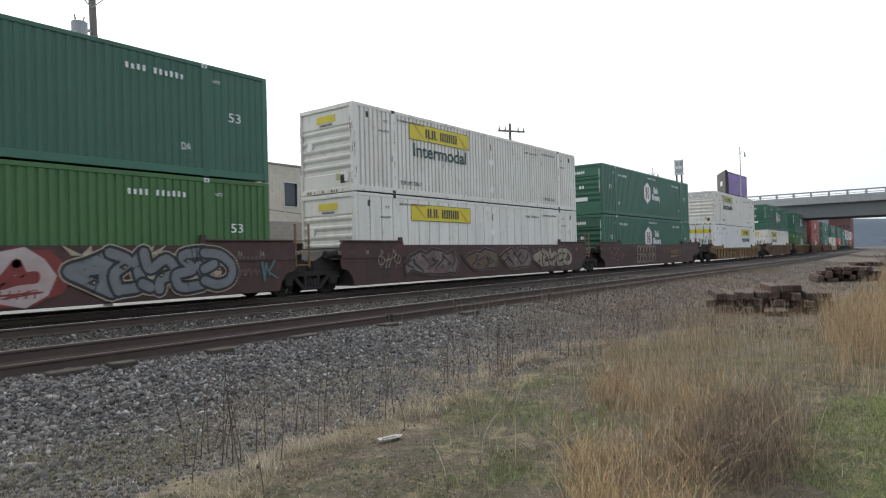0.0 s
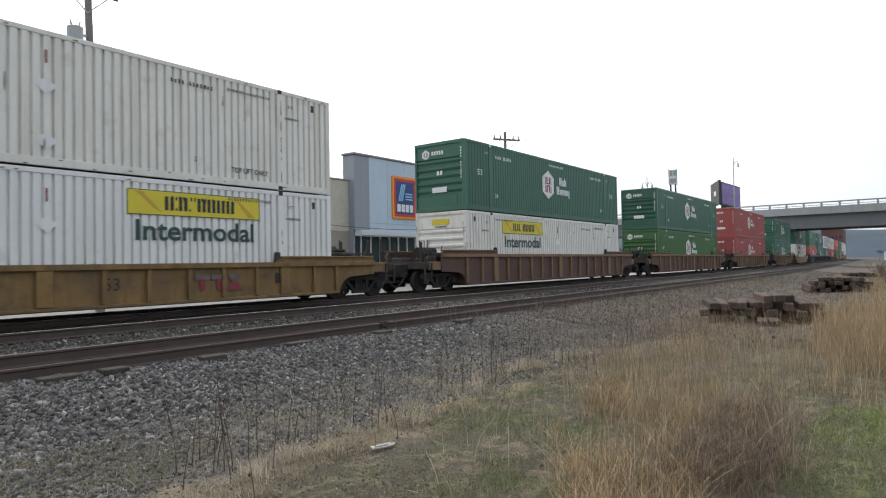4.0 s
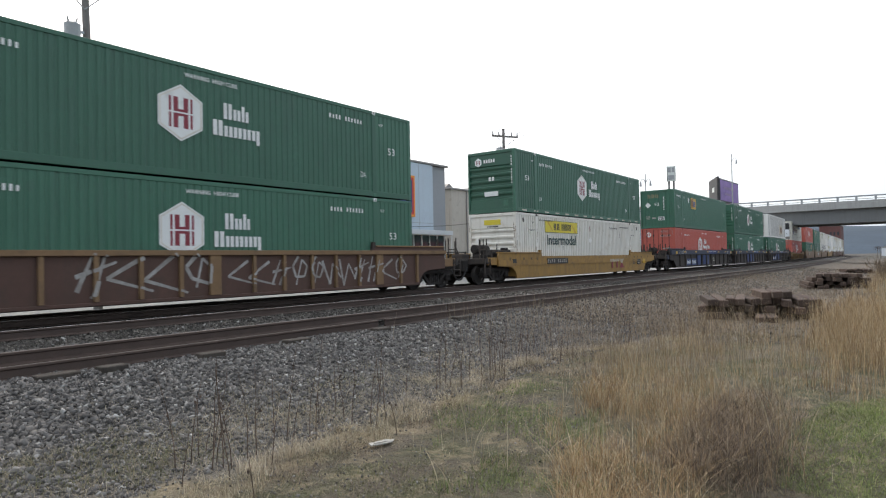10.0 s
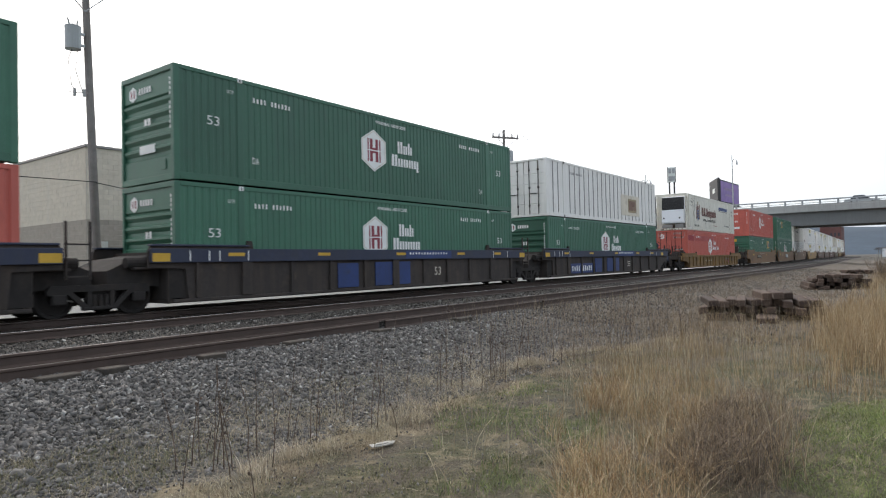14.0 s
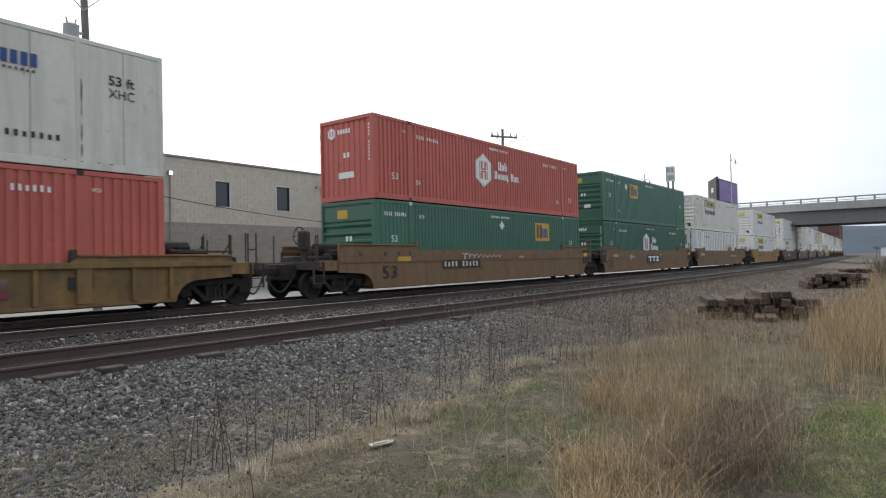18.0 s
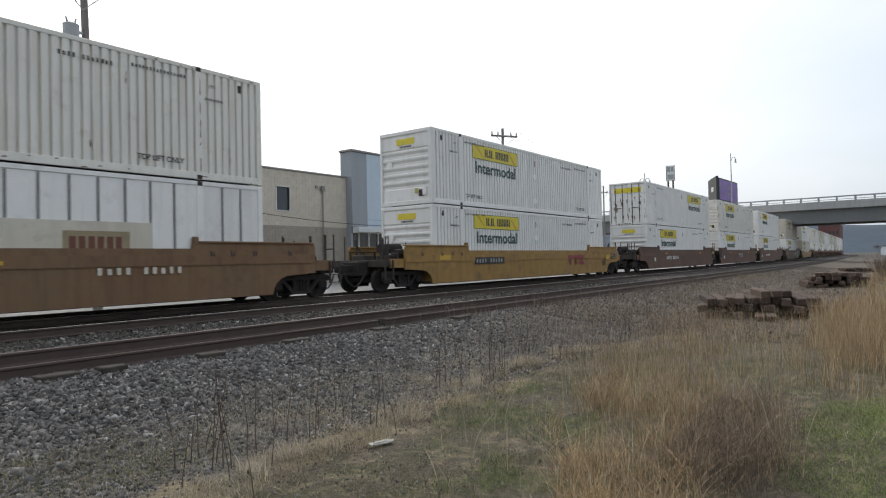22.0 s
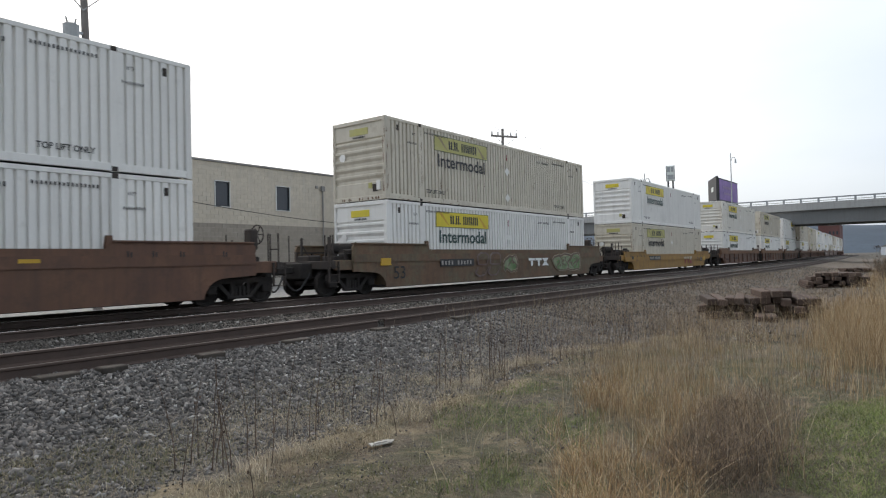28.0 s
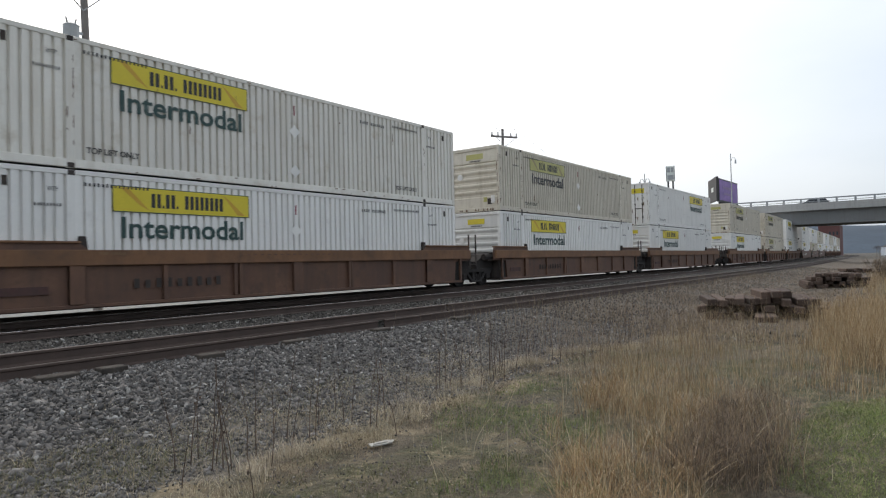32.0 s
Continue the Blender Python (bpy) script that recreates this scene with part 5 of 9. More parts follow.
def fat_stroke(g, pts, wd, y):
    """A sprayed stroke of even width with round ends, smoothed through its points."""
    p = [pts[0]] + list(pts) + [pts[-1]]
    fine = []
    for a, b, c, d in zip(p, p[1:], p[2:], p[3:]):
        for i in range(6):
            t = i / 6
            fine.append(tuple(0.5 * (2 * b[k] + (c[k] - a[k]) * t + (2 * a[k] - 5 * b[k] + 4 * c[k] - d[k]) * t * t + (3 * b[k] - a[k] - 3 * c[k] + d[k]) * t ** 3) for k in (0, 1)))
    fine.append(pts[-1])
    r = wd / 2
    for i, (ax, az) in enumerate(fine):
        yy = y - 0.00001 * i
        disc = [(ax + r * math.cos(0.7854 * k), yy, az + r * math.sin(0.7854 * k)) for k in range(8)]
        g.add(disc, [tuple(range(8))])
        if i + 1 < len(fine):
            d = Vector((fine[i + 1][0] - ax, fine[i + 1][1] - az))
            if d.length > 1e-5:
                o = Vector((-d.y, d.x)).normalized() * r
                g.add([(ax - o.x, yy, az - o.y), (fine[i + 1][0] - o.x, yy, fine[i + 1][1] - o.y), (fine[i + 1][0] + o.x, yy, fine[i + 1][1] + o.y), (ax + o.x, yy, az + o.y)], [(0, 1, 2, 3)])


# swollen overlapping letter forms: strokes in a unit box
SWOLLEN = (
    (((1.0, 0.92), (0.45, 0.7), (0.0, 0.55), (0.4, 0.32), (1.0, 0.02)), ((0.3, 0.55), (0.75, 0.6), (0.95, 0.8)), ((0.85, 0.85), (0.8, 0.3))),
    (((0.1, 0.95), (0.55, 0.75), (0.2, 0.45), (0.3, 0.06)), ((0.3, 0.08), (0.85, 0.15), (0.8, 0.5)), ((0.7, 0.7), (0.95, 0.95))),
    (((0.1, 0.95), (0.25, 0.55), (0.7, 0.78), (0.95, 0.45), (0.55, 0.28), (0.5, 0.04)), ((0.05, 0.2), (0.25, 0.1))),
    (((0.95, 0.95), (0.3, 0.85), (0.6, 0.5), (0.12, 0.38), (0.25, 0.06), (0.9, 0.1)), ((0.8, 0.6), (0.95, 0.35))),
    (((0.1, 0.92), (0.6, 0.86), (0.98, 0.55), (0.9, 0.2), (0.5, 0.08), (0.1, 0.2)), ((0.1, 0.5), (0.4, 0.62))))


def swollen_letters(x0, z0, x1, z1, fill, edge, rim):
    """A large sprayed word: each letter a grey form with a dark edge over the one before, round it a pale spiked outline."""
    def put(c):
        w, h = (x1 - x0) / len(SWOLLEN), z1 - z0
        pale, dark, grey, glint = Geo(), Geo(), Geo(), Geo()
        for k, letter in enumerate(SWOLLEN):
            y = CAR_FACE - 0.0045 - 0.0012 * k
            for line in letter:
                pts = [(x0 + w * (k - 0.08 + 1.16 * u), z0 + h * (0.1 + 0.8 * v)) for u, v in line]
                fat_stroke(pale, pts, 0.42, CAR_FACE - 0.0032)
                fat_stroke(dark, pts, 0.36, y)
                fat_stroke(grey, pts, 0.22, y - 0.0006)
        for u, lean in ((0.03, -0.3), (0.08, 0.1), (0.42, 0.2), (0.47, 0.3), (0.66, 0.2), (0.8, 0.15)):
            a = x0 + (x1 - x0) * u
            pale.add([(a - 0.12, CAR_FACE - 0.0033, z1 - 0.22), (a + 0.12, CAR_FACE - 0.0033, z1 - 0.22), (a + lean, CAR_FACE - 0.0033, z1 + 0.0)], [(0, 1, 2)])
        for k in range(5):
            # dark slits and pale glints in the counters
            a, b = x0 + w * (k + 0.5 + 0.06 * (-1) ** k), z0 + h * (0.32 + 0.36 * ((k * 3) % 5) / 4)
            y = CAR_FACE - 0.0118
            dark.add([(a - 0.13, y, b), (a, y, b - 0.07), (a + 0.1, y, b + 0.03), (a, y, b + 0.08)], [(0, 1, 2, 3)])
            glint.add([(a - 0.03, y - 0.0006, b - 0.03), (a + 0.04, y - 0.0006, b - 0.01), (a + 0.02, y - 0.0006, b + 0.03)], [(0, 1, 2)])
        fat_stroke(glint, [(x0 + w * 4.46, z0 + h * 0.4), (x0 + w * 4.56, z0 + h * 0.42)], 0.15, CAR_FACE - 0.0112)
        part("graffiti", pale, M[rim], c, "pale sprayed outline")
        part("graffiti", dark, M[edge], c, "dark sprayed edges")
        part("graffiti", grey, M[fill], c, "silver sprayed letter forms")
        part("graffiti", glint, M[rim], c, "pale sprayed glints")
    return put


def sprayed_blob(x, z, r):
    """A round pale form with a dark red heart in a red surround."""
    def put(c):
        def ring(f, n, rough, seed, y, sx=1.0):
            rnd = random.Random(seed)
            return Geo().add([(x + sx * f * r * math.cos(6.2832 * k / n) * (1 + rough * rnd.uniform(-1, 1)), y, z + f * r * math.sin(6.2832 * k / n) * (1 + rough * rnd.uniform(-1, 1))) for k in range(n)], [tuple(range(n))])
        part("graffiti", ring(1.0, 20, 0.1, 1, CAR_FACE - 0.0026, 1.5), M["graffiti_red"], c, "dark red sprayed surround")
        part("graffiti", ring(0.95, 9, 0.07, 2, CAR_FACE - 0.0029, 1.12), M["graffiti_pale"], c, "pale pink sprayed form")
        heart = Geo()
        for pts, wd in (([(x - 0.34, z - 0.12), (x - 0.16, z + 0.08), (x - 0.02, z + 0.28)], 0.2), ([(x + 0.3, z + 0.02), (x + 0.1, z + 0.02), (x - 0.02, z + 0.26)], 0.2), ([(x - 0.3, z - 0.14), (x, z - 0.06), (x + 0.3, z - 0.04)], 0.2)):
            fat_stroke(heart, pts, wd, CAR_FACE - 0.0052)
        part("graffiti", heart, M["graffiti_red"], c, "dark red sprayed heart")
        over = Geo()
        ribbon(over, [(x - 0.5, z - 0.36), (x + 0.45, z - 0.32), (x - 0.3, z - 0.42), (x + 0.3, z - 0.27)], 0.035, lambda a, b: CAR_FACE - 0.0056)
        for k in range(5):
            ribbon(over, [(x - 0.36 + 0.16 * k, z - 0.44), (x - 0.3 + 0.16 * k, z - 0.26)], 0.03, lambda a, b: CAR_FACE - 0.006)
        part("graffiti", over, M["graffiti_red"], c, "red scrawl")
    return put


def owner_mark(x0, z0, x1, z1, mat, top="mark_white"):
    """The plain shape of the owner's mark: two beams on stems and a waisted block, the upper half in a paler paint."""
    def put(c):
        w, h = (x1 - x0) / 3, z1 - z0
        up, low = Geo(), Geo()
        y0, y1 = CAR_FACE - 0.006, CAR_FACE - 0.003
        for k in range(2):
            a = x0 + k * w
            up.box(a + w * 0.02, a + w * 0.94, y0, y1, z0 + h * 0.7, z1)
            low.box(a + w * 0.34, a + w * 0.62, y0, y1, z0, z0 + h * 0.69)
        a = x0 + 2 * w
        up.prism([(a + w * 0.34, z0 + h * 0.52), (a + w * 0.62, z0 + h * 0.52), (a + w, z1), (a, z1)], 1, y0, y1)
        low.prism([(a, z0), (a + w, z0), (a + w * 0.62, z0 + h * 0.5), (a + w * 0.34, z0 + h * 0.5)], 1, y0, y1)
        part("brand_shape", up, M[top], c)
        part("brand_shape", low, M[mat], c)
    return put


def car_wedge(x0, z0, x1, z1, mat):
    return lambda c: part("brand_shape", Geo().prism([(x0, z0), (x0 + 0.25, z1), (x1, z1), (x0 + 0.9, z0)], 1, CAR_FACE - 0.006, CAR_FACE - 0.003), M[mat], c, "tapering ochre stripe")


def stencils(z, mat, xs=(-0.9, 0.3, 1.0, 1.6)):
    return [car_bars(2, x, z, x + 0.16, z + 0.14, mat) for x in xs] + [car_bars(2, CL - x - 0.16, z, CL - x, z + 0.14, mat) for x in xs]


RIBS_A = (-0.2, 0.9, 1.95, 2.95, 3.95, 5.05, 6.06, 7.06, 8.0, 9.2, 10.22, 11.26, 12.22, 13.25, 14.2, 15.3, 16.2)
RIBS_B = (0.5, 1.95, 3.48, 4.99, 6.49, 8.0, 9.55, 11.0, 12.5, 14.2, 15.7)

# ---------- the train ----------
OFFSETS = [0.0, 19.47, 39.1, 62.75, 86.22, 109.68, 133.2, 156.7, 180.28, 203.9, 223.42, 243.02, 266.63, 290.22, 309.78, 329.13,
           353.03, 376.75, 396.42, 416.0, 439.46, 463.03, 486.75, 506.3, 525.75]
while len(OFFSETS) < 36:
    OFFSETS.append(OFFSETS[-1] + (23.57 if len(OFFSETS) % 3 == 1 else 19.55))
TRACK_Y = 15.9


def run(t):
    """How far the train's first container stands along the track at t seconds."""
    u = (t - 16.0) / 16.0
    slack = {22: -0.12, 23: -0.25, 24: 0.18}
    k = int(math.floor(t))
    surge = slack.get(k, 0.0) * (1 - t + k) + slack.get(k + 1, 0.0) * (t - k)
    return -6.319 - (14.8972 * t - 0.951 * u * u + 0.393 * u ** 3) + surge


UP, LOW = "upper containers", "lower containers"
KINDS = {
    "hexa": lambda g: container("shipping_container", "dark green corrugated container with a white hexagon emblem", M["green"], g, marks=hexa()),
    "lime": lambda g: container("shipping_container", "bright green corrugated container with a white hexagon emblem", M["lime"], g, marks=hexa()),
    "red": lambda g: container("shipping_container", "dull red corrugated container with a white hexagon emblem", M["red"], g, end="plain", marks=hexa(inner="red", inc=True)),
    "red_bright": lambda g: container("shipping_container", "faded orange-red container with a white hexagon emblem", M["orange_red"], g, end="plain", marks=hexa(inner="orange_red", inc=True)),
    "red_doors": lambda g: container("shipping_container", "orange-red corrugated container with its doors leading", M["orange_red"], g, end="doors", marks=hexa(inner="orange_red", inc=True)[:-5] + [door_marks]),
    "red_band": lambda g: container("shipping_container", "orange-red container with a darker repainted band", M["orange_red"], g, end="doors", marks=hexa(inner="orange_red", inc=True)[:-5] + [red_band, door_marks]),
    "hexa_taped": lambda g: container("shipping_container", "dark green container with pale tape along its base", M["green"], g, marks=hexa() + [tape_dashes]),
    "ochre": lambda g: container("shipping_container", "dark green corrugated container with an ochre emblem", M["green"], g, end="plain", marks=ochre()[:-3] + [ochre_end]),
    "ochre_louvred": lambda g: container("shipping_container", "dark green container with an ochre emblem and a louvred end", M["green"], g, marks=ochre()),
    "ochre_rear": lambda g: container("shipping_container", "dark green corrugated container with an ochre emblem at its tail", M["green"], g, marks=ochre("rear")),
    "ochre_white": lambda g: container("shipping_container", "white container with dark side posts and a faded emblem", M["white"], g, wall="ribbed", end="doors", marks=[ochre_white, mark_bars(10, 2.6, 2.3, 4.2, 2.42, "mark_black")] + ([end_shape(-0.5, 1.75, 0.55, 2.55, "graffiti_tan", 0, "peeling tan placard"), end_shape(-0.25, 2.0, 0.3, 2.3, "mark_brown", 2)] if g == LOW else [])),
    "bannered": lambda g: container("shipping_container", "white corrugated container with a yellow banner", M["white"], g, marks=bannered()),
    "bannered_tan": lambda g: container("shipping_container", "soiled cream corrugated container with a faded yellow banner", M["tan_white"], g, marks=bannered("faded_yellow", faded=True) + [rusted(9, 34)]),
    "bannered_warm": lambda g: container("shipping_container", "weathered warm-white corrugated container with a yellow banner", M["warm_white"], g, marks=bannered() + [rusted(8, 22)]),
    "bannered_old": lambda g: container("shipping_container", "scuffed white corrugated container with a faded yellow banner", M["warm_white"], g, marks=bannered("faded_yellow", faded=True)[:-2] + [white_nameplate, rusted(7, 46)]),
    "bannered_rear": lambda g: container("shipping_container", "white corrugated container, doors leading, banner at its tail", M["white"], g, end="doors", marks=[k for k in bannered(where="rear")[:-2] if k is not end_furniture] + [end_shape(-0.95, 2.2, 0.95, 2.54, "yellow", 0, "yellow banner across the doors"), rusted(10, 24), door_grime]),
    "bannered_panel": lambda g: container("shipping_container", "white smooth-panelled container with a yellow banner", M["warm_white"], g, wall="panelled", marks=bannered(words=False)),
    "reefer": lambda g: reefer(),
}
# upper, lower, car kind
TRAIN = [
    ("hexa", "lime", "maroon0"), ("bannered_warm", "bannered_panel", "maroon1"), ("hexa", "hexa", "maroon2"), ("bannered_old", "bannered_rear", "yrib"),
    ("hexa", "bannered_warm", "trib"), ("hexa", "lime", "trib"), ("red", "red", "trib_small"), ("hexa", "hexa", "trib_tag"), ("hexa_taped", "bannered_warm", "ylow"),
    ("ochre", "red_doors", "blue0"), ("hexa", "hexa", "blue1"), ("ochre_white", "hexa", "blue2"), ("reefer", "red_band", "yrib"),
    ("red_bright", "ochre_rear", "orange0"), ("ochre_louvred", "hexa", "orange1"), ("bannered_old", "ochre_white", "orange2"), ("bannered", "bannered", "yhigh"),
    ("bannered_rear", "bannered", "brown0"), ("bannered_warm", "bannered", "brown1"), ("bannered", "bannered", "brown2"), ("bannered_tan", "bannered", "tagged"),
    ("bannered", "bannered_tan", "ylow"), ("bannered_warm", "bannered", "rib0"), ("bannered_tan", "bannered", "rib1"), ("bannered_rear", "bannered", "rib2"),
    ("bannered_tan", "bannered", "rib0"), ("bannered_tan", "bannered_tan", "rib1"), ("bannered", "bannered", "rib2"), ("bannered", "bannered", "brown0"),
    ("bannered", "bannered_tan", "brown1"), ("bannered_tan", "bannered", "brown2"), ("bannered", "bannered", "rib0"), ("bannered_tan", "bannered", "rib1"), ("bannered", "bannered_tan", "rib2"),
    ("bannered_tan", "bannered", "rib0")]


def yard_marks(n=11, plate="mark_black", x=2.6, z=0.82):
    return [car_bars(n, x + 0.1, z + 0.03, x + 2.2, z + 0.19, "worn_white", plate)]


def dark_ends(kind):
    """Black-painted stretches of the side at the joints between wells, with their plates and markings."""
    mk = []
    front, rear = {"0": (False, True), "1": (True, True), "2": (True, False)}[kind[-1]]
    if front:
        mk += [car_plate(-0.77, 0.8, -0.08, 1.5, "car_charcoal", "black-painted end of the side", 0.03), car_text("125 T", -0.62, 1.24, -0.18, 1.36, "graffiti_tan"), car_plate(-0.06, 0.92, 0.06, 1.12, "graffiti_tan", "pale square tag")]
    if rear:
        mk += [car_plate(CL + 0.1, 0.8, CL + 0.77, 1.5, "car_charcoal", "black-painted end of the side", 0.03), car_plate(CL + 0.14, 1.16, CL + 0.62, 1.36, "gold", "yellow reflective plate", -0.004)]
    return mk


def make_car(kind):
    base = kind.rstrip("012")
    j = {"0": "sa", "1": "aa", "2": "as"}.get(kind[-1], "ss")
    if base == "maroon":
        mk = stencils(1.2, "graffiti_tan") + {
            "0": [swollen_letters(10.9, 0.3, 14.75, 1.5, "graffiti_grey", "mark_black", "graffiti_cream"), sprayed_blob(9.9, 0.86, 0.63), tag(15.75, 0.55, 16.2, 1.12, "graffiti_teal", 2, 8, 0.05), tag(14.95, 0.66, 15.7, 0.9, "graffiti_dull", 4, 9, 0.03), car_bars(8, 14.9, 1.12, 15.9, 1.2, "graffiti_dull")],
            "1": [piece(2.2, 0.34, 5.4, 1.4, 4, "graffiti_dull", "car_charcoal", 21, "graffiti_dull"), piece(5.7, 0.42, 8.2, 1.36, 3, "car_faded", "car_charcoal", 27, "graffiti_dull"), piece(8.4, 0.4, 11.0, 1.38, 3, "graffiti_dull", "car_charcoal", 22, "graffiti_tan"), swollen_letters(11.35, 0.42, 15.0, 1.36, "graffiti_tan", "car_charcoal", "graffiti_dull"), tag(0.8, 0.7, 2.0, 1.2, "graffiti_tan", 3, 23, 0.04)],
            "2": [bubbles(4.7, 0.36, 8.0, 1.4, 6, "graffiti_tan", 31), tag(0.4, 0.5, 2.6, 1.12, "graffiti_dull", 4, 34, 0.05), car_bars(10, 5.1, 0.72, 8.0, 0.92, "graffiti_tan", None, CAR_FACE - 0.032), car_letters("AAAA", 11.2, 0.82, 13.4, 1.12, "car_tan_trim", "ochre bars of a brand name"), car_wedge(10.9, 0.58, 13.2, 0.74, "car_tan_trim"), tag(9.5, 0.9, 14.6, 1.3, "car_tan_trim", 8, 33, 0.03)]}[kind[-1]]
        return well_car("well_car", "rust-red smooth-sided well car with graffiti", M["car_rust"], M["car_rust"], "smooth", j, 1.5, 0.1, mk)
    if base == "yrib":
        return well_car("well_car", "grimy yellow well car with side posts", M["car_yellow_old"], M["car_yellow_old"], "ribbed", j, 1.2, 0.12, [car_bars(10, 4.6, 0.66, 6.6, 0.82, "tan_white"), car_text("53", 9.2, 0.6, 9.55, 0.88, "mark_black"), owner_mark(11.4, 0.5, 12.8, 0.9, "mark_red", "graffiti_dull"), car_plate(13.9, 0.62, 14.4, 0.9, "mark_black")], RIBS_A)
    if base == "trib":
        return well_car("well_car", "brown well car with tan side posts and top chord", M["car_tan"], M["car_tan_trim"], "ribbed", j, 1.45, 0.12, [car_plate(9.6, 1.34, 10.4, 1.43, "car_rust_orange", "faded orange patch", -0.072)], RIBS_A)
    if base == "trib_small":
        return well_car("well_car", "brown ribbed well car with one small white tag", M["car_tan"], M["car_tan_trim"], "ribbed", j, 1.45, 0.12, [tag(4.08, 0.62, 4.92, 1.22, "spray_white", 3, 44, 0.04, face=ribbed_face)], RIBS_A)
    if base == "trib_tag":
        return well_car("well_car", "brown ribbed well car with white graffiti", M["car_tan"], M["car_tan_trim"], "ribbed", j, 1.45, 0.12, [tag(4.6, 0.36, 7.9, 1.4, "spray_white", 4, 41, 0.085, face=ribbed_face), tag(8.5, 0.4, 15.6, 1.24, "spray_white", 11, 42, 0.065, face=ribbed_face)], RIBS_A)
    if base == "ylow":
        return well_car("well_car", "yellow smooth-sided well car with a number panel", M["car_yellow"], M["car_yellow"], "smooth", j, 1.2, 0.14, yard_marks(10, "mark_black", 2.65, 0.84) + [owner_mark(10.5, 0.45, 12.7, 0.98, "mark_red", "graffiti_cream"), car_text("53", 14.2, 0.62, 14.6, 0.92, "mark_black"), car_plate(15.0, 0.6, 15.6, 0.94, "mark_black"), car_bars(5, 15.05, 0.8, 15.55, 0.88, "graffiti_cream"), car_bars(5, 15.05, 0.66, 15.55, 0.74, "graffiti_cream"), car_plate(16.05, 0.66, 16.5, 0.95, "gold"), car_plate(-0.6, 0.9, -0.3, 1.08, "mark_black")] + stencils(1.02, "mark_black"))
    if base == "yhigh":
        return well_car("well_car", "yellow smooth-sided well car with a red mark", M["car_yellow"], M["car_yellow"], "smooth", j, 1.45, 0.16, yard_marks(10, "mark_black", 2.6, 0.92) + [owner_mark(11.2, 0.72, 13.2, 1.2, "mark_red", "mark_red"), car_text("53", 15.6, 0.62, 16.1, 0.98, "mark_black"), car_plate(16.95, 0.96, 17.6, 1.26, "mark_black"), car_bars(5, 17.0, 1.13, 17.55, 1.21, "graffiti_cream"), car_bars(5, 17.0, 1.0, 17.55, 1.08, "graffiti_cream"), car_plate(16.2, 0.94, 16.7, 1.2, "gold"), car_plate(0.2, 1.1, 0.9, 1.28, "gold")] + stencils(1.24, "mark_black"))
    if base == "blue":
        mk = [car_plate(x, 1.34, x + 0.5, 1.43, "gold", "yellow reflective plate", -0.072) for x in (1.35, 4.43, 8.0, 11.6, 14.3)]
        mk += [car_plate(x, 1.22, x + 0.44, 1.42, "gold", "large yellow reflective plate", -0.072) for x in (-0.7, CL + 0.26)]
        mk += [car_plate(x, 1.22, x + 0.03, 1.48, "mark_white", "", -0.072) for x in (0.25, 0.78, 1.08, 1.95, CL - 1.95, CL - 0.8)]
        mk += [car_plate(7.0, 0.34, 8.8, 1.12, "car_blue_fresh", "fresh blue panel", 0.02), car_plate(5.3, 0.34, 6.2, 1.1, "car_blue_fresh", "", 0.02), car_plate(8.5, 1.22, 11.2, 1.5, "car_blue_fresh", "", -0.072), car_bars(14, 8.7, 1.36, 11.0, 1.44, "mark_white", None, CHORD_FACE), car_text("53", 10.2, 0.6, 10.6, 0.9, "tan_white")]
        if kind[-1] != "1":
            mk += [car_plate(2.1, 0.34, 5.0, 0.85, "car_blue_fresh", "blue number panel", 0.02), car_bars(10, 2.35, 0.45, 4.9, 0.73, "mark_white")]
        return well_car("well_car", "grimy dark blue well car with yellow plates", M["car_blue"], M["car_blue"], "banded", j, 1.53, 0.06, mk, RIBS_B, M["car_charcoal"], brake="rear")
    if base == "orange":
        mk = stencils(1.3, "mark_black") + [car_plate(1.0, 1.1, 1.7, 1.26, "gold"), car_plate(9.4, 1.16, 9.8, 1.24, "gold"), car_text("53", 0.2, 0.52, 0.95, 0.95, "mark_black")]
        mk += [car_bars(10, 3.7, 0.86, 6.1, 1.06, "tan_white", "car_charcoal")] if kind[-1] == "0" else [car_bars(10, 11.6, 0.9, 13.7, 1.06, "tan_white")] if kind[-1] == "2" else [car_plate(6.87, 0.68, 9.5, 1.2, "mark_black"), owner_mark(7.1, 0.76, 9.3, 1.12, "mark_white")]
        mk += [scribble(4.9, 1.12, 7.9, 1.42, "mark_white", 0.02)] if kind[-1] == "0" else [scribble(0.5, 0.98, 1.9, 1.4, "tan_white", 0.03)] if kind[-1] == "2" else [scribble(3.7, 0.92, 4.7, 1.3, "tan_white", 0.03)]
        mk += dark_ends(kind)
        return well_car("well_car", "orange-brown smooth-sided well car", M["car_orange"], M["car_orange"], "smooth", j, 1.5, 0.14, mk, brake="front")
    if base == "brown":
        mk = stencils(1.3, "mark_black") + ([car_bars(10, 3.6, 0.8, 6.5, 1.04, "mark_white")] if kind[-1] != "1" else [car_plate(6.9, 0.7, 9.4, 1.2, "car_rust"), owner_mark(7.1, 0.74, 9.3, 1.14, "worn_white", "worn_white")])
        mk += dark_ends(kind)
        mk += [car_plate(3.4, 1.2, 3.8, 1.28, "gold"), car_plate(12.2, 1.2, 12.6, 1.28, "gold"), car_plate(1.0, 0.7, 1.2, 0.95, "mark_white")]
        return well_car("well_car", "brown smooth-sided well car", M["car_brown"], M["car_brown"], "smooth", j, 1.5, 0.14, mk, brake="rear")
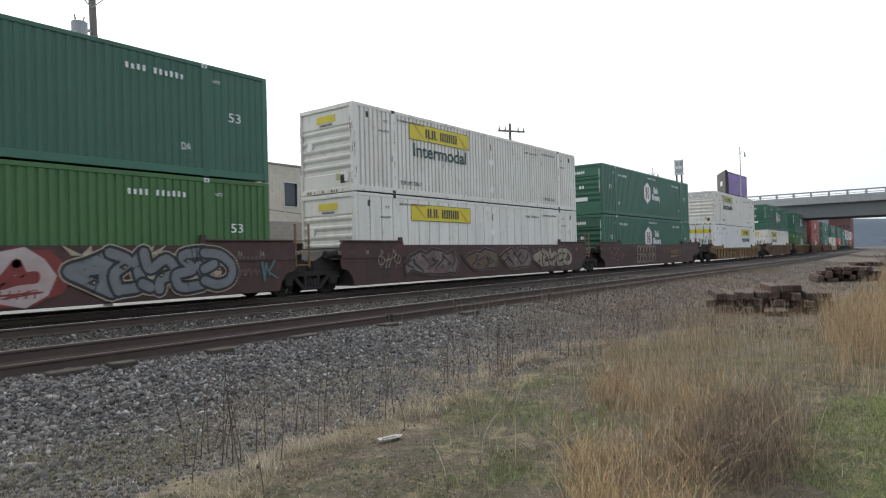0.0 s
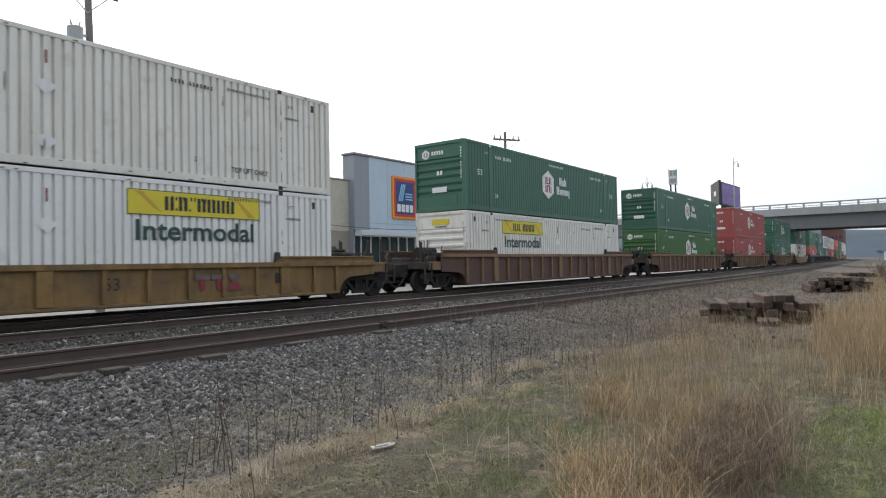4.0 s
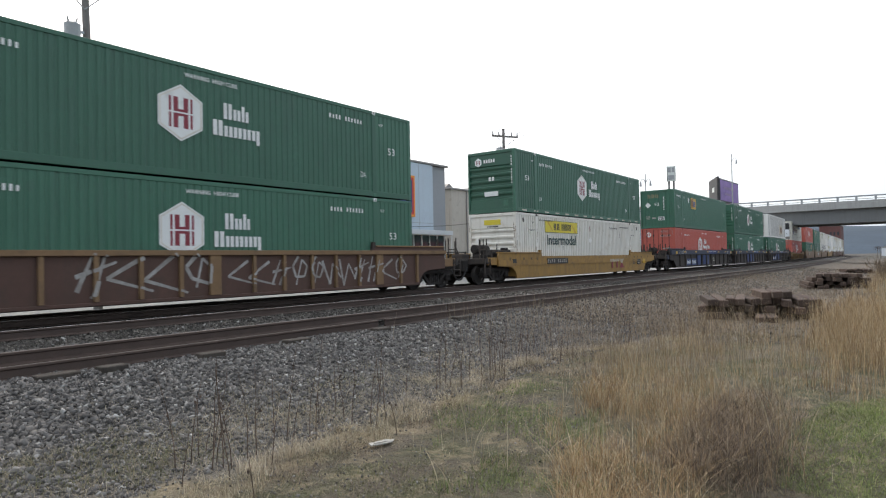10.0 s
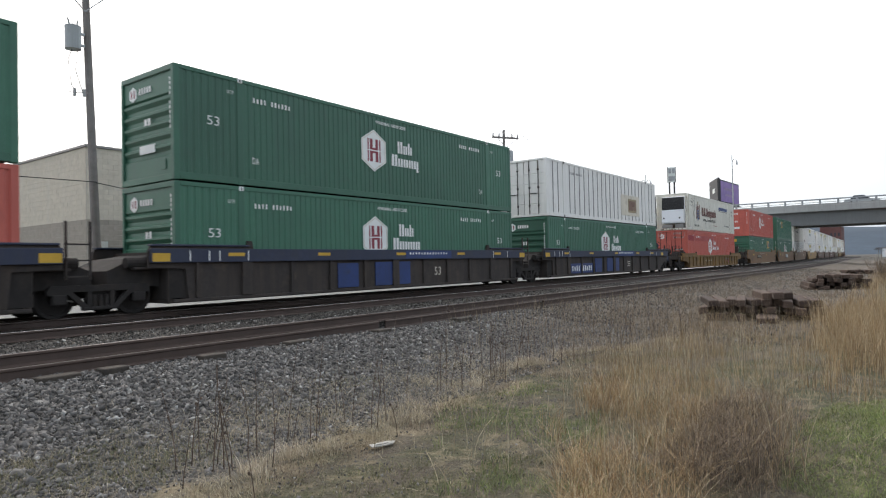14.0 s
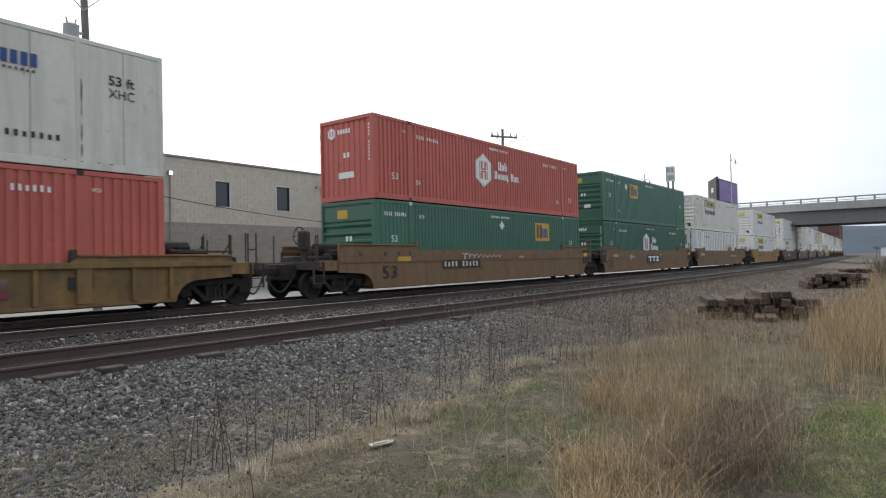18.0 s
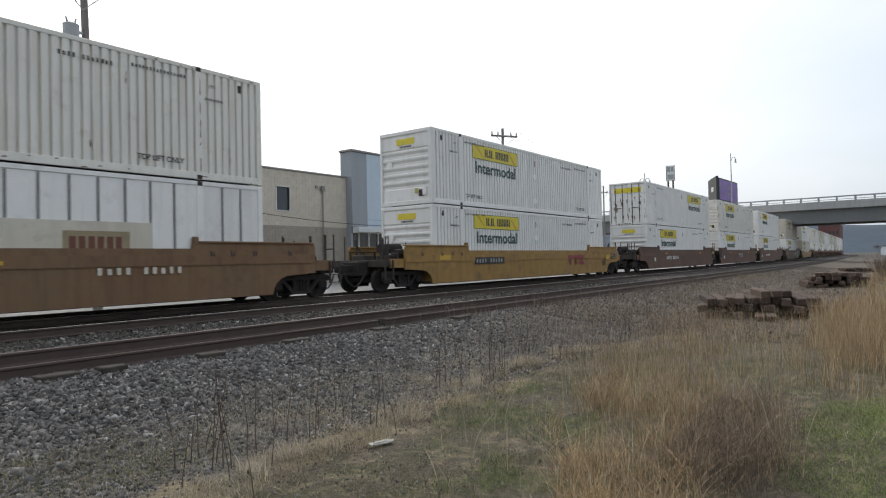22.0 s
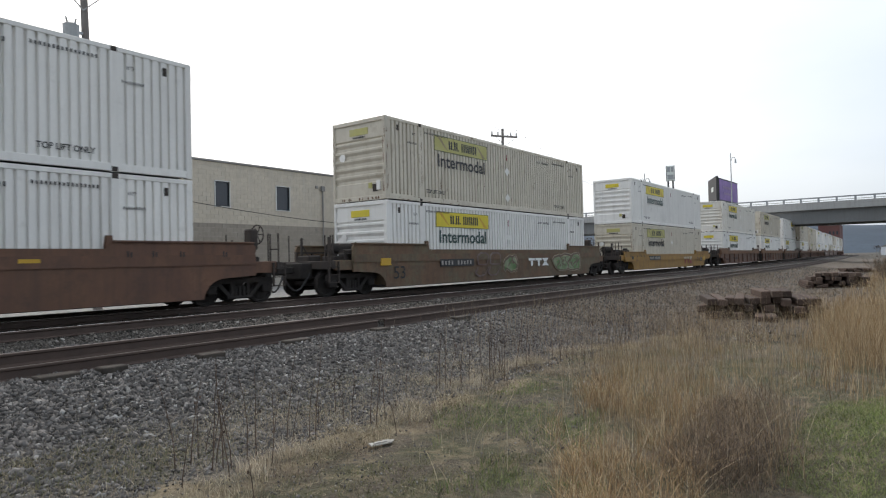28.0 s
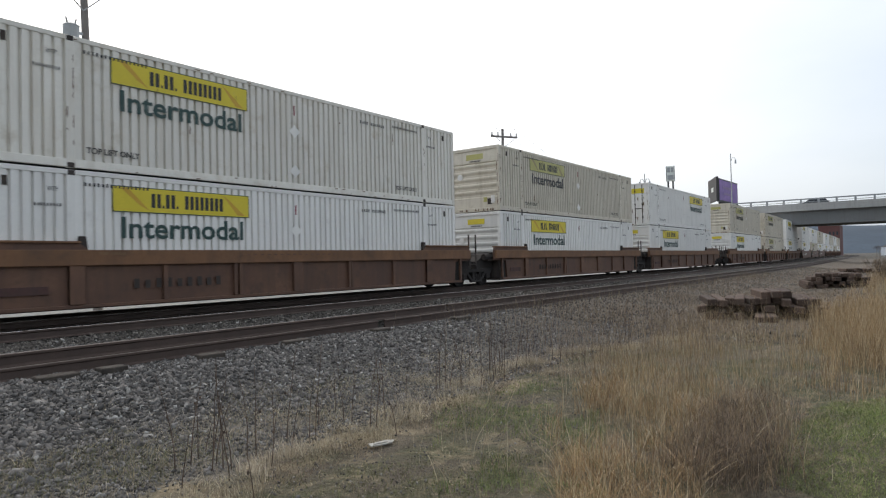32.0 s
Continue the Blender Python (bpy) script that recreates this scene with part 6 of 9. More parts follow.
    if base == "tagged":
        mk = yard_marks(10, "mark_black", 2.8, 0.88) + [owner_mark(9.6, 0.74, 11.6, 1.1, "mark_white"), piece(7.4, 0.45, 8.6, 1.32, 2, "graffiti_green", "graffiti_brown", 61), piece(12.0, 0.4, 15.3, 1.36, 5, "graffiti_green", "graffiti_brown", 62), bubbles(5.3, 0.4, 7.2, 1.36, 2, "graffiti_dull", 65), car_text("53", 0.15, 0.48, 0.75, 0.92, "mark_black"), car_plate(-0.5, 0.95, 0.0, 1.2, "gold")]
        return well_car("well_car", "faded brown smooth-sided well car with green graffiti", M["car_faded"], M["car_faded"], "smooth", j, 1.5, 0.16, mk, brake="rear")
    return well_car("well_car", "brown well car with side posts and an ochre-brown top chord", M["car_brown"], M["car_rust_orange"], "banded", j, 1.48, 0.14, [car_bars(12, 2.4, 1.37, 3.0, 1.43, "car_tan_trim", None, CHORD_FACE), car_bars(16, 6.0, 1.34, 9.6, 1.38, "car_brown", None, CHORD_FACE), car_plate(0.5, 0.55, 1.4, 0.72, "car_rust", "", 0.02), car_bars(9, 3.2, 0.6, 5.6, 0.82, "car_charcoal")], RIBS_A[::2] + (1.95, 14.2, 5.9, 10.1), M["car_brown"])


MOVING = []


def build_train():
    made = {}
    for off, (up, low, kind) in zip(OFFSETS, TRAIN):
        for key, grp, z in (("car:" + kind, "", 0.0), (low + LOW, LOW, 0.33), (up + UP, UP, 0.33 + CH + 0.03)):
            if key in made:
                ob = copy_thing(made[key], on_track(off, TRACK_Y, z, CL / 2))
            else:
                ob = make_car(kind) if not grp else KINDS[low if grp == LOW else up](grp)
                made[key] = ob
            ob.matrix_basis = on_track(off, TRACK_Y, z, CL / 2)
            MOVING.append((ob, off, z))


build_train()


# ---------- ground ----------
def smooth(a, b, x):
    u = min(1.0, max(0.0, (x - a) / (b - a)))
    return u * u * (3 - 2 * u)


def ground_z(x, y):
    """Height of the ground: near verge, ballast shoulder, two track beds, street behind."""
    y = y - bend(x)
    z = -0.6 - 0.015 * max(0.0, 3.0 - y) * (1 if y > -8 else 0)
    z += 0.26 * smooth(6.0, 8.95, y) + 0.145 * smooth(9.2, 9.5, y)    # ballast shoulder up to the tie ends
    z -= 0.10 * math.exp(-((y - 14.0) / 0.7) ** 2)     # dip between the tracks
    z -= 0.12 * smooth(17.6, 18.8, y)
    if abs(x) < 60 and y < 9.5:
        z += 0.035 * noise.noise((x * 0.55, y * 0.55, 0.3)) + 0.012 * noise.noise((x * 2.3, y * 2.3, 4.0))
    # a mossy mound close by
    if abs(y) < 4 and 2 < x < 11:
        z += 0.17 * math.exp(-((x - 6.7) / 1.35) ** 2 - ((y - 0.3) / 0.5) ** 2)
    # low rise under the grass on the near side, further along
    if y < 5.0:
        z += 0.06 * smooth(4.0, 1.0, y) * smooth(2.5, 7.0, x) * (1 - smooth(60, 90, x))
        z -= 0.1 * smooth(1.2, -2.0, y) * smooth(3, 6, x) * (1 - smooth(60, 90, x))
    return z


def ground_sheet():
    xs = [-2500, -900, -300, -120, -60, -30, -15, -8] + [-5 + 0.25 * i for i in range(101)] + [20.5 + i for i in range(0, 40, 1)] + [62, 66, 72, 80, 90, 105, 125, 160, 220, 320, 500, 900, 1600, 2600]
    ys = [-2500, -900, -300, -120, -60, -30, -15, -8] + [-5 + 0.25 * i for i in range(97)] + [20, 22, 25, 28, 32, 36, 42, 50, 60, 80, 110, 160, 240, 400, 800, 1500, 2600]
    verts = [(x, y, ground_z(x, y)) for x in xs for y in ys]
    n = len(ys)
    faces = [(i * n + j, (i + 1) * n + j, (i + 1) * n + j + 1, i * n + j + 1) for i in range(len(xs) - 1) for j in range(n - 1)]
    me = bpy.data.meshes.new("ground")
    me.from_pydata(verts, [], faces)
    for p in me.polygons:
        p.use_smooth = True
    return me


def ground_material():
    """Crushed grey stone by the tracks, straw and moss on the verge, brown soil between."""
    m = bpy.data.materials.new("ground")
    m.use_nodes = True
    nt = m.node_tree
    b = nt.nodes["Principled BSDF"]
    b.inputs["Roughness"].default_value = 0.95
    geo = nt.nodes.new("ShaderNodeNewGeometry")
    sep = nt.nodes.new("ShaderNodeSeparateXYZ")
    nt.links.new(geo.outputs["Position"], sep.inputs[0])

    # across the line of the track, which turns aside far off
    aside = nt.nodes.new("ShaderNodeMapRange")
    aside.inputs["From Min"].default_value, aside.inputs["From Max"].default_value = 80.0, 300.0
    aside.inputs["To Min"].default_value, aside.inputs["To Max"].default_value = 0.0, 12.5
    nt.links.new(sep.outputs["X"], aside.inputs["Value"])
    across = nt.nodes.new("ShaderNodeMath")
    across.operation = "SUBTRACT"
    nt.links.new(sep.outputs["Y"], across.inputs[0])
    nt.links.new(aside.outputs["Result"], across.inputs[1])

    def tex(scale, detail=6, kind="NOISE"):
        t = nt.nodes.new("ShaderNodeTexNoise" if kind == "NOISE" else "ShaderNodeTexVoronoi")
        t.inputs["Scale"].default_value = scale
        if kind == "NOISE":
            t.inputs["Detail"].default_value = detail
        nt.links.new(geo.outputs["Position"], t.inputs["Vector"])
        return t

    def mp(src, a, c, lo=0.0, hi=1.0):
        r = nt.nodes.new("ShaderNodeMapRange")
        r.inputs["From Min"].default_value, r.inputs["From Max"].default_value = a, c
        r.inputs["To Min"].default_value, r.inputs["To Max"].default_value = lo, hi
        nt.links.new(src, r.inputs["Value"])
        return r.outputs["Result"]

    def mix(f, a, c):
        x = nt.nodes.new("ShaderNodeMix")
        x.data_type = "RGBA"
        for s, v in ((x.inputs["Factor"], f), (x.inputs["A"], a), (x.inputs["B"], c)):
            if isinstance(v, bpy.types.NodeSocket):
                nt.links.new(v, s)
            else:
                s.default_value = (*v, 1) if isinstance(v, tuple) else v
        return x.outputs["Result"]

    def mathn(op, a, c):
        x = nt.nodes.new("ShaderNodeMath")
        x.operation = op
        for s, v in zip(x.inputs, (a, c)):
            if isinstance(v, bpy.types.NodeSocket):
                nt.links.new(v, s)
            else:
                s.default_value = v
        return x.outputs[0]

    vor = tex(22, kind="VORONOI")
    stone = mix(mp(vor.outputs["Color"], 0.1, 0.9), (0.05, 0.048, 0.045), (0.15, 0.146, 0.138))
    stone = mix(mp(vor.outputs["Distance"], 0.0, 0.03, 0.55, 0.0), stone, (0.045, 0.043, 0.04))
    fine = tex(70, kind="VORONOI")
    grit = mix(mp(fine.outputs["Color"], 0.1, 0.9), (0.07, 0.063, 0.054), (0.235, 0.218, 0.19))
    soil = mix(tex(9).outputs["Fac"], (0.05, 0.04, 0.029), (0.15, 0.124, 0.092))
    grit = mix(mp(tex(3.0).outputs["Fac"], 0.4, 0.62, 0.15, 0.75), grit, soil)
    straw = mix(tex(35, 4).outputs["Fac"], (0.17, 0.135, 0.085), (0.34, 0.28, 0.18))
    moss = mix(tex(30, 4).outputs["Fac"], (0.04, 0.042, 0.02), (0.105, 0.104, 0.05))
    # the edge of the gravel wanders along the verge
    yn = mathn("ADD", across.outputs[0], mp(tex(1.1).outputs["Fac"], 0.2, 0.8, -0.45, 0.45))
    yn = mathn("ADD", yn, mp(sep.outputs["X"], 7.0, 9.5, 0.0, -0.6))
    yn = mathn("ADD", yn, mp(sep.outputs["X"], 9.5, 14.0, 0.0, 1.4))
    verge = mix(mp(tex(1.6).outputs["Fac"], 0.4, 0.6), soil, moss)
    verge = mix(mp(tex(6.0).outputs["Fac"], 0.5, 0.7, 0.0, 0.7), verge, straw)
    col = mix(mp(yn, 4.2, 4.6), verge, grit)
    band = mathn("MULTIPLY", mp(yn, 3.9, 4.25), mp(yn, 4.8, 4.45))
    col = mix(mathn("MULTIPLY", band, mp(tex(2.4).outputs["Fac"], 0.38, 0.55)), col, straw)
    col = mix(mathn("MULTIPLY", mp(yn, 5.3, 7.0), mp(tex(0.9).outputs["Fac"], 0.35, 0.6, 0.35, 1.0)), col, stone)
    # dead low growth browns the gravel further along
    brown = mix(tex(14, 5).outputs["Fac"], (0.075, 0.058, 0.044), (0.19, 0.155, 0.118))
    reach = mathn("MULTIPLY", mp(sep.outputs["X"], 8.5, 15.0), mathn("MULTIPLY", mp(yn, 9.0, 7.2), mp(yn, 2.2, 3.4)))
    col = mix(mathn("MULTIPLY", reach, mp(tex(1.7).outputs["Fac"], 0.36, 0.52, 0.25, 0.9)), col, brown)
    # bare grit beyond, beside the stacks of ties
    col = mix(mathn("MULTIPLY", mp(sep.outputs["X"], 13.0, 17.0), mp(sep.outputs["Y"], 1.2, 2.2)), col, mix(mp(tex(0.6).outputs["Fac"], 0.38, 0.6, 0.35, 0.85), grit, brown))
    bed = mix(mp(vor.outputs["Color"], 0.1, 0.9), (0.032, 0.027, 0.023), (0.095, 0.083, 0.072))
    col = mix(mathn("MULTIPLY", mp(across.outputs[0], 9.3, 9.7), mp(across.outputs[0], 18.9, 18.4)), col, bed)
    street = mix(tex(1.2).outputs["Fac"], (0.24, 0.24, 0.23), (0.33, 0.33, 0.32))
    col = mix(mp(across.outputs[0], 19.0, 19.4), col, street)
    field = mix(tex(0.05).outputs["Fac"], (0.05, 0.047, 0.04), (0.088, 0.076, 0.06))
    far_f = mathn("MAXIMUM", mp(sep.outputs["X"], 130.0, 200.0), mp(sep.outputs["Y"], 90, 130))
    col = mix(far_f, col, field)
    nt.links.new(col, b.inputs["Base Color"])
    bp = nt.nodes.new("ShaderNodeBump")
    bp.inputs["Strength"].default_value = 1.0
    bp.inputs["Distance"].default_value = 0.03
    nt.links.new(mathn("ADD", vor.outputs["Distance"], tex(80, 3).outputs["Fac"]), bp.inputs["Height"])
    nt.links.new(bp.outputs[0], b.inputs["Normal"])
    return m


me = ground_sheet()
me.materials.append(ground_material())
tagged(new("ground", me), "grey ballast and straw-covered verge beside the railway", "ground", kind="structure")

# ---------- tracks ----------
M.update({
    "rail_side": material("rusty_rail_steel", (0.078, 0.053, 0.043), 0.7, metal=0.2, vary=0.2, scale=3.0, dirt=(0.04, 0.03, 0.025), dirt_amount=0.3, bump=0.1),
    "rail_head": material("polished_rail_head", (0.66, 0.65, 0.64), 0.27, metal=1.0, vary=0.1, scale=2.0),
    "tie": material("weathered_tie_wood", (0.055, 0.045, 0.036), 0.9, vary=0.35, scale=4.0, dirt=(0.11, 0.095, 0.08), dirt_amount=0.3, bump=0.4, bump_scale=25, per_object=0.25),
    "old_tie": material("old_tie_wood", (0.08, 0.054, 0.041), 0.95, vary=0.4, scale=3.0, dirt=(0.06, 0.043, 0.032), dirt_amount=0.35, bump=0.5, bump_scale=20, per_object=0.35),
})
RAIL_PROFILE = [(-0.07, -0.172), (0.07, -0.172), (0.07, -0.16), (0.012, -0.135), (0.010, -0.045), (0.034, -0.03), (0.034, -0.008), (0.026, 0.0), (-0.026, 0.0), (-0.034, -0.008), (-0.034, -0.03), (-0.010, -0.045), (-0.012, -0.135), (-0.07, -0.16)]


HEAD_PROFILE = [(-0.027, -0.004), (0.027, -0.004), (0.027, 0.001), (0.025, 0.003), (-0.025, 0.003), (-0.027, 0.001)]


def swept(profile, y, z, x0, x1):
    """A profile drawn along the line of the track."""
    xs = [x0] + [x for x in range(50, 560, 10) if x0 < x < x1] + [x1]
    n = len(profile)
    vs = [(x, y + bend(x) + a, z + b) for x in xs for a, b in profile]
    fs = [(i * n + k, i * n + (k + 1) % n, (i + 1) * n + (k + 1) % n, (i + 1) * n + k) for i in range(len(xs) - 1) for k in range(n)]
    return Geo().add(vs, fs + [tuple(range(n))[::-1], tuple(range((len(xs) - 1) * n, len(xs) * n))])


def rail(name, y, z, x0, x1, label, worn=True):
    ob = solid(name, swept(RAIL_PROFILE, y, z, x0, x1), M["rail_side"], label, "rail", "rails")
    if worn:
        part("running_surface", swept(HEAD_PROFILE, y, z, x0, x1), M["rail_head"], ob, "bright worn top of the rail")
    return ob


for yy in (TRACK_Y - 0.7525, TRACK_Y + 0.7525):
    rail("rail", yy, 0.0, -300, 560, "rusty steel rail under the train")
rail("rail", 12.635, 0.0, -300, 560, "rusty steel rail of the empty track")
M["half_worn_head"] = material("half_worn_rail_head", (0.2, 0.165, 0.145), 0.5, metal=0.35, vary=0.25, scale=2.0)
M["dull_head"] = material("dull_rail_head", (0.1, 0.08, 0.068), 0.55, metal=0.2, vary=0.25, scale=2.0)
# lengths of spare rail lie on the shoulder of the ballast
for y, z, x0, x1, lab, bright in ((9.36, 0.0, -80, 12.6, "long brown rail lying on the ballast shoulder", True), (9.36, 0.0, 12.66, 300, "long brown rail lying on the ballast shoulder", True),
                                  (9.15, -0.157, -80, 9.9, "brown spare rail lying beside the track", False), (9.17, -0.157, 10.15, 17.0, "brown spare rail lying beside the track", False),
                                  (9.14, -0.157, 17.2, 300, "brown spare rail lying beside the track", False)):
    ob = rail("spare_rail", y, z, x0, x1, lab, False)
    part("running_surface", swept(HEAD_PROFILE, y, z, x0, x1), M["half_worn_head" if bright else "dull_head"], ob, "dull brown top of the rail")

tie_mesh = Geo().box(-0.115, 0.115, -1.3, 1.3, -0.36, -0.178, 0.012).mesh("tie", M["tie"])
track_beds = []
for k, yc in enumerate((11.917, TRACK_Y)):
    sunk = 0.035 if k == 0 else 0.0
    bed = thing("track_ties", "dark weathered wooden ties set in ballast", "ties", at=(0, yc, 0), kind="structure")
    rest = Geo()
    for i in range(-30, 560):
        x = i * 0.56
        if -6 < x < 60:
            t = part("tie", tie_mesh, None, bed, "", (x, 0, 0.004 * math.sin(i * 7.3) - sunk))
            t.rotation_euler = (0, 0, radians(1.2 * math.sin(i * 12.9)))
        else:
            rest.box(x - 0.115, x + 0.115, bend(x) - 1.3, bend(x) + 1.3, -0.36 - sunk, -0.18 - sunk)
    r = part("far_ties", rest, M["tie"], bed)
    r["kind"] = "stuff"
# broken tie ends poke out under the spare rails
for k, (x, dx) in enumerate(((3.3, 0.5), (4.05, 0.35), (5.5, 0.4), (7.2, 0.5), (9.4, 0.4), (12.1, 0.6))):
    solid("tie_end", Geo().box(0, dx, 0, 0.22, -0.09, 0.0, 0.012), M["tie"], "splintered dark tie end in the ballast", "wood", "broken tie ends", at=(x, 8.72 - 0.04 * (k % 3), -0.27 + 0.01 * (k % 2)))


# ---------- ballast stones ----------
def stone_cloud(name, label, n, spread, size, mat, seed, tries=1.0):
    """Many small broken stones as one mesh; spread gives a place for each."""
    rng = np.random.default_rng(seed)
    base = np.array([(x, y, z) for z in (-0.62, 0.62) for x, y in ((-0.7, -0.7), (0.7, -0.7), (0.7, 0.7), (-0.7, 0.7))])
    quads = [(3, 2, 1, 0), (4, 5, 6, 7), (0, 1, 5, 4), (1, 2, 6, 5), (2, 3, 7, 6), (3, 0, 4, 7)]
    fb = np.array([(q[0], q[1], q[2]) for q in quads] + [(q[0], q[2], q[3]) for q in quads])
    pts = spread(rng, n)
    n = len(pts)
    s = size[0] + (size[1] - size[0]) * rng.random(n) ** 1.7
    v = base[None] * (0.5 + 0.75 * rng.random((n, 8, 1))) + rng.normal(0, 0.12, (n, 8, 3))
    v = v * s[:, None, None] * np.stack([0.8 + 0.5 * rng.random(n), 0.8 + 0.5 * rng.random(n), 0.42 + 0.4 * rng.random(n)], 1)[:, None, :]
    ang = rng.random((n, 3)) * 6.28
    for ax in range(3):
        c, q = np.cos(ang[:, ax])[:, None], np.sin(ang[:, ax])[:, None]
        a, b = (ax + 1) % 3, (ax + 2) % 3
        va, vb = v[:, :, a] * c - v[:, :, b] * q, v[:, :, a] * q + v[:, :, b] * c
        v[:, :, a], v[:, :, b] = va, vb
    v = v + pts[:, None, :]
    f = (fb[None] + (np.arange(n) * 8)[:, None, None]).reshape(-1, 3)
    me = bpy.data.meshes.new(name)
    me.vertices.add(n * 8)
    me.vertices.foreach_set("co", v.reshape(-1).astype(np.float32))
    me.loops.add(len(f) * 3)
    me.loops.foreach_set("vertex_index", f.reshape(-1).astype(np.int32))
    me.polygons.add(len(f))
    me.polygons.foreach_set("loop_start", (np.arange(len(f)) * 3).astype(np.int32))
    me.update(calc_edges=True)
    me.materials.append(mat)
    return tagged(new(name, me), label, "ballast", kind="stuff")


def island_material(name, stops, rough=0.9, hue_noise=3.0, sheen=0.0):
    """Colours pieces of one mesh by Random Per Island, with grain."""
    m = bpy.data.materials.new(name)
    m.use_nodes = True
    nt = m.node_tree
    b = nt.nodes["Principled BSDF"]
    b.inputs["Roughness"].default_value = rough
    geo = nt.nodes.new("ShaderNodeNewGeometry")
    rp = nt.nodes.new("ShaderNodeValToRGB")
    el = rp.color_ramp.elements
    while len(el) < len(stops):
        el.new(0.5)
    for e, (p, c) in zip(el, stops):
        e.position, e.color = p, (*c, 1)
    nt.links.new(geo.outputs["Random Per Island"], rp.inputs[0])
    tx = nt.nodes.new("ShaderNodeTexNoise")
    tx.inputs["Scale"].default_value = hue_noise
    tx.inputs["Detail"].default_value = 5
    nt.links.new(geo.outputs["Position"], tx.inputs["Vector"])
    mr = nt.nodes.new("ShaderNodeMapRange")
    mr.inputs["From Min"].default_value, mr.inputs["From Max"].default_value = 0.25, 0.75
    mr.inputs["To Min"].default_value, mr.inputs["To Max"].default_value = 0.65, 1.25
    nt.links.new(tx.outputs["Fac"], mr.inputs["Value"])
    mx = nt.nodes.new("ShaderNodeVectorMath")
    mx.operation = "SCALE"
    nt.links.new(rp.outputs["Color"], mx.inputs[0])
    nt.links.new(mr.outputs["Result"], mx.inputs["Scale"])
    nt.links.new(mx.outputs[0], b.inputs["Base Color"])
    return m


M["stone"] = island_material("crushed_stone", [(0.0, (0.04, 0.037, 0.034)), (0.25, (0.077, 0.072, 0.068)), (0.6, (0.129, 0.121, 0.115)), (0.93, (0.184, 0.173, 0.162)), (0.995, (0.36, 0.355, 0.335))], 0.85, 8.0)


M["stained_stone"] = island_material("stained_crushed_stone", [(0.0, (0.03, 0.026, 0.022)), (0.35, (0.07, 0.062, 0.053)), (0.7, (0.115, 0.102, 0.088)), (0.95, (0.19, 0.172, 0.15)), (0.99, (0.36, 0.345, 0.32))], 0.9, 8.0)


def on_ground(rng, x, y, lift):
    z = np.array([ground_z(a, b) for a, b in zip(x, y)])
    return np.stack([x, y, z + lift], 1)


def shoulder(rng, n):
    x = 1.0 + 15.0 * rng.random(n) ** 1.3
    y = 5.0 + 6.0 * rng.random(n) ** 0.85
    keep = rng.random(n) < np.clip((y - 5.7 - 0.5 * np.sin(x * 2.1) - 0.12 * np.clip(x - 6.0, 0, 9)) / 1.5 + 0.05, 0, 1) * np.where(y < 8.6, np.clip((15.0 - x) / 6.0, 0.25, 1.0), 1.0)
    x, y = x[keep], y[keep]
    return on_ground(rng, x, y, 0.012 * rng.random(len(x)))


def edge_gravel(rng, n):
    x = 1.2 + 14.0 * rng.random(n) ** 1.3
    y = 4.55 + 2.7 * rng.random(n)
    keep = rng.random(n) < 0.65 + 0.35 * np.sin(x * 2.3 + 1.0) * np.sin(y * 3.1 + 0.7 * x)
    x, y = x[keep], y[keep]
    return on_ground(rng, x, y, 0.004 * rng.random(len(x)))


def shoulder_far(rng, n):
    x = 15.0 + 60.0 * rng.random(n) ** 1.6
    y = 6.2 + 4.8 * rng.random(n) + np.array([bend(a) for a in x])
    return on_ground(rng, x, y, 0.01)


def between(rng, n):
    x = 2.0 + 30.0 * rng.random(n) ** 1.4
    y = 9.45 + 8.3 * rng.random(n)
    return np.stack([x, y, -0.21 - 0.1 * np.exp(-((y - 14.0) / 0.7) ** 2) + 0.035 * rng.random(n)], 1)


def loose(rng, n):
    x = 1.2 + 18.0 * rng.random(n) ** 1.3
    y = 2.5 + 3.8 * rng.random(n)
    return on_ground(rng, x, y, 0.004)


def far_loose(rng, n):
    x = 13.0 + 50.0 * rng.random(n) ** 1.5
    y = 1.6 + 4.6 * rng.random(n)
    return on_ground(rng, x, y, 0.004)


stone_cloud("ballast_stones", "loose grey crushed stone on the ballast shoulder", 57000, shoulder, (0.012, 0.046), M["stone"], 11)
stone_cloud("edge_gravel", "small grey stones thinning out into the dirt", 36000, edge_gravel, (0.007, 0.027), M["stone"], 15)
stone_cloud("far_ballast_stones", "grey crushed stone further along the track", 15000, shoulder_far, (0.014, 0.034), M["stained_stone"], 12)
stone_cloud("track_ballast", "brown-stained crushed stone between the rails", 29000, between, (0.018, 0.042), M["stained_stone"], 13)
stone_cloud("scattered_gravel", "fine gravel scattered over the verge", 6000, loose, (0.005, 0.016), M["stone"], 14)
stone_cloud("yard_gravel", "fine gravel around the stacks of ties", 8000, far_loose, (0.012, 0.04), M["stained_stone"], 16)


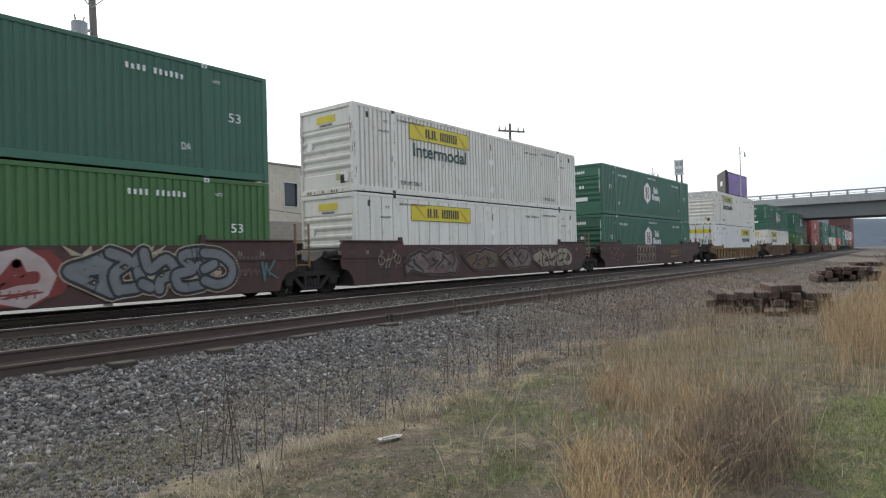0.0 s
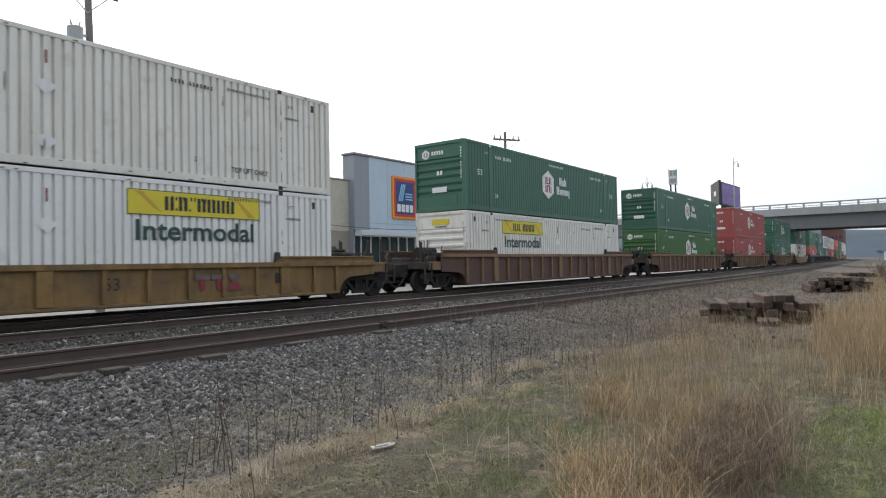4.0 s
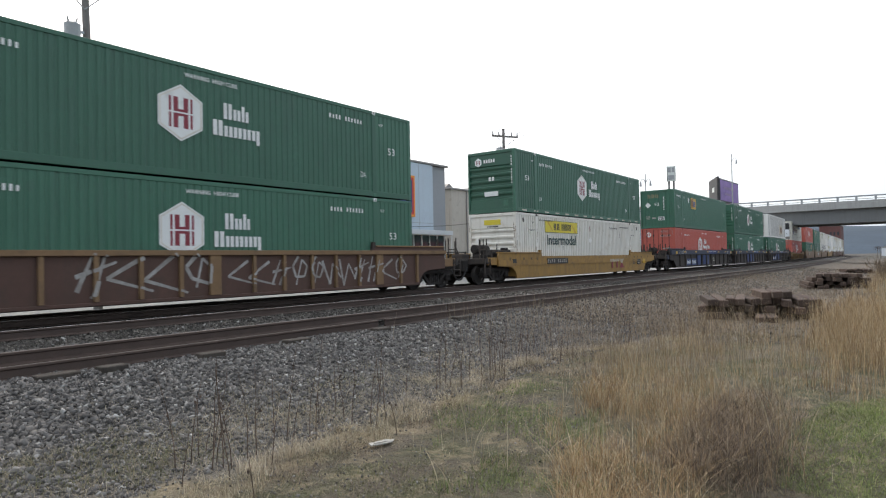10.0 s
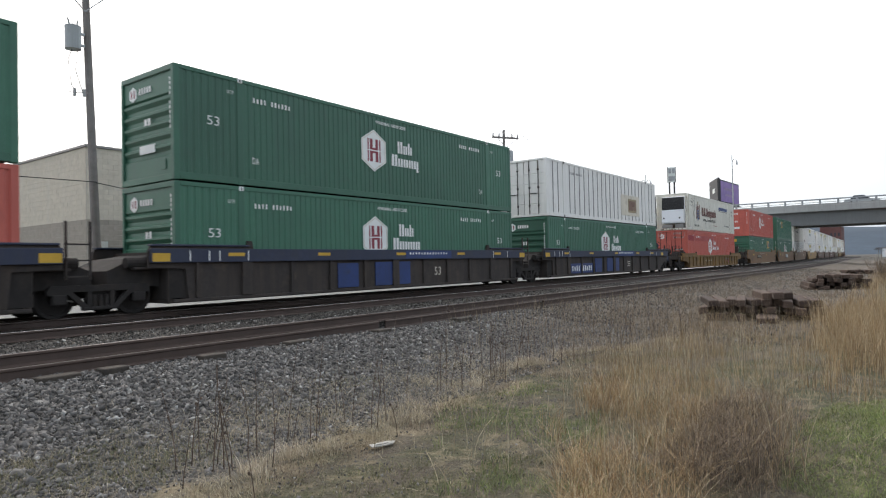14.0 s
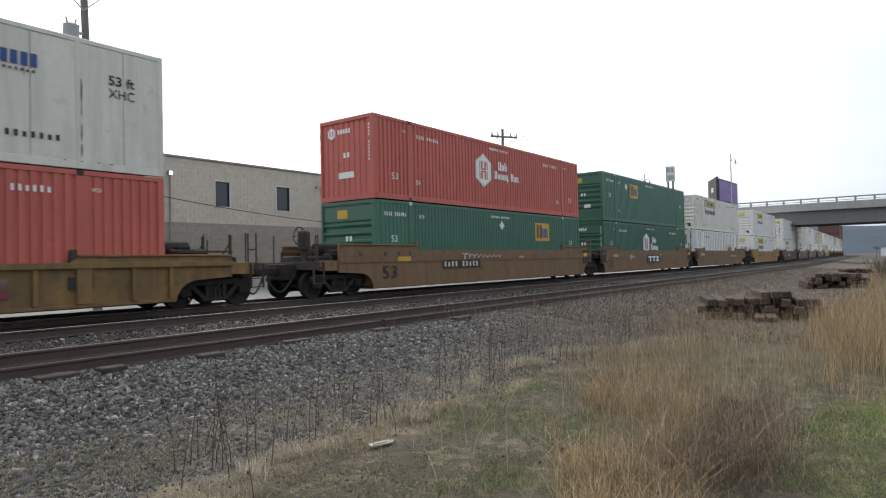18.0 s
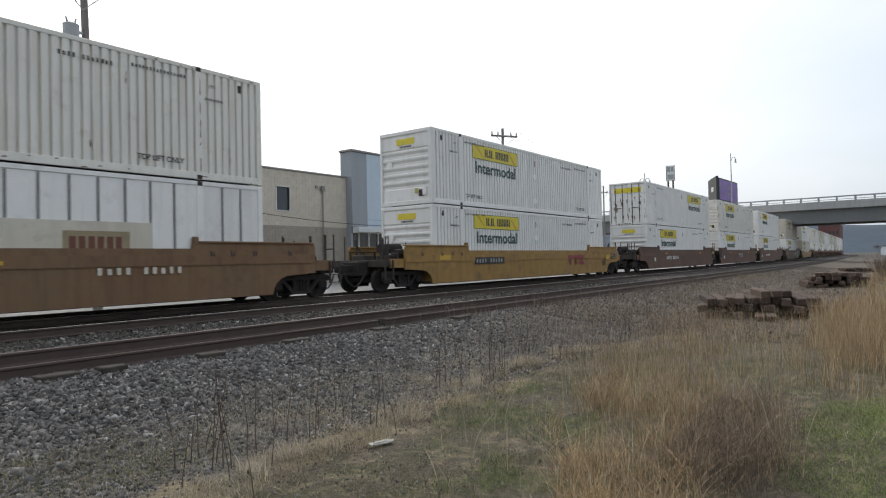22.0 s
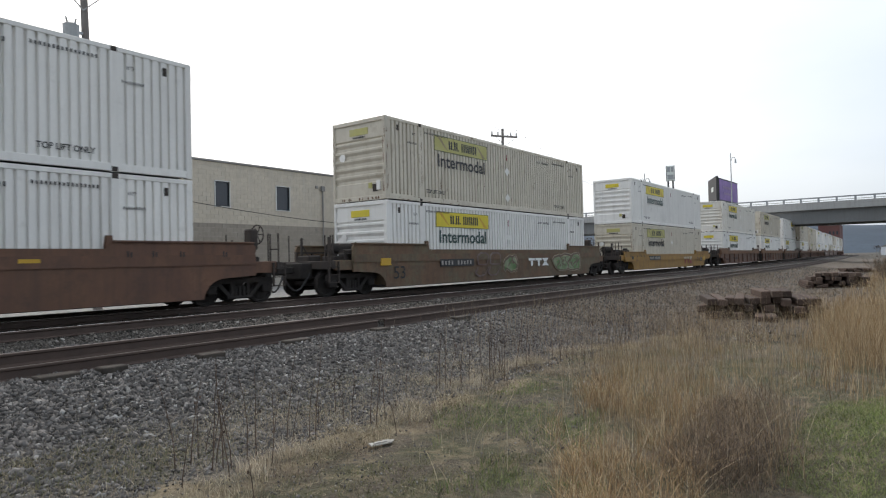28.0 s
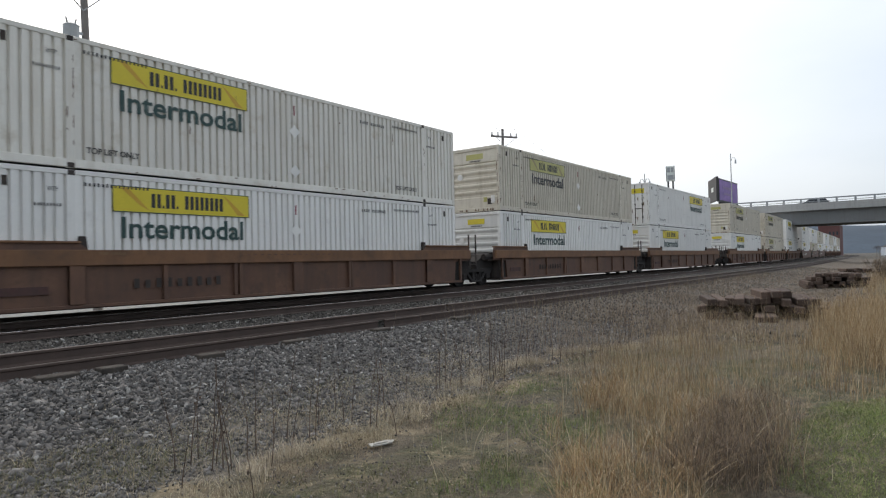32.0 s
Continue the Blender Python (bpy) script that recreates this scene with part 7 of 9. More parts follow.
# ---------- grass and weeds ----------
def blades(name, label, mat, places, heights, lean, width, seed, seg=3, droop=0.5, kind="stuff", grow=None):
    """Grass blades as one mesh: narrow bent strips. grow scales their height by place."""
    rng = np.random.default_rng(seed)
    pts = places(rng)
    n = len(pts)
    h = heights[0] + (heights[1] - heights[0]) * rng.random(n)
    if grow:
        h = h * np.array([grow(p[0], p[1]) for p in pts])
    a = rng.random(n) * 6.283
    ln = lean * rng.random(n) * h
    w = width * (0.6 + 0.8 * rng.random(n))
    face = rng.random(n) * 3.1416
    verts = np.zeros((n, 2 * seg + 1, 3))
    for k in range(seg):
        u = k / seg
        c = pts + np.stack([np.cos(a) * ln * u ** (1 + droop), np.sin(a) * ln * u ** (1 + droop), h * u * (1 - 0.12 * u)], 1)
        d = np.stack([np.cos(face), np.sin(face), np.zeros(n)], 1) * (w * (1 - 0.6 * u))[:, None]
        verts[:, 2 * k], verts[:, 2 * k + 1] = c - d, c + d
    verts[:, 2 * seg] = pts + np.stack([np.cos(a) * ln, np.sin(a) * ln, h * 0.9], 1)
    quads = []
    for k in range(seg - 1):
        quads.append((2 * k, 2 * k + 1, 2 * k + 3, 2 * k + 2))
    m_ = 2 * seg + 1
    q = (np.array(quads)[None] + (np.arange(n) * m_)[:, None, None]).reshape(-1, 4)
    t = (np.array([(2 * seg - 2, 2 * seg - 1, 2 * seg)])[None] + (np.arange(n) * m_)[:, None, None]).reshape(-1, 3)
    me = bpy.data.meshes.new(name)
    me.vertices.add(n * m_)
    me.vertices.foreach_set("co", verts.reshape(-1).astype(np.float32))
    li = np.concatenate([q.reshape(-1), t.reshape(-1)]).astype(np.int32)
    me.loops.add(len(li))
    me.loops.foreach_set("vertex_index", li)
    st = np.concatenate([np.arange(len(q)) * 4, len(q) * 4 + np.arange(len(t)) * 3]).astype(np.int32)
    me.polygons.add(len(st))
    me.polygons.foreach_set("loop_start", st)
    me.update(calc_edges=True)
    me.materials.append(mat)
    return tagged(new(name, me), label, "grass", kind=kind)


M["dry_grass"] = island_material("dry_straw_grass", [(0.0, (0.165, 0.103, 0.054)), (0.35, (0.325, 0.22, 0.113)), (0.75, (0.485, 0.356, 0.202)), (1.0, (0.6, 0.5, 0.34))], 0.85, 2.0)
M["front_straw"] = island_material("weathered_straw", [(0.0, (0.18, 0.1, 0.05)), (0.4, (0.37, 0.24, 0.12)), (0.8, (0.54, 0.4, 0.22)), (1.0, (0.69, 0.59, 0.42))], 0.85, 2.0)
M["brush_stalk"] = island_material("brown_dead_stalk", [(0.0, (0.115, 0.0805, 0.0575)), (0.5, (0.23, 0.172, 0.121)), (1.0, (0.414, 0.333, 0.23))], 0.9, 2.0)
M["brush"] = island_material("dark_dead_brush", [(0.0, (0.052, 0.039, 0.03)), (0.6, (0.128, 0.094, 0.066)), (1.0, (0.31, 0.23, 0.15))], 0.9, 3.0)
M["pale_grass"] = island_material("pale_dead_grass", [(0.0, (0.202, 0.157, 0.101)), (0.5, (0.403, 0.336, 0.218)), (1.0, (0.616, 0.538, 0.381))], 0.85, 2.0)
M["bleached_straw"] = island_material("bleached_straw", [(0.0, (0.27, 0.21, 0.145)), (0.5, (0.53, 0.445, 0.32)), (1.0, (0.74, 0.66, 0.52))], 0.85, 2.0)
M["green_grass"] = island_material("short_green_grass", [(0.0, (0.07, 0.1, 0.026)), (0.5, (0.16, 0.215, 0.06)), (1.0, (0.30, 0.34, 0.13))], 0.8, 1.2)
M["lawn"] = island_material("mossy_green_grass", [(0.0, (0.095, 0.125, 0.035)), (0.5, (0.21, 0.265, 0.08)), (0.85, (0.30, 0.335, 0.125)), (1.0, (0.38, 0.38, 0.19))], 0.85, 1.6)
M["olive_grass"] = island_material("olive_verge_grass", [(0.0, (0.0575, 0.0667, 0.0253)), (0.5, (0.144, 0.149, 0.0598)), (0.8, (0.23, 0.213, 0.109)), (1.0, (0.414, 0.345, 0.207))], 0.85, 2.0)
M["weed"] = island_material("dark_weed_stems", [(0.0, (0.04, 0.026, 0.02)), (0.6, (0.085, 0.058, 0.042)), (1.0, (0.15, 0.105, 0.075))], 0.9, 3.0)


def region(x0, x1, y0, y1, n, px=1.0, test=None, clump=0.0, cn=60):
    def go(rng):
        x = x0 + (x1 - x0) * rng.random(n) ** px
        y = y0 + (y1 - y0) * rng.random(n)
        if clump:
            cx = x0 + (x1 - x0) * rng.random(cn) ** px
            cy = y0 + (y1 - y0) * rng.random(cn)
            k = rng.integers(0, cn, n)
            x, y = cx[k] + rng.normal(0, clump, n), cy[k] + rng.normal(0, clump, n)
        if test:
            keep = np.array([test(a, b) for a, b in zip(x, y)])
            x, y = x[keep], y[keep]
        return on_ground(rng, x, y, -0.01)
    return go


def hash_noise(x, y, k):
    return noise.noise((x * 0.8, y * 0.8, k)) + 0.5 * noise.noise((x * 2.1, y * 2.1, k + 5))


def tall_zone(x, y):
    """Tall tawny grass along the near edge of the verge, thinning out on all sides."""
    r = y / x + 0.03 * hash_noise(x, y, 1.0)
    return r < 0.15 and hash_noise(2.2 * x, 2.2 * y, 4.0) > -0.65 + 1.2 * smooth(0.06, 0.15, r) + 0.9 * smooth(9.0, 7.4, x)


def tall_growth(x, y):
    return (0.3 + 0.7 * smooth(7.2, 11.0, x)) * (0.5 + 0.5 * smooth(0.18, 0.07, y / x)) * (0.8 + 0.35 * hash_noise(x, y, 8.0))


def thin_zone(x, y):
    """Open growth of thin stalks between the mat of short grass and the stacks."""
    r = y / x
    return 0.13 < r < 0.44 and y < 4.9 and hash_noise(x, y, 6.0) > -0.25


def front_zone(x, y):
    r = y / x + 0.05 * math.sin(3.1 * x)
    return 0.24 < r < 0.5 and hash_noise(x, y, 3.0) > -0.05


def straw_line(x):
    return 4.4 + 0.08 * math.sin(2.6 * x) - 0.45 * smooth(3.7, 2.7, x) + 0.65 * smooth(4.4, 8.8, x) - 1.3 * smooth(9.6, 13.5, x)


def straw_edge(x, y):
    return abs(y - straw_line(x)) < 0.4 * (0.35 + 0.65 * math.sin(x * 3.7 + 1.0) ** 2) and hash_noise(1.6 * x, 1.6 * y, 7.0) > -0.05


def mossy(x, y):
    return y < straw_line(x) - 0.1 and hash_noise(x, y, 9.0) > -0.1 + 0.25 * smooth(2.6, 4.0, y)


blades("tall_dry_grass", "tall tawny dry grass on the verge", M["dry_grass"], region(7.2, 19, 0.0, 3.1, 15000, 0.9, tall_zone, 0.2, 420), (0.35, 1.15), 0.5, 0.0024, 21, 4, 0.9, grow=tall_growth)
blades("thin_dry_grass", "open thin tawny stalks on the verge", M["dry_grass"], region(5.2, 17, 0.9, 4.9, 7000, 1.3, thin_zone, 0.24, 220), (0.14, 0.7), 0.5, 0.0015, 41, 4, 0.9)
blades("front_dry_grass", "thin faded straw among the short grass", M["front_straw"], region(3.7, 8.4, 1.0, 3.4, 8000, 1.15, front_zone, 0.15, 150), (0.08, 0.46), 1.0, 0.0018, 31, 4, 0.9)
blades("near_straw", "reddish straw clumps close by", M["front_straw"], region(3.5, 5.0, 1.0, 2.5, 3200, 1.0, lambda x, y: 0.27 < y / x < 0.52, 0.11, 46), (0.08, 0.4), 1.2, 0.0017, 38, 4, 0.9)
blades("flattened_straw", "pale straw lying flat over the verge", M["pale_grass"], region(2.4, 14, 1.0, 4.6, 26000, 1.2, None, 0.22, 900), (0.01, 0.045), 4.0, 0.0013, 32, 2, 0.4)
blades("thatch", "brown dead thatch over the verge", M["brush"], region(2.4, 9, 0.9, 4.5, 26000, 1.2, lambda x, y: y < straw_line(x) and hash_noise(x, y, 25.0) > -0.35), (0.008, 0.045), 2.6, 0.0015, 49, 2, 0.4)
blades("dry_seed_stalks", "thin tall dead stalks among the grass", M["pale_grass"], region(4.0, 14, 1.0, 4.2, 420, 1.0), (0.35, 0.85), 0.6, 0.0022, 27, 5, 1.0)
blades("leaning_stems", "long pale stems leaning over the grass", M["pale_grass"], region(3.4, 8.5, 1.2, 3.2, 46, 1.0), (0.18, 0.4), 2.3, 0.0034, 33, 5, 0.5)
blades("far_dry_grass", "tawny dry grass further along the verge", M["dry_grass"], region(15, 60, -6.0, 3.0, 15000, 1.5, lambda x, y: y < 1.2 + 0.02 * x - 0.3 * math.sin(x), 0.35, 420), (0.3, 0.95), 0.6, 0.005, 22)
blades("far_stalks", "sparse thin dead stalks beside the track", M["brush_stalk"], region(9.0, 26, 2.6, 7.2, 3000, 1.0, None, 0.45, 130), (0.18, 0.75), 0.4, 0.0019, 37, 4, 1.0)
blades("tall_weeds", "tall thin dead weeds rising over the verge", M["brush_stalk"], region(8.6, 15, 1.9, 5.0, 170, 1.0, None, 0.5, 40), (0.7, 1.5), 0.3, 0.0021, 48, 5, 1.1)
blades("low_dead_growth", "low brown dead growth over the gravel", M["brush_stalk"], region(8.0, 30, 2.6, 8.2, 24000, 1.3, lambda x, y: y < 4.8 + 0.2 * (x - 6) and hash_noise(x, y, 12.0) > -0.15), (0.03, 0.13), 1.8, 0.003, 42, 2, 0.6)
blades("far_low_growth", "low brown dead growth far along the verge", M["brush_stalk"], region(28, 75, 2.0, 9.0, 9000, 1.3, lambda x, y: hash_noise(0.4 * x, y, 31.0) > -0.2), (0.04, 0.22), 1.4, 0.006, 50, 2, 0.6)
blades("track_weeds", "dead stalks that stand before the rails", M["brush_stalk"], region(12, 45, 6.8, 9.0, 2600, 1.2, None, 0.5, 90), (0.15, 0.7), 0.5, 0.0024, 43, 4, 1.0)


def brush_patch(rng):
    """A low dome of tangled stems."""
    n = 11000
    c = np.array([(5.6, 1.32), (6.3, 1.42), (4.9, 1.2), (5.2, 1.0), (7.1, 1.35)])
    k = rng.choice(5, n, p=(0.32, 0.24, 0.2, 0.14, 0.1))
    dx, dy = rng.normal(0, 0.34, n), rng.normal(0, 0.19, n)
    dome = np.clip(1 - (dx / 0.85) ** 2 - (dy / 0.48) ** 2, 0, 1)
    p = on_ground(rng, c[k, 0] + dx, c[k, 1] + dy, -0.01)
    p[:, 2] += 0.3 * dome * rng.random(n)
    return p


blades("dead_brush", "low dark tangle of dead brush", M["brush"], brush_patch, (0.03, 0.15), 2.8, 0.0014, 28, 4, 0.5)
blades("brush_tips", "thin stalks that rise from the dead brush", M["brush_stalk"], region(4.6, 6.9, 0.9, 1.7, 900, 1.0), (0.2, 0.55), 0.9, 0.0014, 44, 5, 0.8)
blades("low_dry_grass", "matted straw along the edge of the gravel", M["pale_grass"], region(2.2, 14, 3.0, 5.7, 62000, 1.1, straw_edge), (0.02, 0.13), 1.7, 0.0022, 23, 2)
blades("dead_edge", "dark dead stems behind the straw edge", M["brush"], region(2.6, 10.5, 3.4, 5.4, 26000, 1.1, lambda x, y: 0.1 < straw_line(x) - y < 0.5 and math.sin(x * 3.7 + 0.4) > -0.5 and hash_noise(x, y, 23.0) > -0.1), (0.02, 0.09), 1.8, 0.0018, 47, 2)
blades("straw_tufts", "pale upright straw tufts along the edge of the gravel", M["bleached_straw"], region(2.4, 11, 3.6, 5.6, 34000, 1.1, lambda x, y: abs(y - straw_line(x)) < 0.2 + 0.1 * math.sin(5 * x) and math.sin(x * 3.7 + 1.0) > -0.2, 0.1, 240), (0.05, 0.2), 0.9, 0.0016, 46, 3, 0.7)
blades("green_lawn", "short bright green mossy grass on a low mound", M["lawn"], region(4.4, 9.2, -1.4, 1.25, 80000, 1.2, lambda x, y: (x - 6.5) ** 2 / 5.4 + (y - 0.05) ** 2 / 0.78 < 1.0 + 0.35 * hash_noise(2 * x, 2 * y, 2.0)), (0.012, 0.055), 1.5, 0.0019, 24, 2)
blades("lawn_straw", "dead blades among the green grass", M["pale_grass"], region(4.4, 10, -0.8, 1.4, 5000, 1.1, lambda x, y: hash_noise(x, y, 19.0) > -0.1), (0.02, 0.1), 2.2, 0.0014, 34)
blades("verge_grass", "thin olive grass on the bare verge", M["olive_grass"], region(2.2, 14, 0.45, 4.7, 46000, 1.25, mossy, 0.16, 1100), (0.015, 0.08), 1.4, 0.0021, 25, 2)
blades("green_patch", "greener tufts in the short verge grass", M["green_grass"], region(3.0, 7.5, 1.7, 4.3, 15000, 1.2, lambda x, y: 0.42 < y / x < 0.78 and hash_noise(x, y, 15.0) > 0.05), (0.03, 0.12), 1.2, 0.0018, 36)
blades("gravel_grass", "sparse dead grass in the gravel", M["pale_grass"], region(1.4, 9, 4.7, 7.0, 12000, 1.1, None, 0.2, 75), (0.02, 0.11), 1.5, 0.0015, 26)
blades("green_tufts", "low green tufts between gravel and straw", M["olive_grass"], region(1.4, 7, 4.6, 6.9, 4500, 1.3, None, 0.2, 26), (0.02, 0.07), 1.2, 0.0017, 35)
blades("corner_grass", "thin olive and brown grass at the foot of the ballast", M["olive_grass"], region(1.5, 3.1, 4.6, 6.2, 3600, 1.0, lambda x, y: y / x > 1.75 and hash_noise(x, y, 21.0) > -0.2), (0.02, 0.1), 1.4, 0.0017, 45)


def weed(x, y, h, seed, lean=0.1):
    """One dead weed: a stem with short side twigs and seed heads."""
    rnd = random.Random(seed)
    g = Geo()
    z0 = ground_z(x, y) - 0.02
    p = Vector((0, 0, 0))
    d = Vector((rnd.uniform(-lean, lean), rnd.uniform(-lean, lean), 1)).normalized()
    pts = [p.copy()]
    for k in range(5):
        p = p + d * h / 5
        d = (d + Vector((rnd.uniform(-.12, .12), rnd.uniform(-.12, .12), 0))).normalized()
        pts.append(p.copy())
    for k, (a, b) in enumerate(zip(pts, pts[1:])):
        g.cyl(a, b, 0.0052 * (1 - 0.13 * k), 5, 0.0052 * (1 - 0.13 * (k + 1)), False)
    for k in range(rnd.randint(1, 4)):
        u = rnd.uniform(0.35, 1.0) * 4.99
        i = int(u)
        a = pts[i].lerp(pts[i + 1], u - i)
        t = Vector((rnd.uniform(-1, 1), rnd.uniform(-1, 1), rnd.uniform(0.5, 1.3))).normalized() * h * rnd.uniform(0.06, 0.2)
        g.cyl(a, a + t, 0.0026, 4, 0.0014, False)
        if rnd.random() < 0.2:
            s = a + t * rnd.uniform(0.6, 1.0)
            g.box(s.x - 0.006, s.x + 0.006, s.y - 0.006, s.y + 0.006, s.z - 0.008, s.z + 0.012)
    return solid("dead_weed", g, M["weed"], "leafless brown weed stalk in the gravel", "weed", "dead weeds", at=(x, y, z0))


_rnd = random.Random(5)
for k in range(34):
    # a loose line along the edge of the gravel
    wx = 2.6 + 11.5 * _rnd.random()
    wy = straw_line(wx) + _rnd.uniform(-0.4, 0.85)
    weed(wx, wy, _rnd.uniform(0.28, 0.68), 100 + k)
# and denser clumps
for k, (cx, cy, n) in enumerate(((6.7, 4.95, 3), (7.5, 4.9, 7), (8.2, 4.95, 6), (3.35, 4.6, 4), (3.0, 4.7, 4), (3.75, 4.6, 4), (5.0, 4.6, 3), (9.6, 4.7, 4), (11.0, 4.1, 5), (4.5, 4.75, 2))):
    for j in range(n):
        weed(cx + _rnd.gauss(0, 0.2), cy + _rnd.gauss(0, 0.14), _rnd.uniform(0.5, 0.95), 300 + 20 * k + j, 0.07)


# ---------- tie stacks ----------
def tie_stack(x, y, rot, layers, seed, label):
    """A heap of used ties, laid side by side and in layers; each layer: how many, and the place of the first."""
    rnd = random.Random(seed)
    s = thing("tie_stack", label, "wood pile", "stacks of old ties", at=(x, y, ground_z(x, y) - 0.03))
    s.rotation_euler = (0, 0, radians(rot))
    me = [Geo().box(-h, h, -0.115, 0.115, 0.0, 0.175, 0.02).mesh("old_tie", M["old_tie"]) for h in (1.28, 1.15, 0.95)]
    z = 0.0
    for n, first in layers:
        for i in range(first, first + n):
            t = part("old_tie", rnd.choice(me), None, s, "", (rnd.uniform(-0.22, 0.22), 1.35 - i * 0.262 + rnd.uniform(-0.03, 0.03), z + rnd.uniform(0, 0.025)))
            t.rotation_euler = (radians(rnd.uniform(-6, 6)), radians(rnd.uniform(-1.2, 1.2)), radians(rnd.uniform(-7, 7)))
        z += 0.178
    return s


tie_stack(18.85, 3.36, 14, ((12, 0), (11, 0), (10, 0), (3, 5)), 3, "tumbled stack of dark used wooden ties")
tie_stack(35.6, 3.1, 14, ((11, 0), (10, 0), (9, 1), (6, 2)), 4, "low stack of dark used wooden ties")
tie_stack(62.0, 3.6, 14, ((8, 0), (7, 0)), 6, "low stack of dark used wooden ties")
tie_stack(17.95, 3.0, 11, ((2, 4),), 9, "two dark ties fallen beside the stack")

litter = Geo()
litter.prism([(0, 0), (0.14, -0.01), (0.25, 0.0), (0.31, 0.05), (0.22, 0.085), (0.11, 0.06), (0.03, 0.075)], 2, 0.0, 0.01).prism([(0.04, 0.015), (0.2, 0.012), (0.24, 0.05), (0.08, 0.045)], 2, 0.01, 0.02)
solid("litter", litter, material("white_plastic", (0.4, 0.385, 0.35), 0.6, vary=0.35, scale=30), "crumpled white plastic litter on the straw", "litter", at=(4.14, 3.93, ground_z(4.2, 3.9) + 0.03)).rotation_euler = (0.05, 0.06, radians(-8))
solid("litter", Geo().box(0, 0.09, 0, 0.05, 0, 0.02, 0.008), bpy.data.materials["white_plastic"], "white paper scrap beside the rail", "litter", at=(3.15, 9.3, -0.3))


# ---------- buildings behind the train ----------
M.update({
    "block_light": material("light_grey_block", (0.52, 0.468, 0.382), 0.9, vary=0.15, scale=2.6, dirt=(0.5, 0.475, 0.43), dirt_amount=0.12, streak=True, bump=0.15, per_object=0.05),
    "block_dark": material("taupe_block", (0.3, 0.268, 0.225), 0.9, vary=0.14, scale=2.6, dirt=(0.15, 0.14, 0.125), dirt_amount=0.15, bump=0.15, per_object=0.05),
    "mortar": material("mortar", (0.42, 0.39, 0.345), 0.95, vary=0.1, scale=2.0),
    "cap": material("grey_metal_cap", (0.22, 0.21, 0.20), 0.5, vary=0.1),
    "glass_dark": material("dark_window_glass", (0.04, 0.045, 0.055), 0.08, vary=0.1, scale=0.5),
    "frame_white": material("white_window_frame", (0.6, 0.6, 0.58), 0.5, vary=0.05),
    "clad_blue": material("pale_blue_grey_cladding", (0.45, 0.53, 0.6), 0.5, vary=0.06, scale=0.4, dirt=(0.38, 0.43, 0.48), dirt_amount=0.1, streak=True),
    "clad_mid": material("mid_grey_panel", (0.265, 0.285, 0.305), 0.5, vary=0.06, scale=0.4, dirt=(0.23, 0.245, 0.26), dirt_amount=0.12, streak=True),
    "clad_grey": material("mid_grey_cladding", (0.27, 0.285, 0.3), 0.5, vary=0.06, scale=0.4),
    "awning": material("off_white_awning", (0.55, 0.57, 0.58), 0.5, vary=0.05),
    "sign_blue": material("navy_sign_panel", (0.015, 0.04, 0.16), 0.4, vary=0.05),
    "sign_orange": material("orange_sign_border", (0.75, 0.26, 0.02), 0.4, vary=0.05),
    "sign_red": material("red_sign_border", (0.5, 0.03, 0.02), 0.4, vary=0.05),
    "sign_cyan": material("pale_blue_sign_strokes", (0.25, 0.5, 0.65), 0.4, vary=0.05),
    "beige": material("beige_stucco", (0.48, 0.44, 0.38), 0.9, vary=0.08, scale=0.6, dirt=(0.27, 0.24, 0.2), dirt_amount=0.15, streak=True),
    "pole_wood": material("weathered_pole_wood", (0.21, 0.19, 0.178), 0.85, vary=0.25, scale=2.5, dirt=(0.09, 0.075, 0.065), dirt_amount=0.25, streak=True, bump=0.3, bump_scale=30),
    "galvanised": material("galvanised_steel", (0.32, 0.33, 0.34), 0.45, metal=0.5, vary=0.12, scale=3.0),
    "transformer": material("grey_transformer_paint", (0.34, 0.36, 0.37), 0.5, vary=0.08, scale=2.0, dirt=(0.2, 0.19, 0.17), dirt_amount=0.15, streak=True),
    "insulator": material("grey_ceramic", (0.3, 0.29, 0.28), 0.3),
    "cable": material("black_cable", (0.02, 0.02, 0.02), 0.7),
    "concrete": material("grey_concrete", (0.36, 0.36, 0.35), 0.85, vary=0.1, scale=0.3, dirt=(0.22, 0.22, 0.21), dirt_amount=0.2, streak=True, bump=0.1),
    "girder": material("grey_painted_girder", (0.16, 0.165, 0.165), 0.6, vary=0.1, scale=0.3, dirt=(0.1, 0.095, 0.09), dirt_amount=0.15, streak=True),
    "brick_red": material("dull_red_brick", (0.13, 0.06, 0.055), 0.9, vary=0.15, scale=0.6),
    "asphalt": material("asphalt", (0.06, 0.06, 0.062), 0.9, vary=0.15, scale=0.5),
    "dark_frame": material("black_billboard_frame", (0.025, 0.025, 0.028), 0.6),
    "sign_face": material("pale_sign_face", (0.62, 0.66, 0.63), 0.5, vary=0.1, scale=1.0),
})


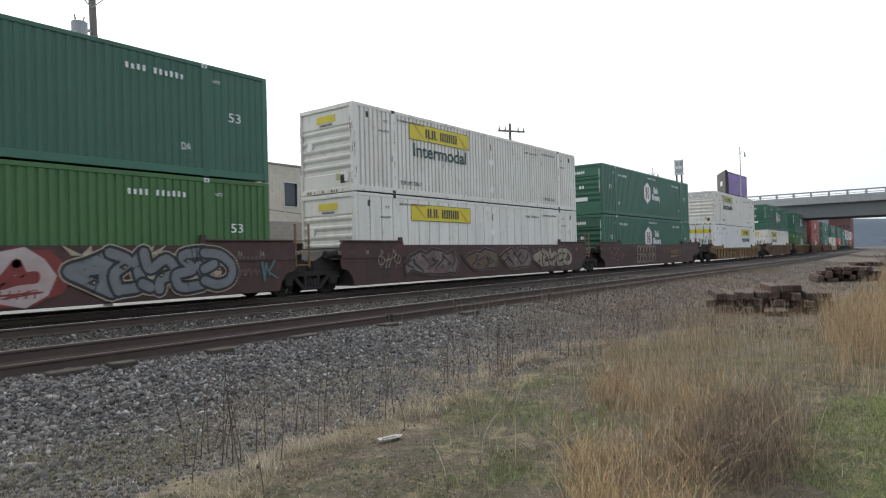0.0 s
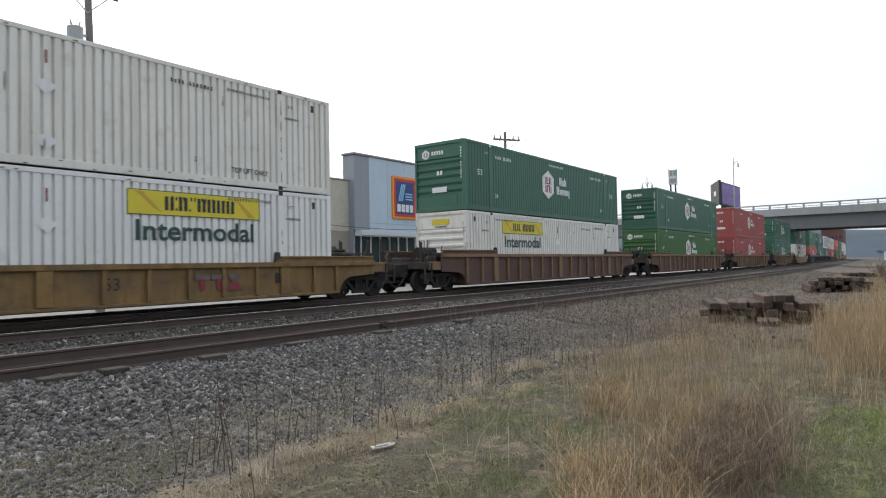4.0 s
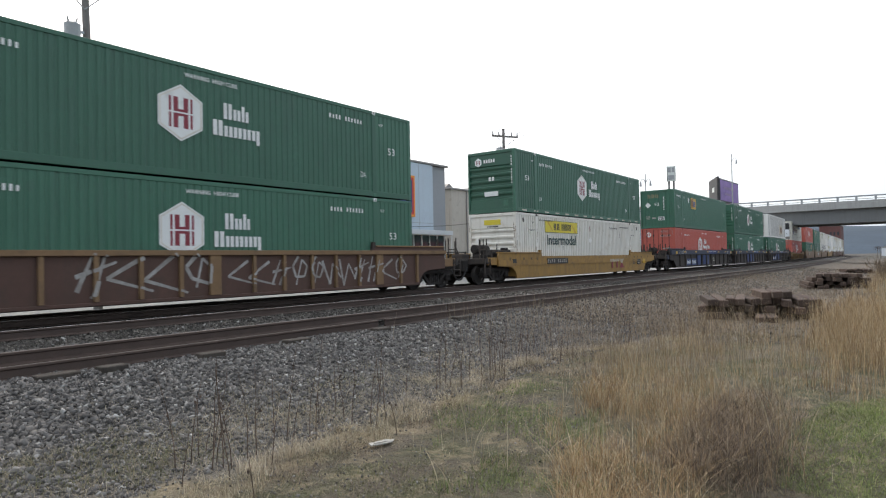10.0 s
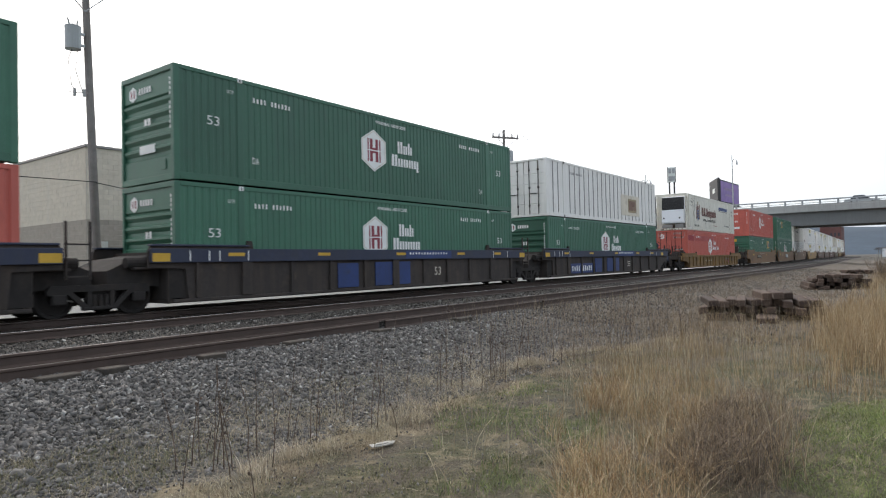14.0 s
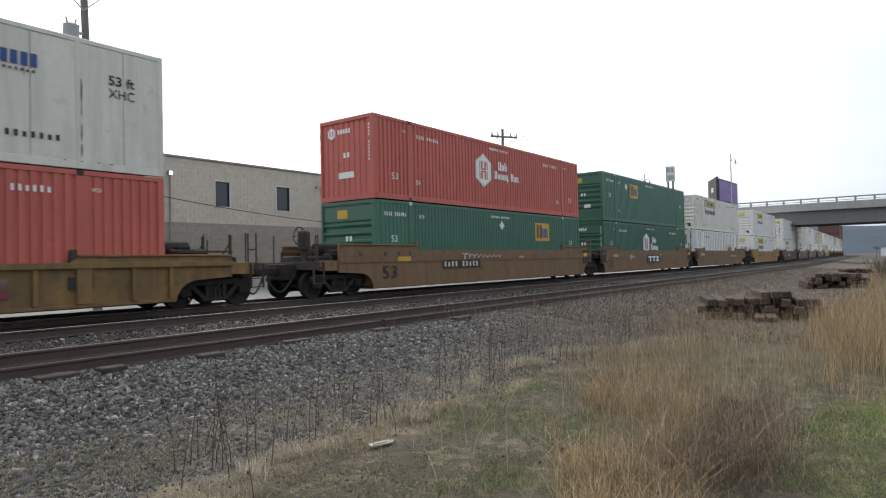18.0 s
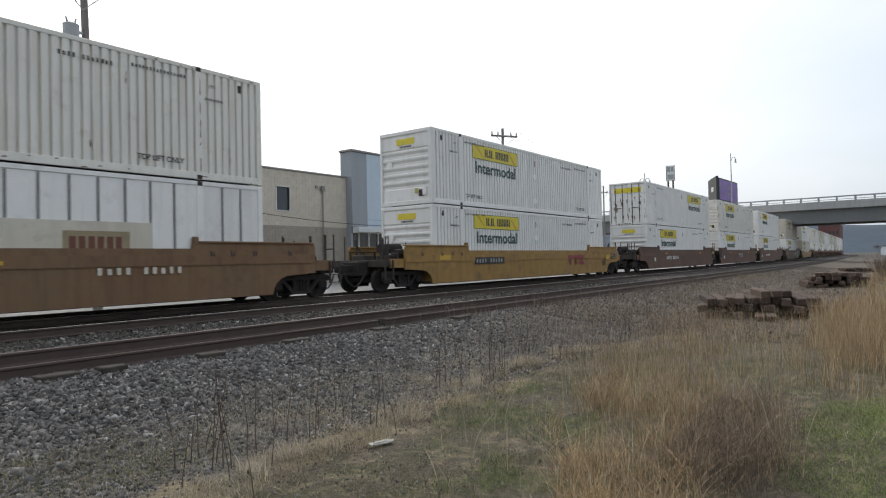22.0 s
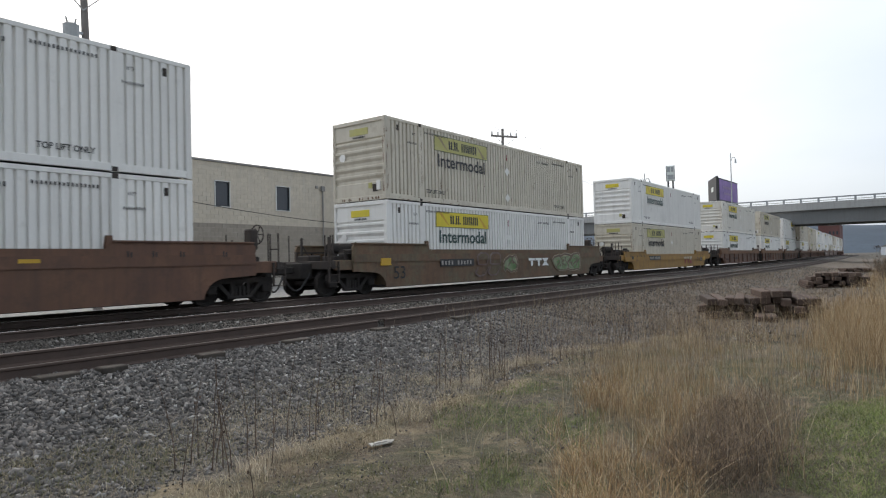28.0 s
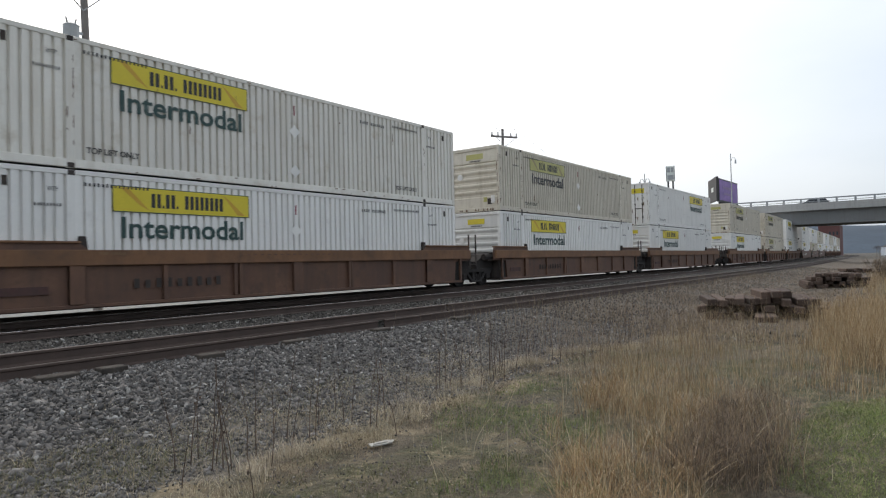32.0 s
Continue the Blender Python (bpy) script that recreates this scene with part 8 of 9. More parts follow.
def block_wall(owner, origin, along, length, z0, z1, out, holes, parts_to=0.0):
    """Courses of blocks 0.5 x 0.25 m, laid half over and cut at the openings; the first stretch as parts, the rest joined."""
    me = {}
    for nm in ("block_light", "block_dark"):
        me[nm] = Geo().box(0.004, 0.496, 0.0, 0.02, 0.004, 0.246, 0.003).mesh("block", M[nm])
    rest = {"block_light": Geo(), "block_dark": Geo()}
    n = 0
    for r in range(int((z1 - z0) / 0.25)):
        z = z0 + r * 0.25
        nm = "block_dark" if z < 3.45 else "block_light"
        x = -0.25 if r % 2 else 0.0
        while x < length - 0.05:
            pieces = [(max(0.0, x), min(length, x + 0.5), z, z + 0.25)]
            for h in holes:
                cut = []
                for a, b, lo, hi in pieces:
                    if b <= h[0] or a >= h[1] or hi <= h[2] or lo >= h[3]:
                        cut.append((a, b, lo, hi))
                        continue
                    cut += [(a, h[0], lo, hi)] if a < h[0] else []
                    cut += [(h[1], b, lo, hi)] if b > h[1] else []
                    a, b = max(a, h[0]), min(b, h[1])
                    cut += [(a, b, lo, h[2])] if lo < h[2] else []
                    cut += [(a, b, h[3], hi)] if hi > h[3] else []
                pieces = cut
            for a, b, lo, hi in pieces:
                if b - a < 0.03 or hi - lo < 0.03 or z < 0.9:
                    continue
                if parts_to and a < parts_to and 1.9 < z and b - a > 0.48 and hi - lo > 0.24 and n < 300:
                    part("block", me[nm], None, owner, "", (origin[0] + a, origin[1] - 0.02, z))
                    n += 1
                elif along == "x":
                    rest[nm].box(origin[0] + a + 0.004, origin[0] + b - 0.004, origin[1] - 0.02, origin[1], lo + 0.004, hi - 0.004)
                else:
                    rest[nm].box(origin[0] - 0.02, origin[0], origin[1] + a + 0.004, origin[1] + b - 0.004, lo + 0.004, hi - 0.004)
            x += 0.5
    for nm, g in rest.items():
        if g.v:
            ob = part("blockwork", g, M[nm], owner)
            ob["kind"] = "stuff"


STREET = -0.3
LENS = bpy.data.materials.new("lit_lamp_lens")
LENS.use_nodes = True
LENS.node_tree.nodes["Principled BSDF"].inputs["Emission Color"].default_value = (1.0, 0.98, 0.95, 1)
LENS.node_tree.nodes["Principled BSDF"].inputs["Emission Strength"].default_value = 1.6
store = thing("store_building", "light grey concrete-block store with a taupe base and dark windows", "building")
WX0, WX1, WY, WH = 14.24, 31.68, 32.0, 7.0
wins = ((21.29, 22.23, 4.49, 5.92), (25.6, 26.64, 4.47, 5.95))
wallg = Geo()
edges = [WX0, wins[0][0], wins[0][1], wins[1][0], wins[1][1], WX1]
for i in range(5):
    if i in (1, 3):
        w = wins[i // 2]
        wallg.box(w[0], w[1], WY, WY + 0.3, STREET - 0.3, w[2])
        wallg.box(w[0], w[1], WY, WY + 0.3, w[3], WH)
    else:
        wallg.box(edges[i], edges[i + 1], WY, WY + 0.3, STREET - 0.3, WH)
part("front_wall", wallg, M["mortar"], store)
part("side_wall", Geo().box(WX0, WX0 + 0.3, WY + 0.3, WY + 26, STREET - 0.3, WH), M["mortar"], store)
part("rear_wall", Geo().box(WX0 + 0.3, WX1, WY + 25.7, WY + 26, STREET - 0.3, WH), M["mortar"], store)
part("roof", Geo().box(WX0 + 0.3, WX1, WY + 0.3, WY + 25.7, WH - 0.5, WH - 0.3), M["cap"], store)
part("parapet_cap", Geo().box(WX0 - 0.1, WX1, WY - 0.1, WY + 0.4, WH + 0.004, WH + 0.12, 0.01), M["cap"], store)
part("parapet_cap", Geo().box(WX0 - 0.1, WX0 + 0.4, WY + 0.4, WY + 26, WH + 0.004, WH + 0.12, 0.01), M["cap"], store)
for w in wins:
    win = part("window", Geo().box(w[0], w[1], WY + 0.08, WY + 0.11, w[2], w[3]), M["glass_dark"], store, "dark glass window")
    fr = Geo()
    for q in ((w[0] - 0.05, w[0], w[2], w[3]), (w[1], w[1] + 0.05, w[2], w[3]), (w[0] - 0.05, w[1] + 0.05, w[2] - 0.05, w[2]), (w[0] - 0.05, w[1] + 0.05, w[3], w[3] + 0.05)):
        fr.box(q[0], q[1], WY - 0.07, WY + 0.1, q[2], q[3])
    part("window_frame", fr, M["frame_white"], win, "white frame")
for x in (17.74, 18.46):
    lamp_ob = part("wall_lamp", Geo().box(x - 0.12, x + 0.12, WY - 0.3, WY - 0.06, 5.96, 6.22, 0.03), M["cap"], store, "small flood lamp")
    part("lens", Geo().box(x - 0.09, x + 0.09, WY - 0.32, WY - 0.3, 5.99, 6.19, 0.005), LENS, lamp_ob, "lit white lens")
part("conduit", Geo().cyl((18.5, WY - 0.12, 0.0), (18.5, WY - 0.12, 6.0), 0.05, 8), M["cap"], store, "thin grey conduit")
part("conduit", Geo().cyl((29.4, WY - 0.12, 0.0), (29.4, WY - 0.12, 5.9), 0.05, 8).box(29.25, 29.55, WY - 0.22, WY - 0.06, 5.9, 6.25, 0.02), M["cap"], store, "thin grey conduit")
part("meter_box", Geo().box(28.78, 28.94, WY - 0.18, WY - 0.06, 6.06, 6.24, 0.02), M["cap"], store)

block_wall(store, (WX0, WY), "x", WX1 - WX0, -0.25, WH, -1, [(w[0] - WX0 - 0.05, w[1] - WX0 + 0.05, w[2] - 0.05, w[3] + 0.05) for w in wins], 12.0)
block_wall(store, (WX0, WY + 0.05), "y", 24.0, -0.25, WH, -1, [])

tower = thing("shop_entrance", "blue-grey clad shop entrance tower with a large framed sign", "building")
TXA, TX0, TX1, TX2, TY = 30.78, 32.24, 39.66, 41.6, 30.5
# it stands little proud of the store front
tower.scale = (1.0295,) * 3
tower.location = (0, 0, -0.031)
part("front_cladding", Geo().box(TX0, TX1, TY, TY + 0.2, 3.5, 8.6), M["clad_blue"], tower, "pale blue-grey panels")
part("wing_cladding", Geo().box(TXA, TX0 - 0.006, TY + 0.01, TY + 0.2, 3.5, 8.6), M["clad_mid"], tower, "mid-grey vertical panels")
part("side_cladding", Geo().box(TXA, TXA + 0.2, TY + 0.2, TY + 1.07, STREET, 8.6), M["clad_mid"], tower, "dark grey return panel")
for k in range(1, 3):
    part("panel_joint", Geo().box(TXA + 0.62 * k - 0.01, TXA + 0.62 * k + 0.01, TY + 0.004, TY + 0.01, 3.5, 8.6), M["clad_grey"], tower)
part("back_cladding", Geo().box(TXA + 0.2, TX1, TY + 0.87, TY + 1.07, 3.3, 8.6), M["clad_grey"], tower)
part("side_cladding", Geo().box(TX1 + 0.004, TX2, TY + 0.25, TY + 1.07, 3.3, 8.6), M["clad_grey"], tower, "mid-grey panels")
part("roof_cap", Geo().box(TXA - 0.1, TX2 + 0.08, TY - 0.08, TY + 1.12, 8.62, 8.76, 0.01), M["cap"], tower)
for x in (34.1, 36.0, 37.9):
    part("panel_joint", Geo().box(x - 0.012, x + 0.012, TY - 0.004, TY, 3.5, 8.6), M["clad_grey"], tower)
part("panel_joint", Geo().box(TX0, TX1, TY - 0.004, TY, 4.0, 4.03), M["clad_grey"], tower)
part("awning", Geo().box(TXA + 0.1, TX2, TY - 0.5, TY + 0.1, 3.12, 3.46, 0.02), M["awning"], tower, "off-white awning band")
part("shop_front", Geo().box(TXA + 0.2, TX2 - 0.2, TY + 0.3, TY + 0.34, STREET, 3.1), M["glass_dark"], tower, "dark shop glazing")
for k in range(12):
    x = TXA + 0.8 + k * 0.98
    part("mullion", Geo().box(x - 0.04, x + 0.04, TY + 0.2, TY + 0.3, STREET, 3.1), M["frame_white"], tower)
part("plinth", Geo().box(TX0 + 0.2, TX2 - 0.2, TY + 0.2, TY + 0.29, STREET, 0.9), M["block_dark"], tower)
sg = part("sign_border", Geo().box(34.55, 37.29, TY - 0.12, TY, 4.43, 7.55, 0.02), M["sign_orange"], tower, "orange sign frame")
part("sign_inner_border", Geo().box(34.72, 37.12, TY - 0.13, TY - 0.12, 4.6, 7.38), M["sign_red"], sg)
part("sign_panel", Geo().box(34.92, 36.92, TY - 0.14, TY - 0.13, 4.8, 7.18), M["sign_blue"], sg, "navy sign panel")
st = Geo()
for k in range(3):
    st.prism([(35.15 + 0.18 * k, 5.75), (35.27 + 0.18 * k, 5.75), (35.62 + 0.18 * k, 7.0), (35.5 + 0.18 * k, 7.0)], 1, TY - 0.15, TY - 0.14)
for k in range(3):
    st.box(35.95, 36.75, TY - 0.15, TY - 0.14, 5.85 + 0.2 * k, 5.95 + 0.2 * k)
part("sign_strokes", st, M["sign_cyan"], sg, "pale blue strokes")
for k in range(4):
    x = 35.02 + k * 0.47
    part("sign_bar", Geo().box(x, x + 0.36, TY - 0.15, TY - 0.14, 4.95, 5.5), M["mark_white"], sg, "white block")

shed = thing("beige_building", "long beige stucco building with a low dark roof", "building")
part("front_wall", Geo().box(44.2, 48.4, 32.0, 32.3, STREET - 0.3, 7.2).box(48.4, 49.34, 32.0, 32.3, STREET - 0.3, 4.63).box(48.4, 49.34, 32.0, 32.3, 6.03, 7.2).box(49.34, 58.0, 32.0, 32.3, STREET - 0.3, 7.2), M["beige"], shed)
part("side_wall", Geo().box(44.2, 44.5, 32.3, 48, STREET - 0.3, 7.2), M["beige"], shed)
part("side_wall", Geo().box(57.7, 58.0, 32.3, 48, STREET - 0.3, 7.2), M["beige"], shed)
part("roof", Geo().box(44.0, 58.2, 31.85, 48.2, 7.2, 7.35, 0.02), M["cap"], shed)
part("window", Geo().box(48.4, 49.34, 32.1, 32.14, 4.63, 6.03), M["glass_dark"], shed, "dark window")
for x in (45.5, 49.8):
    part("roof_hood", Geo().prism([(x, 7.35), (x + 2.4, 7.35), (x + 1.2, 8.1)], 1, 34.0, 37.0), M["cap"], shed, "small dark gabled hood")
for x in (46.4, 53.0):
    part("conduit", Geo().cyl((x, 31.92, 0), (x, 31.92, 7.1), 0.05, 8), M["cap"], shed)


# ---------- poles, lamps, cables ----------
def utility_pole(x, y, top, lean, label, cross=None, transformers=()):
    p = thing("utility_pole", label, "utility pole", "utility poles", at=(x, y, STREET - 0.2))
    lx = lean * top
    part("pole", Geo().cyl((0, 0, 0), (lx, 0, top), 0.15, 12, 0.1), M["pole_wood"], p)
    if cross:
        z, half, tilt = cross
        c = part("crossarm", Geo().prism([(lx - half, z - tilt), (lx + half, z + tilt), (lx + half, z + tilt + 0.14), (lx - half, z - tilt + 0.14)], 1, -0.22, -0.12), M["pole_wood"], p)
        for u in (-0.95, -0.5, 0.5, 0.95):
            part("insulator", Geo().cyl((lx + u * half, -0.17, z + tilt * u + 0.14), (lx + u * half, -0.17, z + tilt * u + 0.42), 0.07, 8, 0.04), M["insulator"], c)
        part("arm_brace", Geo().cyl((lx - 0.7 * half, -0.17, z - 0.05), (lx, -0.17, z - 0.7), 0.02, 6).cyl((lx + 0.7 * half, -0.17, z), (lx, -0.17, z - 0.7), 0.02, 6), M["galvanised"], p)
    for dx, z, h, r in transformers:
        t = part("transformer", Geo().cyl((lx + dx, -0.1, z), (lx + dx, -0.1, z + h), r, 16), M["transformer"], p, "grey can transformer")
        part("transformer_lid", Geo().cyl((lx + dx, -0.1, z + h), (lx + dx, -0.1, z + h + 0.07), r * 1.04, 16, r * 0.6), M["transformer"], t)
        part("bushing", Geo().cyl((lx + dx - 0.1, -0.1, z + h), (lx + dx - 0.16, -0.1, z + h + 0.25), 0.04, 6, 0.02).cyl((lx + dx + 0.1, -0.1, z + h), (lx + dx + 0.16, -0.1, z + h + 0.25), 0.04, 6, 0.02), M["insulator"], t)
        part("hanger", Geo().box(min(lx, lx + dx), max(lx, lx + dx), -0.14, -0.06, z + h * 0.7, z + h * 0.8).box(min(lx, lx + dx), max(lx, lx + dx), -0.14, -0.06, z + h * 0.2, z + h * 0.3), M["galvanised"], t)
    return p


near_pole = utility_pole(10.15, 22.0, 13.5, -0.032, "leaning weathered wooden pole with a grey transformer", (10.8, 1.0, 0.0), ((-0.36, 8.77, 0.75, 0.24),))
part("drop_wire", Geo().tube([(-0.75, -0.1, 9.0), (-0.95, -0.1, 8.4), (-0.85, -0.1, 7.6), (-0.7, -0.1, 7.35)], 0.012, 5).tube([(-0.62, -0.1, 8.95), (-0.72, -0.1, 8.1), (-0.5, -0.1, 7.4)], 0.012, 5), M["cable"], near_pole, "looping drop wires")
part("fuse_cutout", Geo().cyl((-0.95, -0.1, 7.35), (-0.35, -0.1, 7.42), 0.012, 5).box(-0.8, -0.72, -0.14, -0.06, 7.25, 7.5).box(-0.5, -0.42, -0.14, -0.06, 7.28, 7.52), M["insulator"], near_pole)
part("notice", Geo().box(0.0, 0.2, -0.24, -0.2, 2.2, 2.5), M["frame_white"], near_pole, "small white notice")
utility_pole(43.1, 26.0, 11.9, 0.0, "dark wooden pole with a crossarm and two transformers", (11.2, 1.95, 0.22), ((-0.75, 9.3, 0.95, 0.28), (0.7, 9.35, 0.95, 0.28)))
far_pole = bpy.data.objects["utility_pole.001"]
part("lamp_arm", Geo().tube([(0.12, -0.1, 8.0), (0.9, -0.1, 8.5), (1.7, -0.1, 8.55)], 0.04, 6).box(1.6, 2.3, -0.22, 0.02, 8.45, 8.6, 0.04), M["galvanised"], far_pole, "grey lamp on a curved arm")
part("cable_bracket", Geo().box(-0.32, 0.32, -0.24, -0.14, 7.2, 7.32).box(-0.28, 0.28, -0.24, -0.14, 5.9, 6.0).box(-0.1, 0.14, -0.32, -0.14, 4.4, 5.2, 0.02), M["insulator"], far_pole, "cable brackets and a small box")
utility_pole(97.0, 40.0, 13.0, 0.0, "distant wooden pole with a crossarm", (11.8, 1.4, 0.1))


def wire(name, a, b, sag, r, label):
    pts = [(a[0] + (b[0] - a[0]) * t, a[1] + (b[1] - a[1]) * t, a[2] + (b[2] - a[2]) * t - sag * 4 * t * (1 - t)) for t in [i / 16 for i in range(17)]]
    return solid(name, Geo().tube(pts, r, 5), M["cable"], label, "cable", "overhead cables")


wire("overhead_cable", (10.0, 21.8, 3.95), (43.1, 25.9, 4.4), 1.1, 0.015, "black communication cable sagging between poles")
wire("overhead_cable", (10.0, 21.8, 3.97), (-40.0, 22.0, 4.6), 0.3, 0.015, "black communication cable sagging between poles")
wire("overhead_cable", (41.6, 25.8, 11.3), (97.0, 39.8, 11.9), 0.5, 0.007, "thin overhead power line")
wire("overhead_cable", (44.6, 25.8, 11.6), (98.0, 39.8, 12.1), 0.5, 0.007, "thin overhead power line")


def street_lamp(x, y, base, height, arm, label, two=False):
    p = thing("street_lamp", label, "street lamp", "street lamps", at=(x, y, base))
    part("pole", Geo().cyl((0, 0, 0), (0, 0, height), 0.11, 10, 0.06), M["galvanised"], p)
    for s in ((1, -1) if two else (-1,)):
        part("arm", Geo().tube([(0, 0, height - 1.4), (0, s * arm * 0.35, height - 0.75), (0, s * arm * 0.8, height - 0.75), (0, s * arm, height - 1.1)], 0.045, 6), M["galvanised"], p)
        part("lantern", Geo().cyl((0, s * arm, height - 1.1), (0, s * arm, height - 1.75), 0.1, 10, 0.17), M["galvanised"], p)
    return p


street_lamp(116.0, 25.0, 8.7, 9.6, 0.75, "tall grey street lamp on the bridge")
street_lamp(90.0, 30.9, STREET, 13.2, 0.7, "grey double street lamp beside the road", True)

# ---------- bridge ----------
bridge = thing("road_bridge", "grey concrete road bridge over the railway", "bridge", at=(113.4, 0, 0))
BY0, BY1 = -230.0, 230.0
part("deck", Geo().box(0.3, 10.7, BY0, BY1, 7.9, 8.5), M["concrete"], bridge)
part("carriageway", Geo().box(0.5, 10.5, BY0, BY1, 8.504, 8.56), M["asphalt"], bridge)
for x in (0.75, 2.9, 5.5, 8.1, 10.25):
    g = Geo().box(x - 0.05, x + 0.05, BY0, BY1, 5.72, 7.9).box(x - 0.25, x + 0.25, BY0, BY1, 5.58, 5.72)
    part("girder", g, M["girder"], bridge, "steel girder")
for x in (0.0, 10.75):
    par = part("parapet", Geo().box(x - 0.05, x + 0.29, BY0, BY1, 7.7, 8.62, 0.02).box(x, x + 0.25, BY0, BY1, 8.63, 8.86), M["concrete"], bridge)
    for z in (9.06, 9.42):
        part("rail_bar", Geo().box(x + 0.05, x + 0.19, BY0, BY1, z, z + (0.07 if z < 9.2 else 0.2)), M["galvanised"], par)
    post_me = Geo().box(x + 0.03, x + 0.21, -0.14, 0.14, 8.86, 9.56).mesh("rail_post", M["galvanised"])
    for k in range(-38, 40):
        part("rail_post", post_me, None, par, "", (0, k * 2.4, 0))
for y in (30.0, -18.0, -60.0, 62.0):
    pier = part("pier", Geo().box(0.4, 10.6, y - 0.5, y + 0.5, 4.9, 5.58, 0.05).box(0.9, 2.1, y - 0.5, y + 0.5, -1.0, 4.9, 0.1).box(4.9, 6.1, y - 0.5, y + 0.5, -1.0, 4.9, 0.1).box(8.9, 10.1, y - 0.5, y + 0.5, -1.0, 4.9, 0.1), M["concrete"], bridge, "concrete pier")

# ---------- roadside signs ----------
pylon = thing("pylon_sign", "pale pylon sign on two dark posts", "sign", at=(100.0, 30.3, STREET))
pylon.rotation_euler = (0, 0, radians(-72))
for s in (-0.35, 0.35):
    part("post", Geo().cyl((s, 0, 0), (s, 0, 13.2), 0.13, 10), M["dark_frame"], pylon)
pf = part("sign_face", Geo().box(-0.56, 0.56, -0.2, 0.2, 13.0, 15.3, 0.03), M["sign_face"], pylon, "pale green-white sign face")
for q in ((-0.46, -0.05, 14.35, 15.1), (0.08, 0.46, 14.35, 15.1), (-0.46, 0.46, 13.2, 13.9)):
    part("face_bar", Geo().box(q[0], q[1], -0.215, -0.2, q[2], q[3]), M["galvanised"], pf)
part("face_edge", Geo().box(-0.63, -0.562, -0.22, 0.22, 12.95, 15.35).box(0.562, 0.63, -0.22, 0.22, 12.95, 15.35), M["dark_frame"], pf)

M["glow_bar"] = material("dull_lilac_print", (0.16, 0.1, 0.22), 0.5, vary=0.2)
SCREEN = bpy.data.materials.new("lit_advert_screen")
SCREEN.use_nodes = True
_b = SCREEN.node_tree.nodes["Principled BSDF"]
_b.inputs["Base Color"].default_value = (0.05, 0.02, 0.1, 1)
_t = SCREEN.node_tree.nodes.new("ShaderNodeTexNoise")
_t.inputs["Scale"].default_value = 0.5
_r = SCREEN.node_tree.nodes.new("ShaderNodeValToRGB")
_r.color_ramp.elements[0].position, _r.color_ramp.elements[0].color = 0.4, (0.035, 0.022, 0.08, 1)
_r.color_ramp.elements[1].position, _r.color_ramp.elements[1].color = 0.65, (0.07, 0.04, 0.12, 1)
_c = SCREEN.node_tree.nodes.new("ShaderNodeTexCoord")
SCREEN.node_tree.links.new(_c.outputs["Object"], _t.inputs["Vector"])
SCREEN.node_tree.links.new(_t.outputs["Fac"], _r.inputs[0])
SCREEN.node_tree.links.new(_r.outputs[0], _b.inputs["Emission Color"])
_b.inputs["Emission Strength"].default_value = 1.0

board = thing("billboard", "two-sided billboard with a lit purple screen and a dark side", "billboard", at=(148.6, 34.6, 0))
part("post", Geo().cyl((6.5, 1.2, STREET), (6.5, 1.2, 13.4), 0.5, 14), M["dark_frame"], board)
a1 = part("frame", Geo().box(0, 15.4, 0.0, 0.5, 12.9, 18.1, 0.05), M["dark_frame"], board, "black frame of the lit side")
a1.rotation_euler = (0, 0, radians(-2.2))
part("screen", Geo().box(0.4, 15.0, -0.03, 0.0, 13.3, 17.8), SCREEN, a1, "glowing purple advert")
for q in ((3.0, 11.5, 15.9, 16.5), (3.6, 10.2, 14.6, 15.1)):
    part("advert_bar", Geo().box(q[0], q[1], -0.05, -0.031, q[2], q[3]), M["glow_bar"], a1, "dull lilac line on the advert")
a2 = part("frame", Geo().box(0.3, 10.2, 0.0, 0.5, 13.2, 18.5, 0.05), M["dark_frame"], board, "dark unlit side")
a2.rotation_euler = (0, 0, radians(23.6))
part("notice", Geo().box(3.6, 6.0, 0.5, 0.54, 15.4, 16.4), M["sign_face"], a2, "pale notice")
part("catwalk", Geo().box(0.0, 15.4, -1.2, 0.0, 12.6, 12.75), M["dark_frame"], board)

# parked trailer and far buildings
trailer = thing("parked_trailer", "white box trailer parked behind the tracks", "trailer", at=(49.2, 27.0, STREET))
part("box", Geo().box(0, 7.0, 0, 2.5, 1.15, 4.2, 0.05), M["unit_white"], trailer, "white box body")
part("marking", strokes(9, 2.4, 0.28), M["mark_dark"], trailer, "", (0.9, -0.01, 3.1))
part("nose_panel", Geo().box(0.15, 0.5, -0.012, -0.002, 2.9, 3.5), M["mark_dark"], trailer)
part("chassis", Geo().box(0.2, 6.8, 0.6, 1.9, 0.85, 1.15), M["car_charcoal"], trailer)
for x in (4.9, 6.1):
    for y in (0.15, 2.35):
        part("wheel", Geo().cyl((x, y - 0.14, 0.48), (x, y + 0.14, 0.48), 0.48, 16), M["hose"], trailer)
part("landing_leg", Geo().box(1.2, 1.35, 0.4, 0.55, 0, 1.15).box(1.2, 1.35, 1.95, 2.1, 0, 1.15), M["car_charcoal"], trailer)

